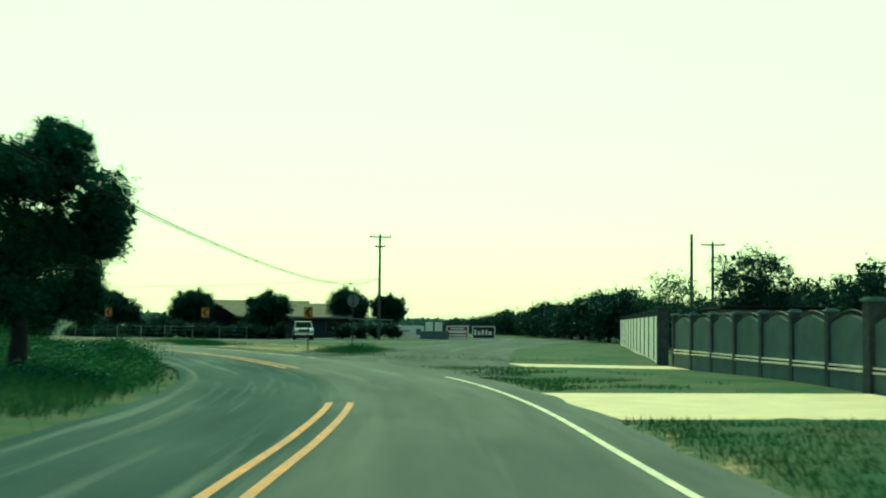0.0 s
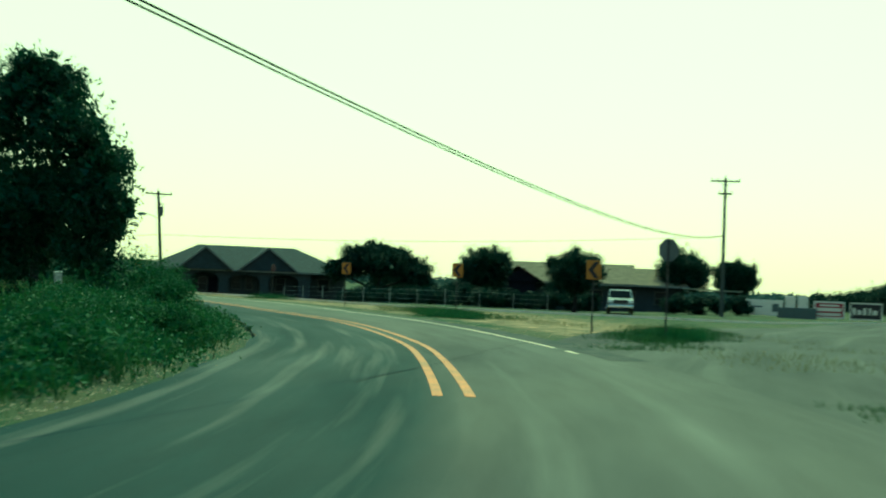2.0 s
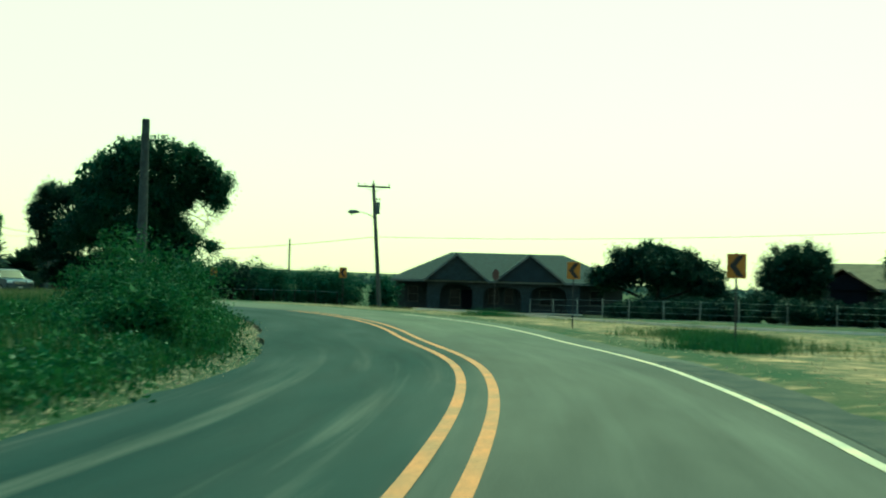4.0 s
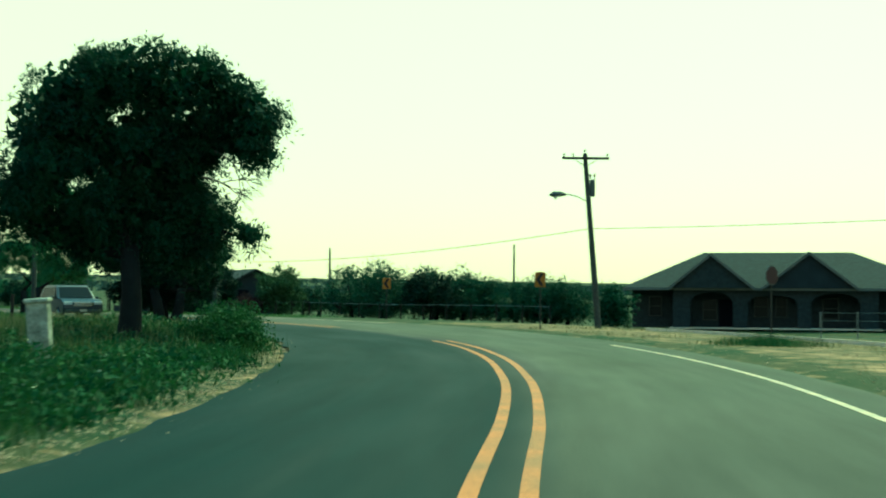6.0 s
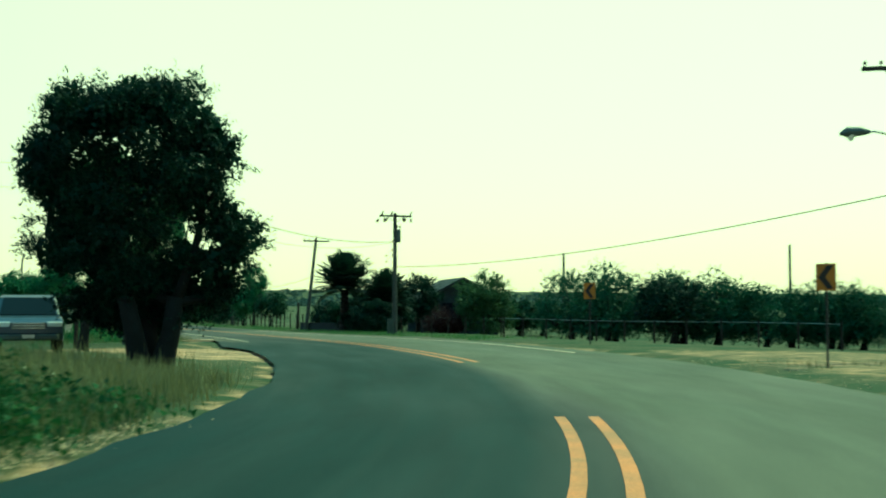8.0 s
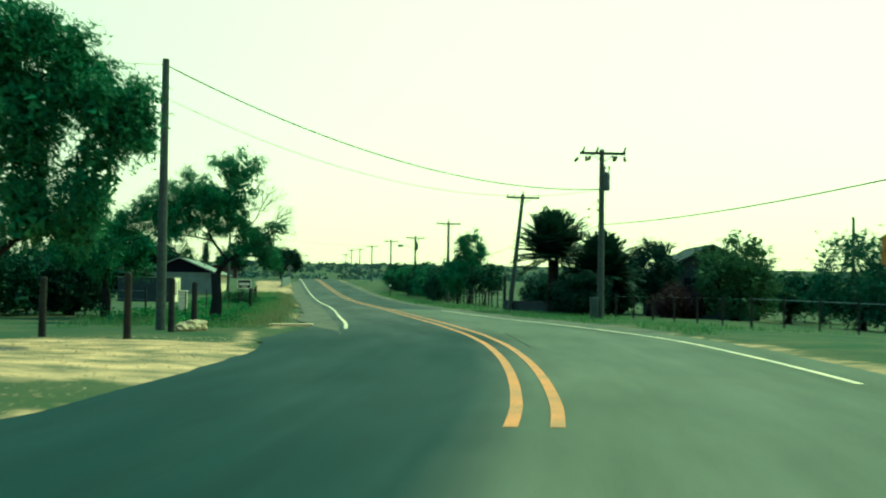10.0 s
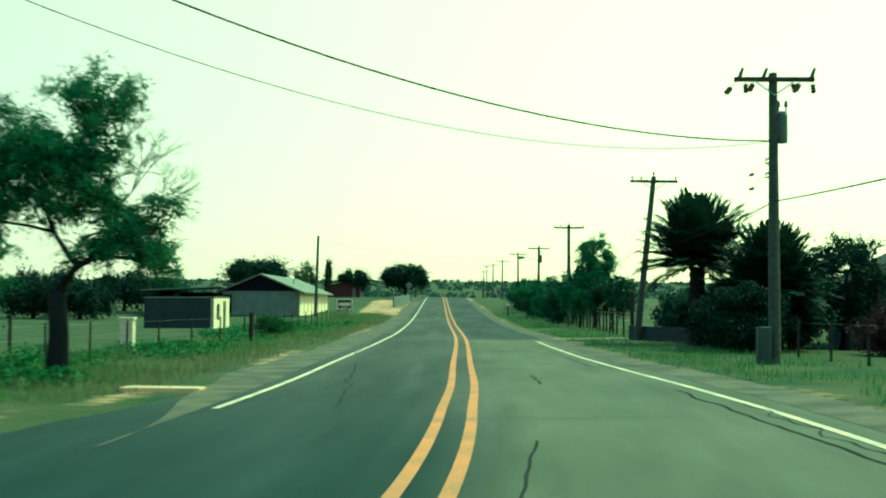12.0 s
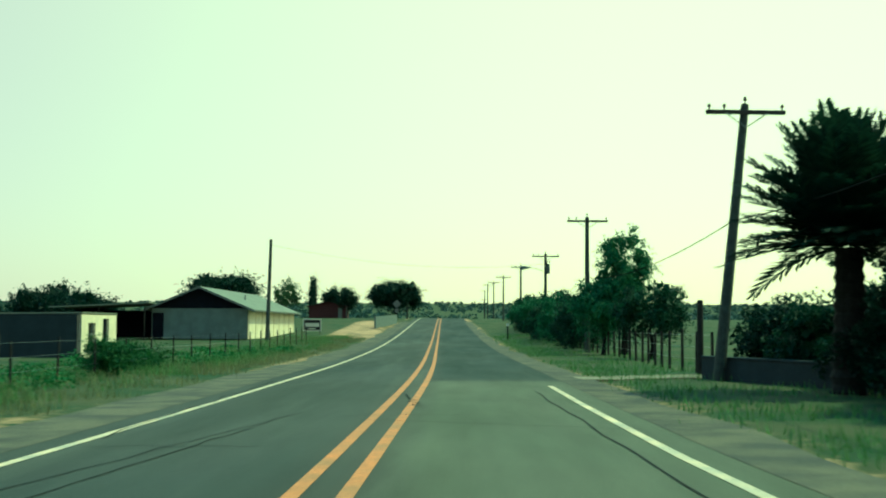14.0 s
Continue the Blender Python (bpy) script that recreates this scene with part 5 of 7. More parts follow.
# ---------------- poles and wires ----------------
def insulator(bm, p, h=0.16):
    tube(bm, [p, (p[0], p[1], p[2] + h * 0.4), (p[0], p[1], p[2] + h * 0.5), (p[0], p[1], p[2] + h)], [0.02, 0.02, 0.055, 0.035], 6)


def utility_pole(x, y, height, label, turn=0.0, lean=(0.0, 0.0), arms=((0.25, 2.3),), can=0.0, lamp=None, pins=True, strain=False, group="utility poles"):
    """A wooden pole with crossarms. turn: degrees by which the arms are turned; lean: metres by which the top stands off."""
    z = ground_at(x, y)
    top = thing("utility_pole", pose(x, y, z, 0, 0, turn), label, "utility pole", group)
    c, s = math.cos(radians(-turn)), math.sin(radians(-turn))
    lx, ly = lean[0] * c - lean[1] * s, lean[0] * s + lean[1] * c
    at = lambda h: Vector((lx * h / height, ly * h / height, h))
    bm = bmesh.new()
    tube(bm, [at(-0.3), at(height * 0.3), at(height * 0.7), at(height - 0.03), at(height)], [0.165, 0.15, 0.125, 0.11, 0.09], 12)
    part("pole", bm, POLE_WOOD, top)
    for n, (down, width) in enumerate(arms):
        a = at(height - down)
        bm = bmesh.new()
        box(bm, (a.x, a.y - 0.14, a.z), (width, 0.095, 0.12), 0.008)
        arm = part("crossarm", bm, ARM_WOOD, top)
        bm = bmesh.new()
        for sgn in (-1, 1):
            tube(bm, [(a.x + sgn * width * 0.26, a.y - 0.2, a.z - 0.04), (a.x, a.y - 0.15, a.z - 0.42)], 0.018, 5)
        part("brace", bm, STEEL, top)
        if pins:
            for u in (-0.46, -0.27, 0.46) if n == 0 else (-0.4, 0.4):
                bm = bmesh.new()
                insulator(bm, (a.x + u * width, a.y - 0.14, a.z + 0.06))
                part("insulator", bm, PORCELAIN, arm)
        if strain:
            # strings of bells, some hanging, some pulled aside by their wires
            for u, px, py, reach in ((-0.47, -0.7, -0.5, 0.32), (-0.36, -0.05, -0.25, 0.1), (-0.25, -0.45, -0.4, 0.12), (0.22, 0.1, -0.3, 0.1), (0.33, -0.5, -0.4, 0.12), (0.47, 0.02, -0.25, 0.1)):
                d = Vector((px, py, -0.75)).normalized()
                o = Vector((a.x + u * width, a.y - 0.15, a.z - 0.05))
                bm = bmesh.new()
                tube(bm, [tuple(o), tuple(o + d * reach)], 0.01, 4)
                for k in range(3):
                    q = o + d * (reach + 0.085 * k)
                    tube(bm, [tuple(q), tuple(q + d * 0.03), tuple(q + d * 0.08)], [0.03, 0.08, 0.03], 8)
                part("insulator", bm, PORCELAIN, arm)
            for u in (-0.44, -0.14, 0.46):
                bm = bmesh.new()
                tube(bm, [(a.x + u * width, a.y - 0.14, a.z + 0.05), (a.x + u * width + 0.03, a.y - 0.14, a.z + 0.1), (a.x + u * width + 0.1, a.y - 0.14, a.z + 0.3)], [0.04, 0.055, 0.035], 7)
                part("lightning_arrester", bm, PORCELAIN, arm)
            # racks with short leads below the transformer
            for drop, out in ((2.35, 0.62), (2.72, 0.62)):
                e = at(height - drop)
                bm = bmesh.new()
                tube(bm, [(e.x - 0.1, e.y, e.z - 0.06), (e.x - 0.2, e.y, e.z - 0.06), (e.x - 0.2, e.y, e.z + 0.06), (e.x - 0.1, e.y, e.z + 0.06)], 0.03, 6)
                part("rack", bm, PORCELAIN, top)
                bm = bmesh.new()
                tube(bm, [(e.x - 0.2, e.y, e.z), (e.x - 0.45, e.y - 0.1, e.z - 0.16), (e.x - out, e.y - 0.2, e.z - 0.38)], 0.006, 4)
                part("lead", bm, CABLE, top)
                bm = bmesh.new()
                tube(bm, [(e.x - out + 0.07, e.y - 0.2, e.z - 0.36), (e.x - out, e.y - 0.2, e.z - 0.38), (e.x - out - 0.08, e.y - 0.2, e.z - 0.40)], [0.02, 0.05, 0.02], 7)
                part("spool", bm, PORCELAIN, top)
    if pins:
        bm = bmesh.new()
        insulator(bm, tuple(at(height)), 0.2)
        part("insulator", bm, PORCELAIN, top)
    if can:
        a = at(height - can)
        bm = bmesh.new()
        tube(bm, [(a.x + 0.24, a.y, a.z - 0.42), (a.x + 0.24, a.y, a.z - 0.36), (a.x + 0.24, a.y, a.z + 0.34), (a.x + 0.24, a.y, a.z + 0.42)], [0.12, 0.135, 0.135, 0.1], 14)
        body = part("transformer", bm, TANK, top, "grey transformer can")
        for u in (-0.1, 0.1):
            bm = bmesh.new()
            insulator(bm, (a.x + 0.24 + u, a.y, a.z + 0.42), 0.28)
            part("bushing", bm, PORCELAIN, body)
        bm = bmesh.new()
        box(bm, (a.x + 0.16, a.y, a.z), (0.14, 0.1, 0.5), 0.005)
        part("bracket", bm, STEEL, top)
    if lamp:
        hgt, reach = lamp
        a = at(hgt)
        bm = bmesh.new()
        tube(bm, [tuple(a), (a.x - reach * 0.45, a.y, a.z + 0.28), (a.x - reach * 0.8, a.y, a.z + 0.38), (a.x - reach, a.y, a.z + 0.38)], 0.028, 6)
        arm = part("lamp_arm", bm, STEEL, top)
        bm = bmesh.new()
        tube(bm, [(a.x - reach + 0.1, a.y, a.z + 0.38), (a.x - reach - 0.15, a.y, a.z + 0.40), (a.x - reach - 0.5, a.y, a.z + 0.38), (a.x - reach - 0.72, a.y, a.z + 0.34)], [0.06, 0.13, 0.16, 0.04], 10)
        head = part("lamp_head", bm, TANK, arm)
        bm = bmesh.new()
        tube(bm, [(a.x - reach - 0.42, a.y, a.z + 0.30), (a.x - reach - 0.42, a.y, a.z + 0.14)], [0.13, 0.05], 10)
        part("lamp_glass", bm, LAMP_GLASS, arm)
    return top


def wire(a, b, sag, r=0.012, label="black overhead wire between two poles"):
    bm = bmesh.new()
    a, b = Vector(a), Vector(b)
    pts = [a.lerp(b, u / 28) - Vector((0, 0, 4 * sag * (u / 28) * (1 - u / 28))) for u in range(29)]
    tube(bm, [tuple(p) for p in pts], r, 5)
    return tagged(part("overhead_wire", bm, CABLE), label, "wire", "overhead wires")


P1 = (27.0, -66.6)
utility_pole(*P1, 10.9, "tall wooden pole with two crossarms at the junction", turn=-68, arms=((0.25, 2.3), (1.25, 1.1)), can=0.0)
utility_pole(11.2, -22.8, 8.5, "leaning wooden pole with a transformer and a street lamp", turn=-32, lean=(-0.55, 0.37), can=1.7, lamp=(6.1, 1.2))
utility_pole(11.55, 23.5, 7.65, "wooden pole with a laden crossarm and a transformer", turn=-2, arms=((0.2, 2.1),), can=1.45, strain=True, pins=False)
utility_pole(12.35, 47.8, 7.55, "leaning wooden pole beside the palm", turn=2, lean=(0.75, -0.2), arms=((0.25, 2.2),))
for px, py, ph, pl in ((13.6, 83, 7.6, None), (14.9, 118.5, 7.2, (5.6, 1.5)), (16.2, 160, 7.4, None), (17.2, 205, 7.0, None), (18.4, 250, 7.2, None), (20, 300, 8.5, None), (22.5, 360, 10, None), (26, 430, 11.0, None)):
    utility_pole(px, py, ph, "wooden pole in the roadside line", turn=1, arms=((0.25, 2.3),), lamp=pl, can=1.3 if pl else 0.0)
utility_pole(-6.7, 9.7, 8.6, "bare wooden pole beside the sandy drive", arms=(), pins=False, group="bare poles")
utility_pole(-28.0, -54.8, 5.6, "bare wooden pole on the weedy verge", arms=(), pins=False, group="bare poles")
utility_pole(-7.4, 107.5, 7.7, "bare wooden pole beside the white building", lean=(0.2, 0), arms=(), pins=False, group="bare poles")
utility_pole(43.4, 62.2, 7.7, "tall thin pole behind the grove", arms=(), pins=False, group="bare poles")
utility_pole(60.4, 47.7, 8.6, "tall thin pole behind the grove", arms=(), pins=False, group="bare poles")
utility_pole(9.7, -99.0, 9.5, "plain tall pole behind the white wall", turn=-80, arms=(), pins=False, group="bare poles")
utility_pole(22.6, -100.6, 9.7, "wooden pole with a crossarm behind the white wall", turn=-76)
utility_pole(-114.4, -97.3, 8.4, "wooden pole across the road from the garden wall", turn=10)
utility_pole(2.0, 221, 5.5, "thin pole beside the round tree", arms=(), pins=False, group="bare poles")
wire((27.0, -66.6, 6.42), (-114.4, -97.3, 7.64), 2.78, 0.016)
wire((27.0, -66.6, 6.36), (-114.4, -97.3, 7.57), 2.78, 0.014)
wire((27.0, -66.6, 6.3), (10.8, -22.5, 5.0), 0.5, 0.014)
wire((10.85, -22.5, 5.0), (11.55, 23.5, 4.4), 0.55, 0.018)
wire((11.55, 23.5, 4.4), (12.8, 47.7, 4.4), 0.3, 0.018)
wire((12.8, 47.7, 4.4), (13.6, 83, 4.2), 0.5, 0.016)
wire((13.6, 83, 4.2), (14.9, 118.5, 4.5), 0.5, 0.014)
wire((11.55, 23.5, 6.0), (-6.7, 9.7, 8.45), 1.12, 0.02)
wire((11.55, 23.5, 6.0), (-6.7, 9.7, 7.4), 1.35, 0.009)
wire((-6.7, 9.7, 8.45), (-34, -3, 8.0), 0.4, 0.008)
wire((-6.7, 9.7, 7.4), (-34, -3, 6.8), 0.4, 0.008)
wire((-7.3, 107.5, 7.6), (14.9, 118.5, 6.8), 0.9, 0.007)
utility_pole(-34, -3, 8.2, "bare wooden pole behind the trees", arms=(), pins=False, group="bare poles")


# ---------------- road signs ----------------
def sign_post(top, h, x=0.0):
    bm = bmesh.new()
    box(bm, (x, 0.03, h / 2 - 0.15), (0.05, 0.03, h + 0.3), 0.004)
    return part("post", bm, IRON, top)


def chevron_sign(x, y, face, label):
    """A yellow plate with a black arrowhead that points left, facing the given heading in degrees."""
    top = thing("chevron_sign", pose(x, y, ground_at(x, y), 0, 0, face), label, "road sign", "chevron signs")
    sign_post(top, 2.5)
    bm = bmesh.new()
    box(bm, (0, -0.005, 2.15), (0.5, 0.012, 0.65), 0.004)
    plate = part("plate", bm, SIGN_YELLOW, top)
    bm = bmesh.new()
    prism(bm, [(-0.19, 2.15), (0.02, 2.43), (0.19, 2.43), (-0.01, 2.15), (0.19, 1.87), (0.02, 1.87)], -0.0165, -0.012)
    part("arrowhead", bm, SIGN_BLACK, plate)
    return top


# each plate is turned towards the traffic that comes round the bend
for cx, cy, turn in ((-28.95, -78.55, -60), (-17.8, -67.2, -54), (-9.6, -55.5, -46), (5.4, -25.5, -62), (9.9, -5.3, -50)):
    chevron_sign(cx, cy, turn, "yellow chevron sign with a black arrowhead on a steel post")


def octagon_sign(x, y, face, label, r=0.38, mid=2.82):
    top = thing("stop_sign", pose(x, y, ground_at(x, y), 0, 0, face), label, "road sign", "stop signs")
    sign_post(top, mid + r)
    ring = [(r * math.cos(radians(22.5 + 45 * k)), mid + r * math.sin(radians(22.5 + 45 * k))) for k in range(8)]
    bm = bmesh.new()
    prism(bm, ring, -0.012, 0.008)
    plate = part("plate", bm, SIGN_BACK, top)
    bm = bmesh.new()
    prism(bm, [(x2 * 0.95, mid + (z2 - mid) * 0.95) for x2, z2 in ring], -0.016, -0.012)
    part("face", bm, SIGN_DULL_RED, plate, "dark dull red sign face")
    return top


octagon_sign(-30.5, -81.7, 80, "stop sign on a steel post, seen from behind")
octagon_sign(1.1, -42.2, 2, "dark dull red stop sign on a steel post", 0.31, 2.12)

# ---------------- buildings ----------------
def arcade(bm, x0, x1, top, openings, y0, y1):
    """A wall along x with arched openings (left, right, spring height, rise)."""
    xs = {x0, x1}
    for a, b, spring, rise in openings:
        xs |= {a + 1e-4, a, b, b - 1e-4} | {a + (b - a) * k / 12 for k in range(13)}

    def bottom(x):
        for a, b, spring, rise in openings:
            if a + 5e-5 < x < b - 5e-5:
                u = (x - (a + b) / 2) / ((b - a) / 2)
                return spring + rise * math.sqrt(max(0, 1 - u * u))
        return 0.0

    xs = sorted(xs)
    for a, b in zip(xs, xs[1:]):
        za, zb = bottom(a + 1e-5 if b - a > 2e-4 else a), bottom(b - 1e-5 if b - a > 2e-4 else b)
        if b - a < 2e-4:
            continue
        prism(bm, [(a, za), (b, zb), (b, top), (a, top)], y0, y1)


def window(top, x, z, w, h, y, parent_mat=DARK_FRAME, bars=True):
    """A window on a wall that faces -y: frame, sill, pane and glazing bars."""
    bm = bmesh.new()
    for sx in (-1, 1):
        box(bm, (x + sx * (w / 2 + 0.03), y - 0.02, z), (0.07, 0.08, h + 0.14), 0.006)
    box(bm, (x, y - 0.02, z + h / 2 + 0.035), (w, 0.08, 0.07), 0.006)
    if bars:
        box(bm, (x, y - 0.01, z), (w, 0.04, 0.04))
    win = part("window", bm, parent_mat, top)
    bm = bmesh.new()
    box(bm, (x, y - 0.03, z - h / 2 - 0.04), (w + 0.2, 0.13, 0.07), 0.008)
    part("sill", bm, parent_mat, win)
    bm = bmesh.new()
    box(bm, (x, y + 0.005, z), (w, 0.02, h))
    part("pane", bm, GLASS_DARK, win)
    return win


def slab_roof(bm, pts, thick=0.12):
    """A sloping slab through four corners."""
    lo = [bm.verts.new(p) for p in pts]
    hi = [bm.verts.new((p[0], p[1], p[2] + thick)) for p in pts]
    bm.faces.new(lo[::-1])
    bm.faces.new(hi)
    for i in range(len(pts)):
        j = (i + 1) % len(pts)
        bm.faces.new((lo[i], lo[j], hi[j], hi[i]))


def brick_house():
    top = thing("brick_house", pose(45.3, -5.3, -0.62, 0, 0, -46.2) @ Matrix.Diagonal((1.07, 1.0, 1.05, 1.0)), "single-storey tan brick house coloured dark as in shade, with a hipped shingle roof and arched porch", "house")
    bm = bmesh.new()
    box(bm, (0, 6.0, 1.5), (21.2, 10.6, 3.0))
    part("wall", bm, BRICK_SHADED, top)
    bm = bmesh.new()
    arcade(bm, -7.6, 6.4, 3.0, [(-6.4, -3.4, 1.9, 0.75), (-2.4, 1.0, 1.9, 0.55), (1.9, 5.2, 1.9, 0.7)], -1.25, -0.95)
    part("porch_wall", bm, BRICK_SHADED, top)
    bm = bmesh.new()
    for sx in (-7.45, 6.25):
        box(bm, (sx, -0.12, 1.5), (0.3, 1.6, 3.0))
    part("porch_side", bm, BRICK_SHADED, top)
    ea, eb, fr, bk, ez, rz = -11.2, 11.2, -1.6, 11.9, 2.98, 5.75
    rl, rr, ry = -5.4, 5.4, 5.2
    bm = bmesh.new()
    c = [bm.verts.new(p) for p in ((ea, fr, ez), (eb, fr, ez), (eb, bk, ez), (ea, bk, ez), (rl, ry, rz), (rr, ry, rz))]
    for f in ((0, 1, 5, 4), (1, 2, 5), (2, 3, 4, 5), (3, 0, 4), (3, 2, 1, 0)):
        bm.faces.new([c[i] for i in f])
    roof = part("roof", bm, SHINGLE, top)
    bm = bmesh.new()
    for a, b in (((ea, fr - 0.02, ez - 0.1), (eb, fr - 0.02, ez - 0.1)), ((ea - 0.02, fr, ez - 0.1), (ea - 0.02, bk, ez - 0.1)), ((eb + 0.02, fr, ez - 0.1), (eb + 0.02, bk, ez - 0.1))):
        m = (Vector(a) + Vector(b)) / 2
        box(bm, m, (max(0.05, b[0] - a[0]), max(0.05, b[1] - a[1]), 0.2))
    part("fascia", bm, TRIM_WHITE, roof)
    for gx, hw, gz, fy, wallmat in ((-4.95, 2.7, 5.35, -1.9, BRICK_SHADED), (1.75, 3.0, 5.45, -1.75, SHADED_BLUE_GREY)):
        zb = 2.95
        bm = bmesh.new()
        for s in (-1, 1):
            slab_roof(bm, [(gx + s * (hw + 0.3), fy - 0.25, zb - 0.1), (gx, fy - 0.25, gz), (gx, 5.0, gz), (gx + s * (hw + 0.3), 1.0, zb - 0.1)][::s])
        gable = part("gable_roof", bm, SHINGLE, top)
        bm = bmesh.new()
        prism(bm, [(gx - hw, zb), (gx + hw, zb), (gx, gz - 0.05)], fy, fy + 0.25)
        part("gable_wall", bm, wallmat, gable)
        bm = bmesh.new()
        for s in (-1, 1):
            prism(bm, [(gx, gz + 0.1), (gx, gz - 0.1), (gx + s * (hw + 0.32), zb - 0.22), (gx + s * (hw + 0.32), zb - 0.02)], fy - 0.31, fy - 0.255)
        part("bargeboard", bm, TRIM_WHITE, gable)
    for wx, wz, ww, wh in ((-8.9, 1.6, 0.8, 1.35), (-5.0, 1.35, 0.9, 1.4), (-1.4, 1.6, 0.9, 1.4), (0.0, 1.6, 0.7, 1.4), (3.4, 1.5, 1.0, 1.4), (8.2, 1.6, 1.2, 1.3)):
        window(top, wx, wz, ww, wh, 0.69)
    bm = bmesh.new()
    box(bm, (-3.9, 0.66, 1.05), (0.95, 0.06, 2.1), 0.01)
    door = part("door", bm, DARK_BOARD, top)
    bm = bmesh.new()
    box(bm, (-0.6, -0.3, 0.03), (14.5, 2.6, 0.1), 0.01)
    part("porch_floor", bm, CURB, top)


def long_house():
    top = thing("long_house", pose(39.2, -50.4, ground_at(39, -50) - 0.05, 0, 0, -67.7), "long low house with a faded tan roof behind round trees", "house")
    bm = bmesh.new()
    box(bm, (0, 4.0, 1.35), (17.0, 8.0, 2.7))
    part("wall", bm, SHADED_BLUE_GREY, top)
    bm = bmesh.new()
    for s, e in ((-1, -0.8), (1, 8.8)):
        slab_roof(bm, [(-9.0, e, 2.6), (4.2, e, 2.6), (4.2, 4.0, 4.5), (-9.0, 4.0, 4.5)][::-s])
        slab_roof(bm, [(4.2, e, 2.55), (9.0, e, 2.55), (9.0, 4.0, 4.2), (4.2, 4.0, 4.2)][::-s])
    roof = part("roof", bm, TAN_SHINGLE, top)
    bm = bmesh.new()
    prism(bm, [(-8.9, 2.6), (-4.6, 2.6), (-6.2, 3.9)], -1.6, 0.4)
    prism(bm, [(-8.5, 0), (-5.0, 0), (-5.0, 2.7), (-8.5, 2.7)], -1.4, -1.2)
    part("gable_wall", bm, DARK_BOARD, top)
    bm = bmesh.new()
    for s in (-1, 1):
        slab_roof(bm, [(-6.7 + s * 2.5, -1.9, 2.5), (-6.7, -1.9, 4.0), (-6.7, 3.0, 4.0), (-6.7 + s * 2.5, 1.0, 2.5)][::s])
    part("gable_roof", bm, TAN_SHINGLE, top)
    bm = bmesh.new()
    for e in (-0.86,):
        box(bm, (0, e, 2.6), (18.2, 0.05, 0.18))
    part("fascia", bm, TRIM_WHITE, roof)
    for wx in (-2.6, 0.6, 3.6, 6.6):
        window(top, wx, 1.5, 1.1, 1.1, 0.0)
    bm = bmesh.new()
    slab_roof(bm, [(8.5, -4.5, 2.45), (13.5, -4.5, 2.35), (13.5, 2.5, 2.35), (8.5, 2.5, 2.45)], 0.1)
    car_port = part("carport_roof", bm, TIN, top)
    for px, py in ((8.8, -4.2), (13.2, -4.2), (13.2, 2.2)):
        bm = bmesh.new()
        tube(bm, [(px, py, 0), (px, py, 2.4)], 0.05, 6)
        part("post", bm, IRON, car_port)


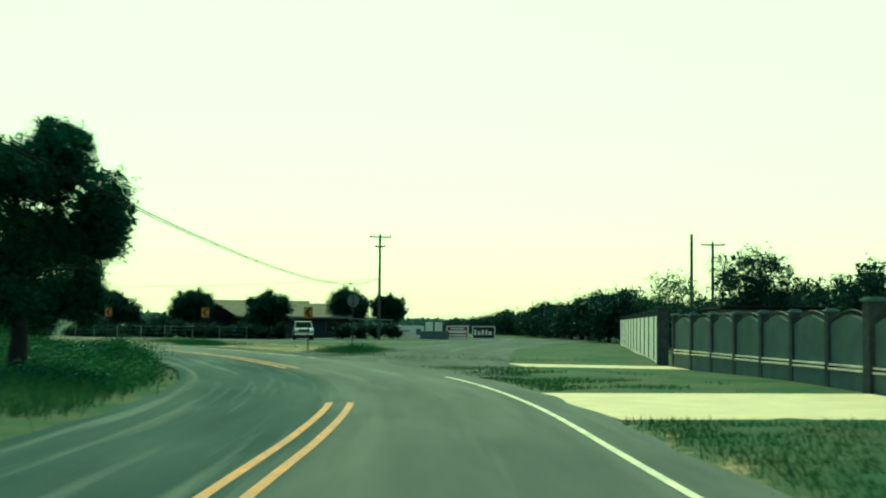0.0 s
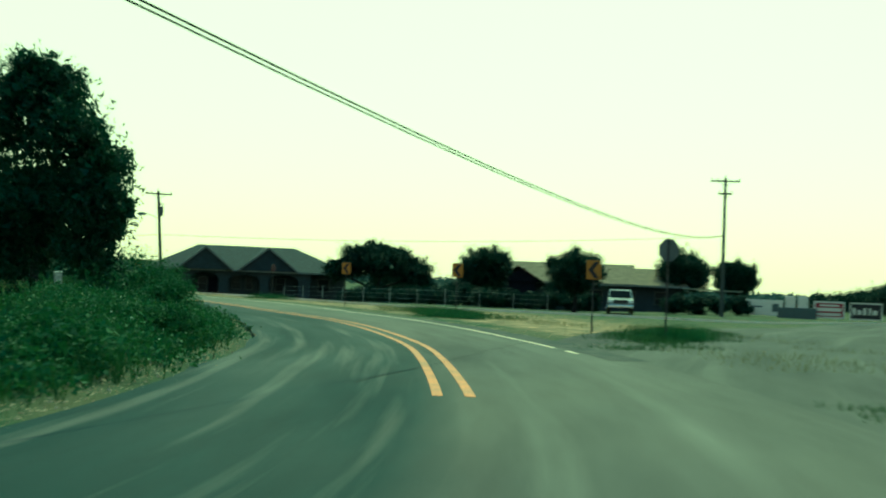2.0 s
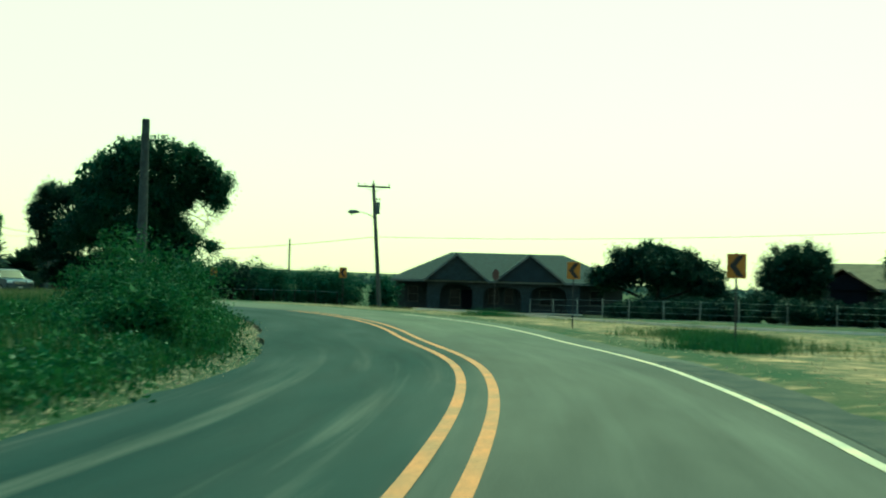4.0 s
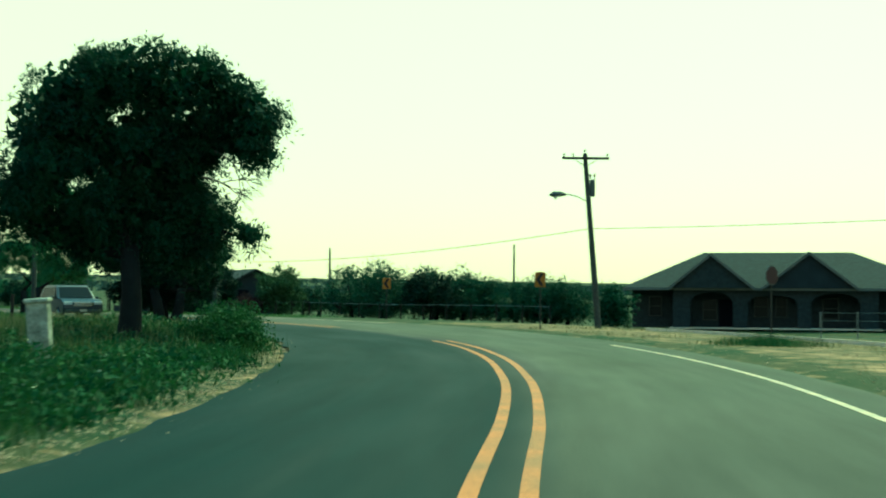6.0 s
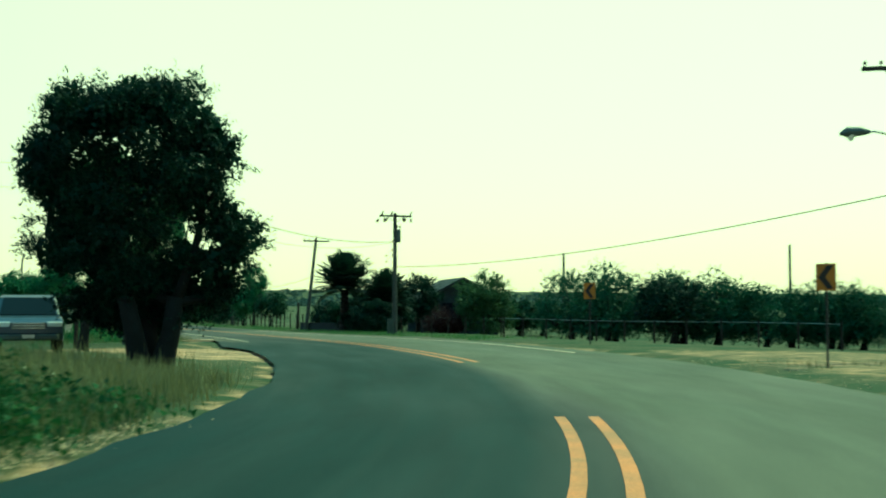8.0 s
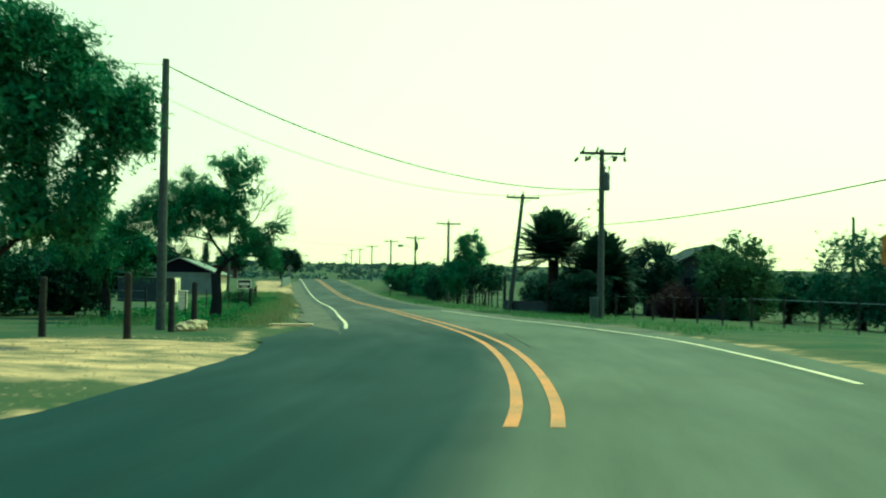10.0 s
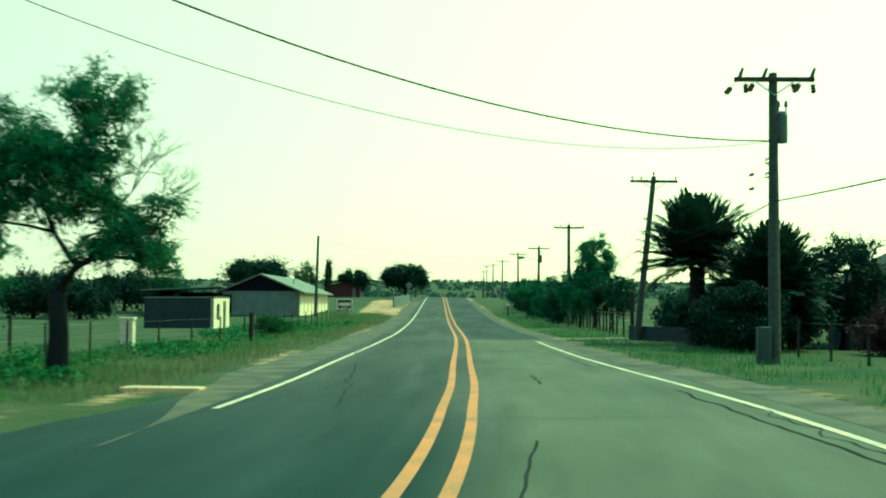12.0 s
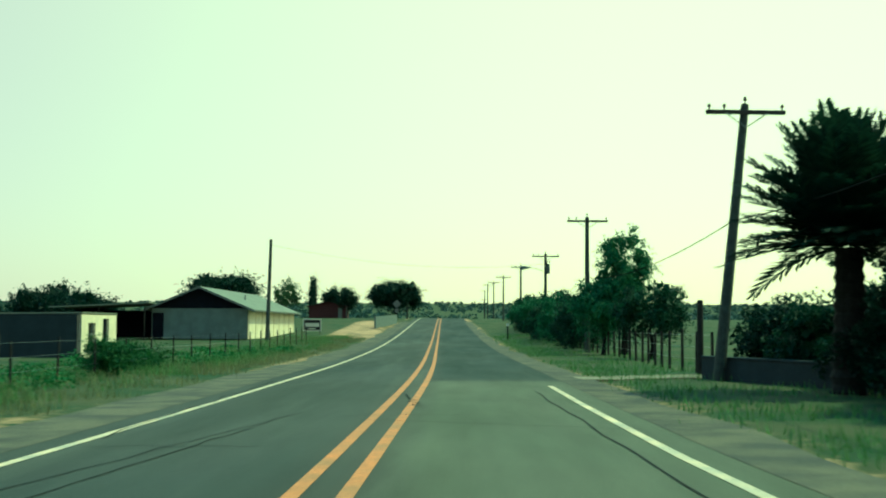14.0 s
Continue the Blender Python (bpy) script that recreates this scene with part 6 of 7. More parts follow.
def white_building():
    """The block building with a gable towards the traffic and a bright side wall along the road."""
    top = thing("block_building", pose(-9.05, 108.6, ground_at(-9, 109) + 0.05, 0, 0, -1.7), "long block building with a bright white side wall and tin roof", "building")
    w, ln, wall_h, rz = 7.4, 27.0, 2.35, 3.95
    # end and back walls are coloured grey instead of white, to look shaded
    bm = bmesh.new()
    box(bm, (-w / 2, 0.1, wall_h / 2), (w, 0.2, wall_h))
    box(bm, (-w / 2, ln - 0.1, wall_h / 2), (w, 0.2, wall_h))
    box(bm, (-w + 0.1, ln / 2, wall_h / 2), (0.2, ln - 0.4, wall_h))
    part("wall", bm, BLOCK_GREY_SHADE, top, "block wall coloured grey for its shaded sides")
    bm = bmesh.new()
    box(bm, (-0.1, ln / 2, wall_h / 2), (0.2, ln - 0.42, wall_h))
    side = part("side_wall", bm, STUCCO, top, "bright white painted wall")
    for k in range(9):
        bm = bmesh.new()
        box(bm, (0.03, 0.5 + k * 3.2, wall_h / 2), (0.07, 0.16, wall_h - 0.02), 0.01)
        part("pilaster", bm, STUCCO, side)
    bm = bmesh.new()
    prism(bm, [(-w - 0.05, wall_h), (0.05, wall_h), (-w / 2, rz)], -0.02, 0.22)
    part("gable_wall", bm, DARK_BOARD, top, "dark boarded gable")
    bm = bmesh.new()
    for s in (-1, 1):
        slab_roof(bm, [(-w / 2 + s * (w / 2 + 0.55), -0.5, wall_h - 0.2), (-w / 2, -0.5, rz), (-w / 2, ln + 0.5, rz), (-w / 2 + s * (w / 2 + 0.55), ln + 0.5, wall_h - 0.2)][::s], 0.09)
    roof = part("roof", bm, TIN, top)
    bm = bmesh.new()
    for s in (-1, 1):
        prism(bm, [(-w / 2, rz + 0.1), (-w / 2, rz - 0.06), (-w / 2 + s * (w / 2 + 0.57), wall_h - 0.27), (-w / 2 + s * (w / 2 + 0.57), wall_h - 0.1)], -0.56, -0.51)
    part("bargeboard", bm, TRIM_WHITE, roof)
    bm = bmesh.new()
    box(bm, (0.57, ln / 2, wall_h - 0.16), (0.05, ln + 1, 0.14))
    part("fascia", bm, TRIM_WHITE, roof)
    bm = bmesh.new()
    tube(bm, [(-1.6, 8, 2.6), (-1.6, 8, 3.6)], 0.07, 7)
    part("vent_pipe", bm, STEEL, roof)
    bm = bmesh.new()
    box(bm, (-6.9, -0.02, 1.0), (0.85, 0.08, 2.0), 0.01)
    part("door", bm, DARK_BOARD, top)
    bm = bmesh.new()
    slab_roof(bm, [(-15.0, -1.2, 2.35), (-7.3, -1.2, 2.7), (-7.3, 8, 2.7), (-15.0, 8, 2.35)], 0.09)
    shade = part("lean_to_roof", bm, TIN, top)
    for px, py in ((-14.8, -1.0), (-11.2, -1.0), (-7.7, -1.0), (-14.8, 7.8)):
        bm = bmesh.new()
        tube(bm, [(px, py, -0.3), (px, py, 2.4)], 0.06, 6)
        part("post", bm, FENCE_WOOD, shade)
    bm = bmesh.new()
    box(bm, (-11.2, 7.6, 1.1), (7.4, 0.12, 2.3))
    part("back_wall", bm, DARK_BOARD, top)


def small_shed():
    top = thing("flat_roofed_shed", pose(-10.4, 67.5, -0.22, 0, 0, -1), "small flat-roofed shed with a whitewashed front and a dark door", "shed")
    w, ln, h = 4.3, 5.6, 2.12
    # all walls but the front are coloured dark, as if in shade
    bm = bmesh.new()
    box(bm, (-w / 2, 0.1, h / 2), (w, 0.2, h))
    box(bm, (-w / 2, ln - 0.1, h / 2), (w, 0.2, h))
    box(bm, (-w + 0.1, ln / 2, h / 2), (0.2, ln - 0.4, h))
    part("wall", bm, SHADED_BLUE_GREY, top, "block wall with its shade put into a dark blue-grey")
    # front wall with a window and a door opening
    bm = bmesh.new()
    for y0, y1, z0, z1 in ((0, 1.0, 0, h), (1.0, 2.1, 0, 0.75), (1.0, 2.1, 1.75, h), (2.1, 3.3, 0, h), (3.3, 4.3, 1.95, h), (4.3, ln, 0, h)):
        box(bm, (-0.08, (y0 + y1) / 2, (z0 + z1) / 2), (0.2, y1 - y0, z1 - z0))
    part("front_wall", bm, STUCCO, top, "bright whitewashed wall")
    bm = bmesh.new()
    slab_roof(bm, [(-w - 0.03, -0.03, h), (0.05, -0.03, h + 0.04), (0.05, ln + 0.03, h + 0.04), (-w - 0.03, ln + 0.03, h)], 0.06)
    part("roof", bm, TIN, top)
    bm = bmesh.new()
    box(bm, (-0.1, 1.55, 1.25), (0.03, 1.1, 1.0))
    part("window", bm, GLASS_DARK, top)
    bm = bmesh.new()
    box(bm, (0.02, 1.55, 1.25), (0.05, 0.05, 1.0))
    box(bm, (0.02, 1.55, 1.25), (0.05, 1.1, 0.05))
    part("window_bars", bm, TRIM_WHITE, top)
    bm = bmesh.new()
    box(bm, (-0.12, 3.8, 0.97), (0.05, 0.98, 1.92), 0.006)
    part("door", bm, DARK_BOARD, top, "dark plank door")


def red_shed():
    top = thing("red_shed", pose(-12.4, 234, ground_at(-12, 234) - 0.1), "small dark red shed with a white trimmed gable", "shed")
    bm = bmesh.new()
    prism(bm, [(-3.4, 0), (3.4, 0), (3.4, 2.2), (0, 3.0), (-3.4, 2.2)], 0, 6)
    part("wall", bm, RED_PAINT, top)
    bm = bmesh.new()
    for s in (-1, 1):
        slab_roof(bm, [(s * 3.8, -0.4, 2.1), (0, -0.4, 3.0), (0, 6.4, 3.0), (s * 3.8, 6.4, 2.1)][::s], 0.1)
    part("roof", bm, RED_PAINT, top)
    bm = bmesh.new()
    box(bm, (2.2, -0.05, 1.0), (0.7, 0.08, 2.0), 0.01)
    box(bm, (3.35, -0.06, 1.2), (0.15, 0.1, 2.4))
    part("trim", bm, TRIM_WHITE, top)


def gable_cottage():
    """The little house half hidden behind garden trees."""
    top = thing("gabled_cottage", pose(23.8, 42.0, ground_at(23.5, 42) - 0.1, 0, 0, -10) @ Matrix.Diagonal((1.25, 1.25, 1.3, 1)), "small gabled cottage half hidden by trees", "house")
    bm = bmesh.new()
    prism(bm, [(-2.4, 0), (2.4, 0), (2.4, 2.2), (0, 3.4), (-2.4, 2.2)], 0, 7)
    part("wall", bm, SHADED_BLUE_GREY, top)
    bm = bmesh.new()
    for s in (-1, 1):
        slab_roof(bm, [(s * 3.0, -0.5, 2.0), (0, -0.5, 3.5), (0, 7.4, 3.5), (s * 3.0, 7.4, 2.0)][::s], 0.1)
    part("roof", bm, SHINGLE, top)
    window(top, 0.9, 1.3, 0.8, 1.0, 0.0)
    bm = bmesh.new()
    box(bm, (-0.9, -0.03, 1.0), (0.85, 0.06, 2.0), 0.01)
    part("door", bm, DARK_BOARD, top)


brick_house()
long_house()
white_building()
small_shed()
red_shed()
gable_cottage()


# ---------------- garden wall by the start ----------------
def wall_frame(a, b):
    """A pose at a with x running towards b, and the distance."""
    dx, dy = b[0] - a[0], b[1] - a[1]
    return pose(a[0], a[1], 0, 0, 0, math.degrees(math.atan2(dy, dx))), math.hypot(dx, dy)


def garden_wall():
    m, length = wall_frame((-82.0, -111.6), (-40.8, -99.7))
    top = thing("garden_wall", m, "grey garden wall of arched panels between dark pillars with iron scrolls", "wall", kind="structure")
    n = 14
    step = length / n
    for k in range(n + 1):
        x = k * step
        bm = bmesh.new()
        tall = 2.5 if k == 7 else 2.24
        wide = 0.46 if k == 7 else 0.3
        box(bm, (x, 0, tall / 2 - 0.1), (wide, wide, tall + 0.1), 0.02)
        pil = part("pillar", bm, WALL_STONE, top)
        bm = bmesh.new()
        box(bm, (x, 0, tall - 0.02), (wide + 0.1, wide + 0.1, 0.08), 0.02)
        box(bm, (x, 0, tall + 0.045), (wide - 0.04, wide - 0.04, 0.05), 0.015)
        part("cap", bm, WALL_RENDER, pil)
        if k == n:
            break
        x0, x1 = x + wide / 2, x + step - (0.23 if k == 6 else 0.15)
        bm = bmesh.new()
        box(bm, ((x0 + x1) / 2, 0, 0.2), (x1 - x0, 0.22, 0.75))
        part("plinth", bm, WALL_RENDER, top)
        bm = bmesh.new()
        for zz in (0.58, 0.70):
            box(bm, ((x0 + x1) / 2, 0, zz), (x1 - x0, 0.32 if zz < 0.6 else 0.28, 0.06), 0.01)
        part("ledge", bm, CURB, top)
        bm = bmesh.new()
        arch = [(x0 + (x1 - x0) * u / 12, 1.84 + 0.24 * math.sin(math.pi * u / 12)) for u in range(13)]
        prism(bm, [(x0, 0.70)] + [(x1, 0.70)] + arch[::-1], -0.07, 0.07)
        part("panel", bm, WALL_RENDER, top)
        bm = bmesh.new()
        for dz in (0.03, 0.17):
            tube(bm, [(p[0], 0, p[1] + dz) for p in arch], 0.018, 5)
        for u in range(1, 12):
            cx, cz = arch[u][0], arch[u][1] + 0.1
            tube(bm, [(cx + 0.06 * math.cos(a * 0.9), 0, cz + 0.06 * math.sin(a * 0.9)) for a in range(8)], 0.01, 4)
        part("iron_scroll", bm, IRON, top)


def white_wall():
    m, length = wall_frame((-38.3, -99.0), (16.0, -92.6))
    top = thing("white_wall", m, "white boundary wall with dark pillars running along the side road", "wall", kind="structure")
    n = 12
    step = length / n
    for k in range(n + 1):
        bm = bmesh.new()
        box(bm, (k * step, 0, 1.25), (0.62 if k == 0 else 0.42, 0.5 if k == 0 else 0.27, 2.6 if k == 0 else 2.35), 0.02)
        pil = part("pillar", bm, WALL_STONE, top)
        bm = bmesh.new()
        box(bm, (k * step, 0, 2.6 if k == 0 else 2.46), (0.72, 0.6, 0.08) if k == 0 else (0.5, 0.35, 0.07), 0.02)
        part("cap", bm, WALL_STONE, pil)
        if k < n:
            bm = bmesh.new()
            box(bm, ((k + 0.5) * step, 0, 1.05), (step - 0.42, 0.2, 2.3))
            part("panel", bm, WALL_WHITE, top)


def gate_lodge():
    top = thing("flat_roofed_lodge", pose(-33.0, -103.6, 0, 0, 0, 8), "low flat-roofed grey outbuilding behind the wall", "building")
    bm = bmesh.new()
    box(bm, (0, 0, 1.25), (7.0, 4.5, 2.6))
    part("wall", bm, BLOCK_GREY_SHADE, top)
    bm = bmesh.new()
    box(bm, (0, 0, 2.62), (7.6, 5.1, 0.14), 0.02)
    part("roof", bm, DARK_BOARD, top)


def slab(name, corners, label, mat=CONCRETE, lift=0.03):
    bm = bmesh.new()
    slab_roof(bm, [(x, y, ground_at(x, y) + lift - 0.16) for x, y in corners], 0.16)
    bmesh.ops.bevel(bm, geom=bm.edges[:], offset=0.012, segments=1, affect="EDGES", profile=0.5)
    return tagged(part(name, bm, mat), label, "drive", kind="structure")


garden_wall()
white_wall()
gate_lodge()
slab("driveway", [(-72.65, -100.0), (-69.4, -107.7), (-61.9, -105.5), (-65.05, -97.2)], "pale bare concrete driveway apron before the garden wall", lift=-0.012)
slab("driveway", [(-47.6, -94.2), (-43.3, -100.9), (-40.0, -100.0), (-44.2, -92.9)], "narrow pale concrete drive to the gate", lift=-0.012)
slab("concrete_strip", [(-3.3, 14.3), (-1.75, 13.9), (-1.7, 14.35), (-3.2, 14.85)], "small broken concrete strip in the grass", lift=0.05)
slab("gritty_pad", [(8.6, 47.2), (12.6, 49.5), (12.4, 51.5), (8.5, 49.4)], "pale gritty turning place at the drive", GRIT, 0.012)


def kerb():
    pts = catmull([(14, -18, 0, 0), (12.4, -25, 0, 0), (9.4, -33, 0, 0), (6.0, -44, 0, 0), (4.3, -56, 0, 0), (4.8, -66, 0, 0), (8, -74, 0, 0), (22, -78, 0, 0), (40, -78.5, 0, 0), (50, -78.5, 0, 0)], 1.5)
    bm = bmesh.new()
    rows = []
    for k, p in enumerate(pts):
        q = pts[min(k + 1, len(pts) - 1)] - pts[max(k - 1, 0)]
        t = Vector((q[0], q[1])).normalized()
        z = ground_at(p[0], p[1])
        rows.append([bm.verts.new((p[0] + t.y * o, p[1] - t.x * o, z + h)) for o, h in ((-0.15, -0.1), (-0.13, 0.10), (0.13, 0.11), (0.16, -0.1))])
    for a, b in zip(rows, rows[1:]):
        for c in range(3):
            bm.faces.new((a[c], a[c + 1], b[c + 1], b[c]))
    return tagged(part("kerb", bm, CURB), "low pale concrete kerb outside the bend", "kerb", kind="structure")


kerb()


def tar_seal(name, pts, width):
    bm = bmesh.new()
    rows = []
    for k, p in enumerate(pts):
        q = Vector(pts[min(k + 1, len(pts) - 1)]) - Vector(pts[max(k - 1, 0)])
        t = q.normalized()
        w = 0.55 * width * (0.7 + 0.6 * abs(noise.noise((k * 0.7, p[0], 0))))
        rows.append([bm.verts.new((p[0] + s * t.y * w, p[1] - s * t.x * w, ground_at(p[0], p[1]) + 0.007)) for s in (-1, 1)])
    for a, b in zip(rows, rows[1:]):
        bm.faces.new((a[0], a[1], b[1], b[0]))
    return tagged(part(name, bm, TAR), "black tar sealing a crack in the asphalt", "road mark", kind="structure")


def wander(a, b, amp, seed, n=24):
    a, b = Vector(a), Vector(b)
    side = Vector((-(b - a).y, (b - a).x)).normalized()
    return [tuple(a.lerp(b, k / n) + side * amp * noise.noise((k * 0.35, seed, 0))) for k in range(n + 1)]


for n_, (a, b, amp, w) in enumerate((((6.7, 41), (6.45, 21), 0.08, 0.026), ((6.7, 13), (6.5, 2), 0.15, 0.05), ((7.1, 10), (6.7, 3), 0.3, 0.03), ((3.5, 5.2), (2.4, -3.2), 0.06, 0.038),
                                    ((4.65, 18), (4.55, 15), 0.1, 0.04), ((-52.4, -84.4), (-34.2, -79.2), 0.12, 0.022), ((0.6, 24), (1.0, 10), 0.15, 0.035), ((3.9, 40), (4.2, 36), 0.2, 0.05), ((0.5, 46), (0.2, 30), 0.15, 0.03), ((2.2, 20), (5.2, 20.6), 0.2, 0.02), ((3.4, 33), (7.2, 31), 0.3, 0.03), ((0.55, 24.5), (2.3, 34.5), 0.12, 0.022), ((0.9, 23.5), (1.9, 31.5), 0.12, 0.026))):
    tar_seal("tar_seal", wander(a, b, amp, n_), w)
crack_rng = random.Random(11)
for n_ in range(16):
    cy = 8 + n_ * 4.3 + crack_rng.uniform(-1, 1)
    cx = crack_rng.uniform(0.2, 4.6)
    tar_seal("tar_seal", wander((cx, cy), (cx + crack_rng.uniform(1.2, 3.0), cy + crack_rng.uniform(-0.5, 0.5)), 0.25, 40 + n_, 14), crack_rng.uniform(0.018, 0.034))


# ---------------- fences ----------------
def wire_fence(pts, height, spacing, label, r=0.05, rails=3, mat=FENCE_WOOD, rail_mat=STEEL, rail_r=0.006, z=None):
    """Posts along a line, joined by strands."""
    x0, y0 = pts[0]
    top = thing("wire_fence", pose(x0, y0, 0), label, "fence")
    places = []
    for (ax, ay), (bx, by) in zip(pts, pts[1:]):
        n = max(1, round(math.hypot(bx - ax, by - ay) / spacing))
        places += [(ax + (bx - ax) * k / n, ay + (by - ay) * k / n) for k in range(n)]
    places.append(pts[-1])
    heads = []
    for k, (px, py) in enumerate(places):
        g = ground_at(px, py) if z is None else z
        tilt = 0.06 * noise.noise((px, py, 0.5))
        h = height * (1 + 0.12 * noise.noise((px, py, 2.5)))
        bm = bmesh.new()
        tube(bm, [(px - x0, py - y0, g - 0.2), (px - x0 + tilt * 0.5, py - y0, g + h * 0.5), (px - x0 + tilt, py - y0 + tilt, g + h)], [r, r * 0.95, r * 0.85], 7)
        part("post", bm, mat, top)
        heads.append(Vector((px - x0, py - y0, g)))
    for s in range(rails):
        bm = bmesh.new()
        f = height * (0.92 - 0.3 * s)
        tube(bm, [tuple(p + Vector((0.04, 0, f))) for p in heads], rail_r, 4)
        part("strand", bm, rail_mat, top)
    return top


wire_fence([(-7.6, 20), (-6.3, 32), (-4.9, 42), (-4.6, 62), (-4.3, 84), (-4.2, 105)], 1.1, 3.4, "wire fence on thin dark posts along the verge", 0.032, rail_r=0.0025)
wire_fence([(-8.5, 24), (-14, 27), (-30, 32), (-44, 36)], 1.2, 3.2, "wire fence crossing the field on dark posts")
wire_fence([(13.9, 12), (13.8, 20), (13.6, 28)], 1.1, 2.3, "wire fence on short dark posts before the garden", 0.045, 1, rail_r=0.0025)
wire_fence([(13.2, 52), (13.1, 58), (13.6, 66), (14.0, 76), (14.4, 96), (15.2, 130)], 1.3, 2.2, "wire fence on thin dark posts under the trees", 0.055)
wire_fence([(16.0, 17), (17.5, 8), (18.5, -2), (19.5, -9)], 1.15, 2.6, "wire fence with one pale rail in front of the grove", 0.045, 1, FENCE_WOOD, STEEL, 0.011)
wire_fence([(17.5, -31), (16.2, -40), (15.6, -48), (19.5, -55)], 1.2, 2.5, "chain-link fence on steel posts beside the hedge", 0.035, 5, STEEL)


def thick_post(x, y, h, label, r=0.1):
    bm = bmesh.new()
    tube(bm, [(0, 0, -0.3), (0, 0, h * 0.5), (0.01, 0.01, h - 0.04), (0.01, 0.01, h)], [r * 1.05, r, r * 0.95, r * 0.7], 10)
    ob = part("gate_post", bm, FENCE_WOOD)
    ob.matrix_world = pose(x, y, ground_at(x, y))
    return tagged(ob, label, "post", "gate posts")


for px, py, ph in ((-7.0, 2.9, 1.7), (-6.25, 8.0, 1.6), (-5.7, 10.4, 1.5), (-9.4, 4.4, 1.6), (13.05, 53.0, 2.3), (-4.2, 38.9, 1.25)):
    thick_post(px, py, ph, "thick dark wooden post at the drive")


def white_marker():
    top = thing("utility_marker", pose(-22.3, -46.2, ground_at(-22.3, -46.2), 2, -4, -30), "white painted utility pedestal standing in the weeds", "pedestal")
    bm = bmesh.new()
    box(bm, (0, 0, 0.5), (0.36, 0.3, 1.1), 0.02)
    part("cabinet", bm, PEDESTAL, top)
    bm = bmesh.new()
    box(bm, (0, 0, 1.07), (0.42, 0.36, 0.08), 0.02)
    part("cap", bm, PEDESTAL, top)


white_marker()


def block_pillar():
    top = thing("block_pillar", pose(-7.5, 32.8, ground_at(-7.5, 32.8)), "pale concrete block pillar beside the field fence", "pillar")
    for k in range(5):
        bm = bmesh.new()
        box(bm, (0.01 * (k % 2), 0, 0.08 + 0.21 * k), (0.42, 0.42, 0.2), 0.012)
        part("block", bm, CURB, top)
    bm = bmesh.new()
    box(bm, (0, 0, 1.07), (0.5, 0.5, 0.08), 0.012)
    part("cap", bm, CURB, top)


block_pillar()


def meter_box():
    top = thing("meter_cabinet", pose(11.2, 23.3, ground_at(11.2, 23.3)), "grey meter cabinet beside the pole", "cabinet")
    bm = bmesh.new()
    box(bm, (0, 0, 0.45), (0.34, 0.26, 1.0), 0.02)
    part("body", bm, CABINET, top)
    bm = bmesh.new()
    box(bm, (0, -0.135, 0.5), (0.27, 0.02, 0.75), 0.005)
    part("door", bm, CABINET, top)


meter_box()


def low_wall():
    m, length = wall_frame((12.3, 49.2), (14.6, 41.5))
    top = thing("low_wall", m, "low dark blue-grey block wall at the foot of the palm", "wall", kind="structure")
    bm = bmesh.new()
    box(bm, (length / 2, 0, 0.25), (length, 0.2, 0.7))
    part("blocks", bm, SHADED_BLUE_GREY, top)
    bm = bmesh.new()
    box(bm, (length / 2, 0, 0.63), (length + 0.06, 0.26, 0.06), 0.01)
    part("coping", bm, SHADED_BLUE_GREY, top)


low_wall()


def lane_wall():
    z = ground_at(-1.6, 165)
    m, length = wall_frame((-0.8, 150), (1.0, 178))
    top = thing("lane_wall", m @ pose(0, 0, ground_at(-2, 160)), "low pale grey wall along the sandy lane", "wall", kind="structure")
    for k in range(9):
        bm = bmesh.new()
        box(bm, ((k + 0.5) * length / 9, 0, 0.5 + 0.05 * k), (length / 9 - 0.05, 0.18, 1.3))
        part("panel", bm, BLOCK_GREY_SHADE, top)


lane_wall()


# ---------------- loose things ----------------
def boulder(x, y, r, seed, label="pale limestone boulder beside the drive"):
    bm = bmesh.new()
    bmesh.ops.create_icosphere(bm, subdivisions=3, radius=r)
    for v in bm.verts:
        f = 1 + 0.35 * noise.noise(v.co * (1.6 / r) + Vector((seed, 0, 0))) + 0.08 * noise.noise(v.co * (6 / r))
        v.co = Vector((v.co.x * f * 1.15, v.co.y * f, v.co.z * f * 0.75))
    ob = part("boulder", bm, ROCK, smooth=False)
    ob.matrix_world = pose(x, y, ground_at(x, y) + r * 0.35, 0, 0, seed * 40)
    return tagged(ob, label, "rock", "boulders")


for n_, (bx, by, br) in enumerate(((-6.0, 8.5, 0.2), (-5.7, 8.95, 0.3), (-5.5, 9.6, 0.27))):
    boulder(bx, by, br, n_ + 1)


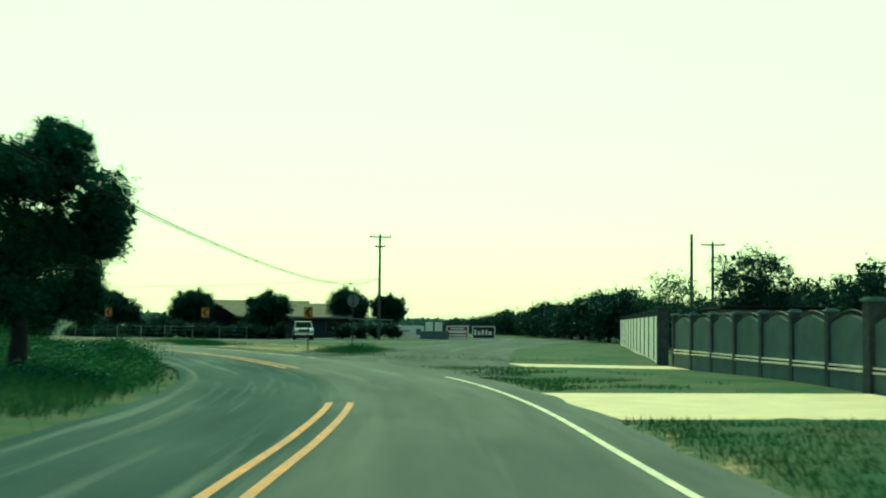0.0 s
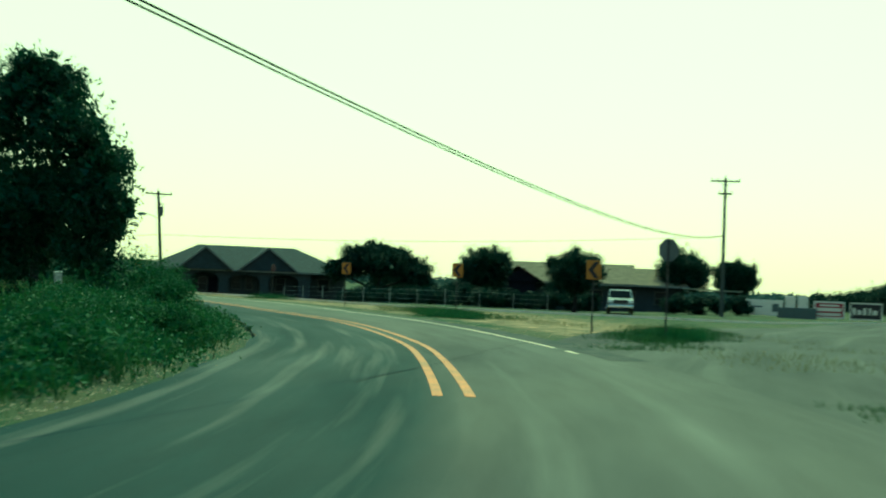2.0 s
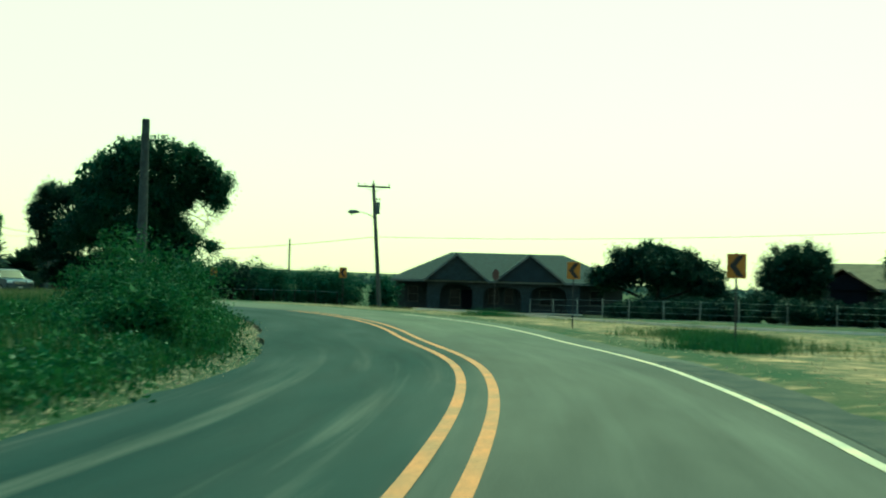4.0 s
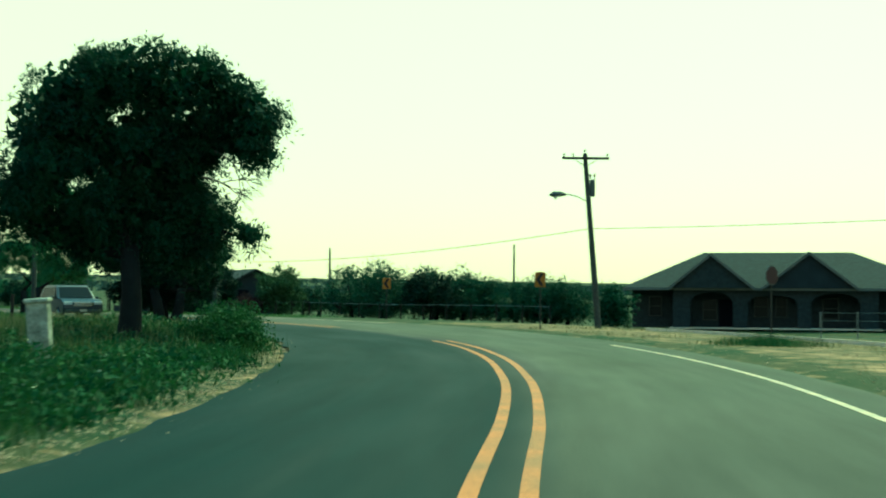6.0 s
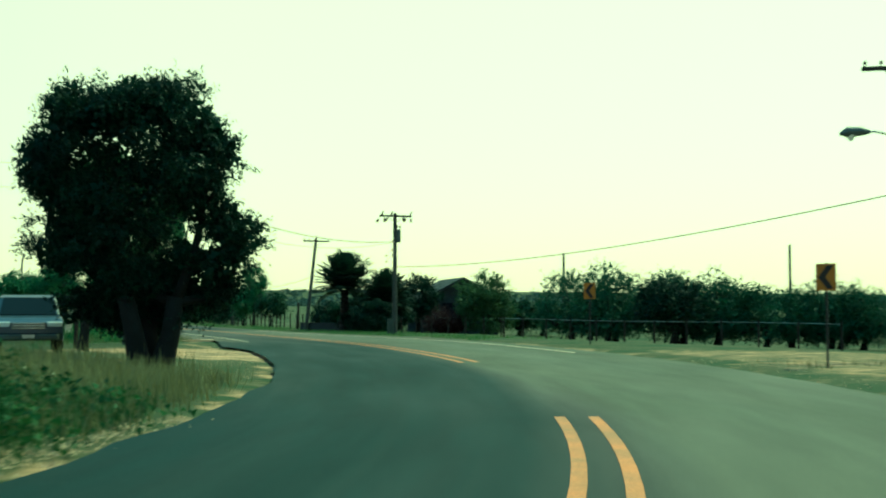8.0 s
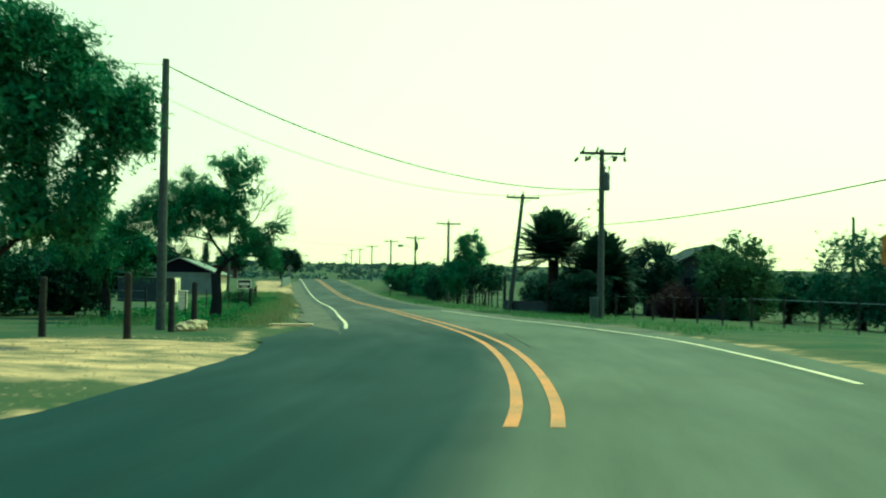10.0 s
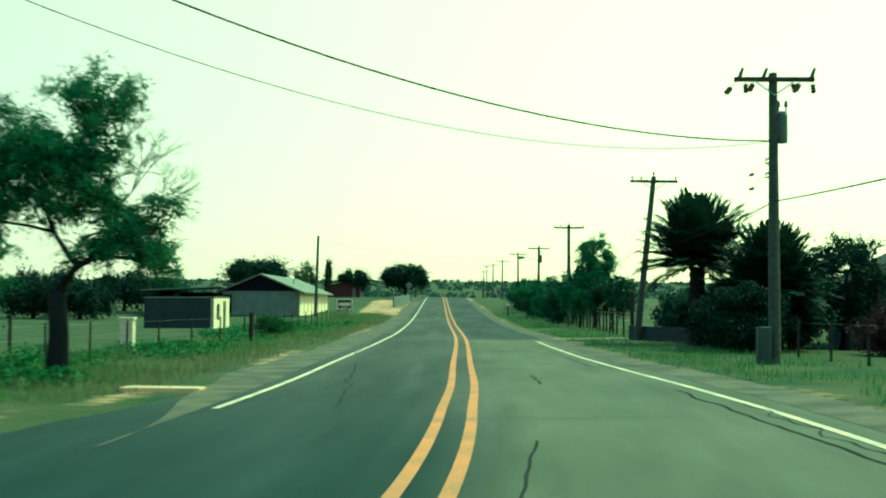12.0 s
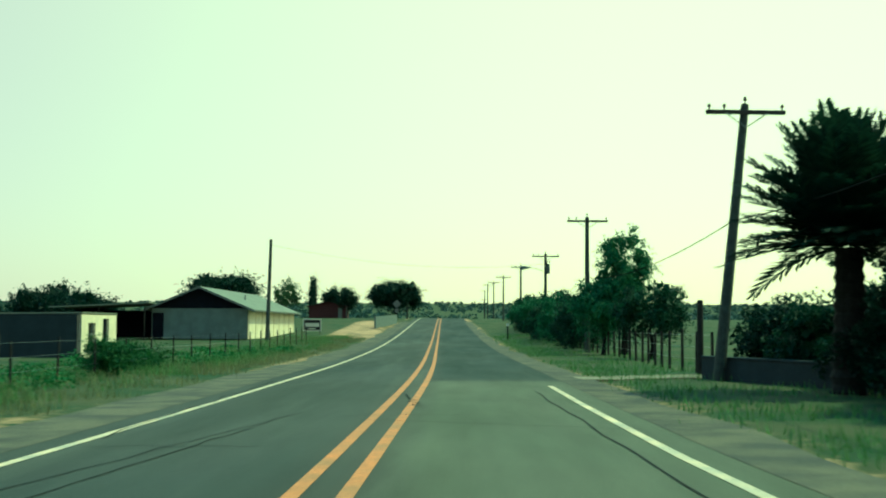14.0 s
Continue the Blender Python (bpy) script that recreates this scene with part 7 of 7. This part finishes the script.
def board_sign(x, y, w, h, z, face, mat, bars, label, frame_mat=SIGN_WHITE, edge=0.05):
    """A board on two posts; its writing is drawn as plain bars (left, bottom, width, height, material)."""
    top = thing("yard_sign", pose(x, y, ground_at(x, y), 0, 0, face), label, "sign", "yard signs")
    for sx in (-0.42, 0.42):
        bm = bmesh.new()
        box(bm, (sx * w, 0.04, (z + h) / 2 - 0.1), (0.06, 0.05, z + h + 0.2), 0.004)
        part("post", bm, FENCE_WOOD, top)
    bm = bmesh.new()
    box(bm, (0, 0, z + h / 2), (w, 0.02, h), 0.003)
    board = part("border", bm, frame_mat, top)
    bm = bmesh.new()
    box(bm, (0, -0.012, z + h / 2), (w - 2 * edge, 0.01, h - 2 * edge))
    part("field", bm, mat, board)
    for bx, bz, bw, bh, bmat in bars:
        bm = bmesh.new()
        box(bm, (bx * w, -0.02, z + bz * h), (bw * w, 0.008, bh * h))
        part("bar", bm, bmat, board)
    return top


board_sign(35.0, -73.2, 2.45, 1.4, 0.1, -77, SIGN_RED, [(0, 0.76, 0.6, 0.1, SIGN_WHITE), (0, 0.52, 0.8, 0.2, SIGN_WHITE), (0, 0.24, 0.75, 0.16, SIGN_WHITE)], "red campaign sign with pale bars and a white edge", edge=0.14)
board_sign(35.6, -76.0, 2.5, 1.4, 0.1, -77, SIGN_BLACK, [(-0.36, 0.5, 0.1, 0.4, SIGN_WHITE), (-0.2, 0.45, 0.12, 0.28, SIGN_WHITE), (-0.04, 0.5, 0.1, 0.4, SIGN_WHITE), (0.12, 0.5, 0.08, 0.4, SIGN_WHITE), (0.28, 0.45, 0.14, 0.28, SIGN_WHITE)], "dark campaign sign with pale bars and a white edge", edge=0.1)
board_sign(33.0, -68.4, 3.0, 1.3, 0.1, -77, SIGN_WHITE, [(-0.2, 0.55, 0.3, 0.1, TANK), (0.3, 0.5, 0.18, 0.5, TANK)], "white board sign with grey bars beside the pole")
board_sign(-5.9, 129, 1.7, 1.15, 0.25, 2, SIGN_BLACK, [(0, 0.5, 0.75, 0.3, SIGN_WHITE), (0, 0.2, 0.4, 0.08, SIGN_WHITE)], "dark campaign sign with a pale bar beside the white building", edge=0.1)


def water_tank(x, y):
    top = thing("twin_cabinet", pose(x, y, ground_at(x, y), 0, 0, -77), "pair of pale metal utility cabinets on a plinth", "cabinet", "utility cabinets")
    bm = bmesh.new()
    box(bm, (0, 0, 0.4), (3.1, 1.3, 0.9), 0.02)
    part("plinth", bm, TANK, top)
    for s in (-0.55, 0.45):
        bm = bmesh.new()
        box(bm, (s, 0, 1.3), (0.8, 0.8, 1.0), 0.03)
        part("cabinet", bm, SIGN_WHITE, top)


water_tank(34.2, -70.8)


def diamond_sign(x, y):
    top = thing("diamond_sign", pose(x, y, ground_at(x, y), 0, 0, 0), "grey diamond road sign with a small plate below", "road sign")
    sign_post(top, 2.9)
    bm = bmesh.new()
    prism(bm, [(0, 2.0), (0.58, 2.58), (0, 3.16), (-0.58, 2.58)], -0.012, 0.008)
    part("plate", bm, SIGN_BACK, top)
    bm = bmesh.new()
    box(bm, (0, 0, 1.65), (0.5, 0.02, 0.5), 0.004)
    part("small_plate", bm, SIGN_BACK, top)


diamond_sign(1.0, 181)


def mailbox(x, y):
    top = thing("mailbox", pose(x, y, ground_at(x, y)), "white mailbox on a wooden post by the road", "mailbox")
    bm = bmesh.new()
    box(bm, (0, 0, 0.5), (0.1, 0.1, 1.2), 0.005)
    part("post", bm, FENCE_WOOD, top)
    bm = bmesh.new()
    prism(bm, [(-0.1, 1.1), (0.1, 1.1), (0.1, 1.24), (0.07, 1.31), (0, 1.34), (-0.07, 1.31), (-0.1, 1.24)], -0.25, 0.25)
    part("box", bm, SIGN_WHITE, top)


mailbox(11.2, 112)


# ---------------- vehicles ----------------
def body_section(bm, profile, half, tuck=0.82, y_scale=1.0):
    """A car body lofted across its width from a side outline: the upper part leans in."""
    rings = []
    zmax = max(z for _, z in profile)
    for s in (-1.0, -0.93, -0.6, 0.0, 0.6, 0.93, 1.0):
        ring = []
        for x, z in profile:
            lean = 1.0 - (1 - tuck) * max(0.0, (z - 0.95) / (zmax - 0.95)) if z > 0.95 else 1.0
            shrink = 0.985 if abs(s) == 1.0 else 1.0
            ring.append(bm.verts.new((0.0 + x * shrink, s * half * lean, 0.35 + (z - 0.35) * (shrink if z > 0.5 else 1))))
        rings.append(ring)
    for a, b in zip(rings, rings[1:]):
        for k in range(len(profile)):
            j = (k + 1) % len(profile)
            bm.faces.new((a[k], a[j], b[j], b[k]))
    bm.faces.new(rings[0][::-1])
    bm.faces.new(rings[-1])


def wheel(top, x, y, r=0.36, w=0.24):
    bm = bmesh.new()
    tube(bm, [(x, y - w / 2, r), (x, y - w / 2 + 0.04, r), (x, y + w / 2 - 0.04, r), (x, y + w / 2, r)], [r * 0.9, r, r, r * 0.9], 20)
    whl = part("wheel", bm, RUBBER, top)
    bm = bmesh.new()
    s = 1 if y > 0 else -1
    tube(bm, [(x, y + s * (w / 2 - 0.03), r), (x, y + s * (w / 2 + 0.012), r)], [r * 0.62, r * 0.55], 14)
    part("rim", bm, CHROME, whl)


def suv(x, y, z, turn):
    top = thing("parked_suv", pose(x, y, z, 0, 0, turn) @ Matrix.Diagonal((0.86, 0.9, 0.86, 1)), "silver-blue sport utility car parked under the tree", "car")
    half = 0.92
    prof = [(-2.3, 0.4), (2.2, 0.4), (2.3, 0.62), (2.26, 0.92), (1.95, 1.04), (1.1, 1.12), (0.45, 1.66), (0.1, 1.74), (-1.6, 1.74), (-2.05, 1.6), (-2.28, 1.1), (-2.32, 0.7)]
    bm = bmesh.new()
    body_section(bm, prof, half, 0.80)
    part("body", bm, CAR_SILVER, top, smooth=False)
    bm = bmesh.new()
    v = [bm.verts.new(p) for p in ((1.08, -0.76, 1.14), (1.08, 0.76, 1.14), (0.5, 0.66, 1.645), (0.5, -0.66, 1.645))]
    bm.faces.new(v)
    bmesh.ops.translate(bm, vec=(0.02, 0, 0.012), verts=v)
    bmesh.ops.solidify(bm, geom=bm.faces[:], thickness=0.01)
    part("windscreen", bm, GLASS_DARK, top)
    for s in (-1, 1):
        bm = bmesh.new()
        v = [bm.verts.new(p) for p in ((0.85, s * 0.935, 1.08), (-1.95, s * 0.935, 1.08), (-1.75, s * 0.775, 1.62), (0.35, s * 0.775, 1.62))]
        bm.faces.new(v)
        bmesh.ops.solidify(bm, geom=bm.faces[:], thickness=0.012)
        part("side_window", bm, GLASS_DARK, top)
        bm = bmesh.new()
        box(bm, (2.2, s * 0.68, 0.86), (0.16, 0.42, 0.17), 0.03)
        part("headlight", bm, LAMP_GLASS, top)
        bm = bmesh.new()
        box(bm, (0.75, s * 1.03, 1.14), (0.12, 0.2, 0.14), 0.03)
        part("mirror", bm, CAR_SILVER, top)
        for wx in (1.42, -1.4):
            wheel(top, wx, s * 0.82)
    bm = bmesh.new()
    for k in range(3):
        box(bm, (2.3, 0, 0.76 + 0.07 * k), (0.04, 0.85, 0.035), 0.004)
    part("grille", bm, CHROME, top)
    bm = bmesh.new()
    box(bm, (2.3, 0, 0.5), (0.1, 1.6, 0.16), 0.03)
    part("bumper", bm, TANK, top)
    bm = bmesh.new()
    box(bm, (2.365, 0, 0.52), (0.012, 0.32, 0.11), 0.003)
    part("plate_bar", bm, SIGN_WHITE, top)


def pickup(x, y, z, turn):
    top = thing("parked_pickup", pose(x, y, z, 0, 0, turn), "white pickup truck parked before the long house", "truck")
    prof = [(-2.7, 0.5), (2.6, 0.5), (2.7, 0.7), (2.66, 1.05), (2.3, 1.14), (1.35, 1.2), (0.7, 1.78), (0.4, 1.84), (-0.5, 1.84), (-0.75, 1.7), (-0.85, 1.2), (-2.7, 1.2)]
    bm = bmesh.new()
    body_section(bm, prof, 0.97, 0.84)
    part("body", bm, CAR_WHITE, top)
    bm = bmesh.new()
    v = [bm.verts.new(p) for p in ((1.36, -0.8, 1.22), (1.36, 0.8, 1.22), (0.76, 0.72, 1.76), (0.76, -0.72, 1.76))]
    bm.faces.new(v)
    bmesh.ops.solidify(bm, geom=bm.faces[:], thickness=0.015)
    part("windscreen", bm, GLASS_DARK, top)
    for s in (-1, 1):
        bm = bmesh.new()
        v = [bm.verts.new(p) for p in ((1.1, s * 0.985, 1.2), (-0.7, s * 0.985, 1.2), (-0.6, s * 0.86, 1.72), (0.65, s * 0.86, 1.72))]
        bm.faces.new(v)
        bmesh.ops.solidify(bm, geom=bm.faces[:], thickness=0.012)
        part("side_window", bm, GLASS_DARK, top)
        bm = bmesh.new()
        box(bm, (2.62, s * 0.74, 0.95), (0.12, 0.36, 0.2), 0.02)
        part("headlight", bm, LAMP_GLASS, top)
        for wx in (1.75, -1.7):
            wheel(top, wx, s * 0.86, 0.4, 0.26)
    bm = bmesh.new()
    box(bm, (2.68, 0, 0.92), (0.05, 1.0, 0.3), 0.02)
    part("grille", bm, IRON, top)
    bm = bmesh.new()
    box(bm, (2.74, 0, 0.58), (0.12, 1.85, 0.2), 0.03)
    part("bumper", bm, CHROME, top)


suv(-12.3, -15.6, ground_at(-12.3, -15.6) - 0.02, -92)
pickup(21.0, -60.4, ground_at(21.0, -60.4), 202)

# hedges before the long house and between it and the brick house
for n_ in range(9):
    u = n_ / 8
    shrub("clipped_hedge", 18.2 + 11.0 * math.sin(1.2 * u), -50.5 + 19.5 * u, 1.5 + 0.25 * math.sin(n_ * 2.0), 1.45, 350 + n_, LEAF_OAK, "dark overgrown hedge behind the chain-link fence", leaves=2600, leaf=0.12, group="hedge behind the fence")
shrub("round_shrub", 29.5, -52.5, 3.1, 1.9, 362, LEAF_OAK, "tall rounded dark shrub against the long house", leaves=7000, leaf=0.1)
for n_ in range(6):
    u = n_ / 5
    shrub("clipped_hedge", 17.6 + 6.6 * u, -51.0 - 5.6 * u, 1.35, 1.0, 300 + n_, LEAF_OAK, "clipped dark hedge in front of the long house", leaves=2200, leaf=0.1, group="hedge before the long house")
for n_ in range(4):
    shrub("clipped_hedge", 27.5 + 1.6 * n_, -62.5 - 1.3 * n_, 1.5, 1.1, 310 + n_, LEAF_OAK, "dark shrub beside the parked truck", leaves=1800, leaf=0.12, group="shrubs beside the truck")
for n_, (bx, by, bh, br) in enumerate(((-31.5, -61.0, 2.3, 1.7), (-33.5, -63.5, 1.3, 1.4), (-30.0, -57.5, 1.7, 1.6), (-14.5, -36.5, 1.2, 1.1), (-16.0, -39.8, 1.0, 1.0), (-47.5, -76.0, 0.8, 1.4), (-55.0, -80.5, 0.8, 1.4))):
    shrub("wild_bush", bx, by, bh, br, 320 + n_, WEED, "leafy green wild bush on the verge", leaves=4200, leaf=0.06, group="verge bushes", clumps=40)
shrub("wild_bush", -4.6, 49.4, 1.0, 0.8, 340, WEED, "dark weedy bush against the wire fence", leaves=3200, leaf=0.06, group="verge bushes", clumps=30)
shrub("wild_bush", -5.2, 55.0, 0.9, 1.3, 341, WEED, "dark weedy bush against the wire fence", leaves=2600, leaf=0.06, group="verge bushes", clumps=30)
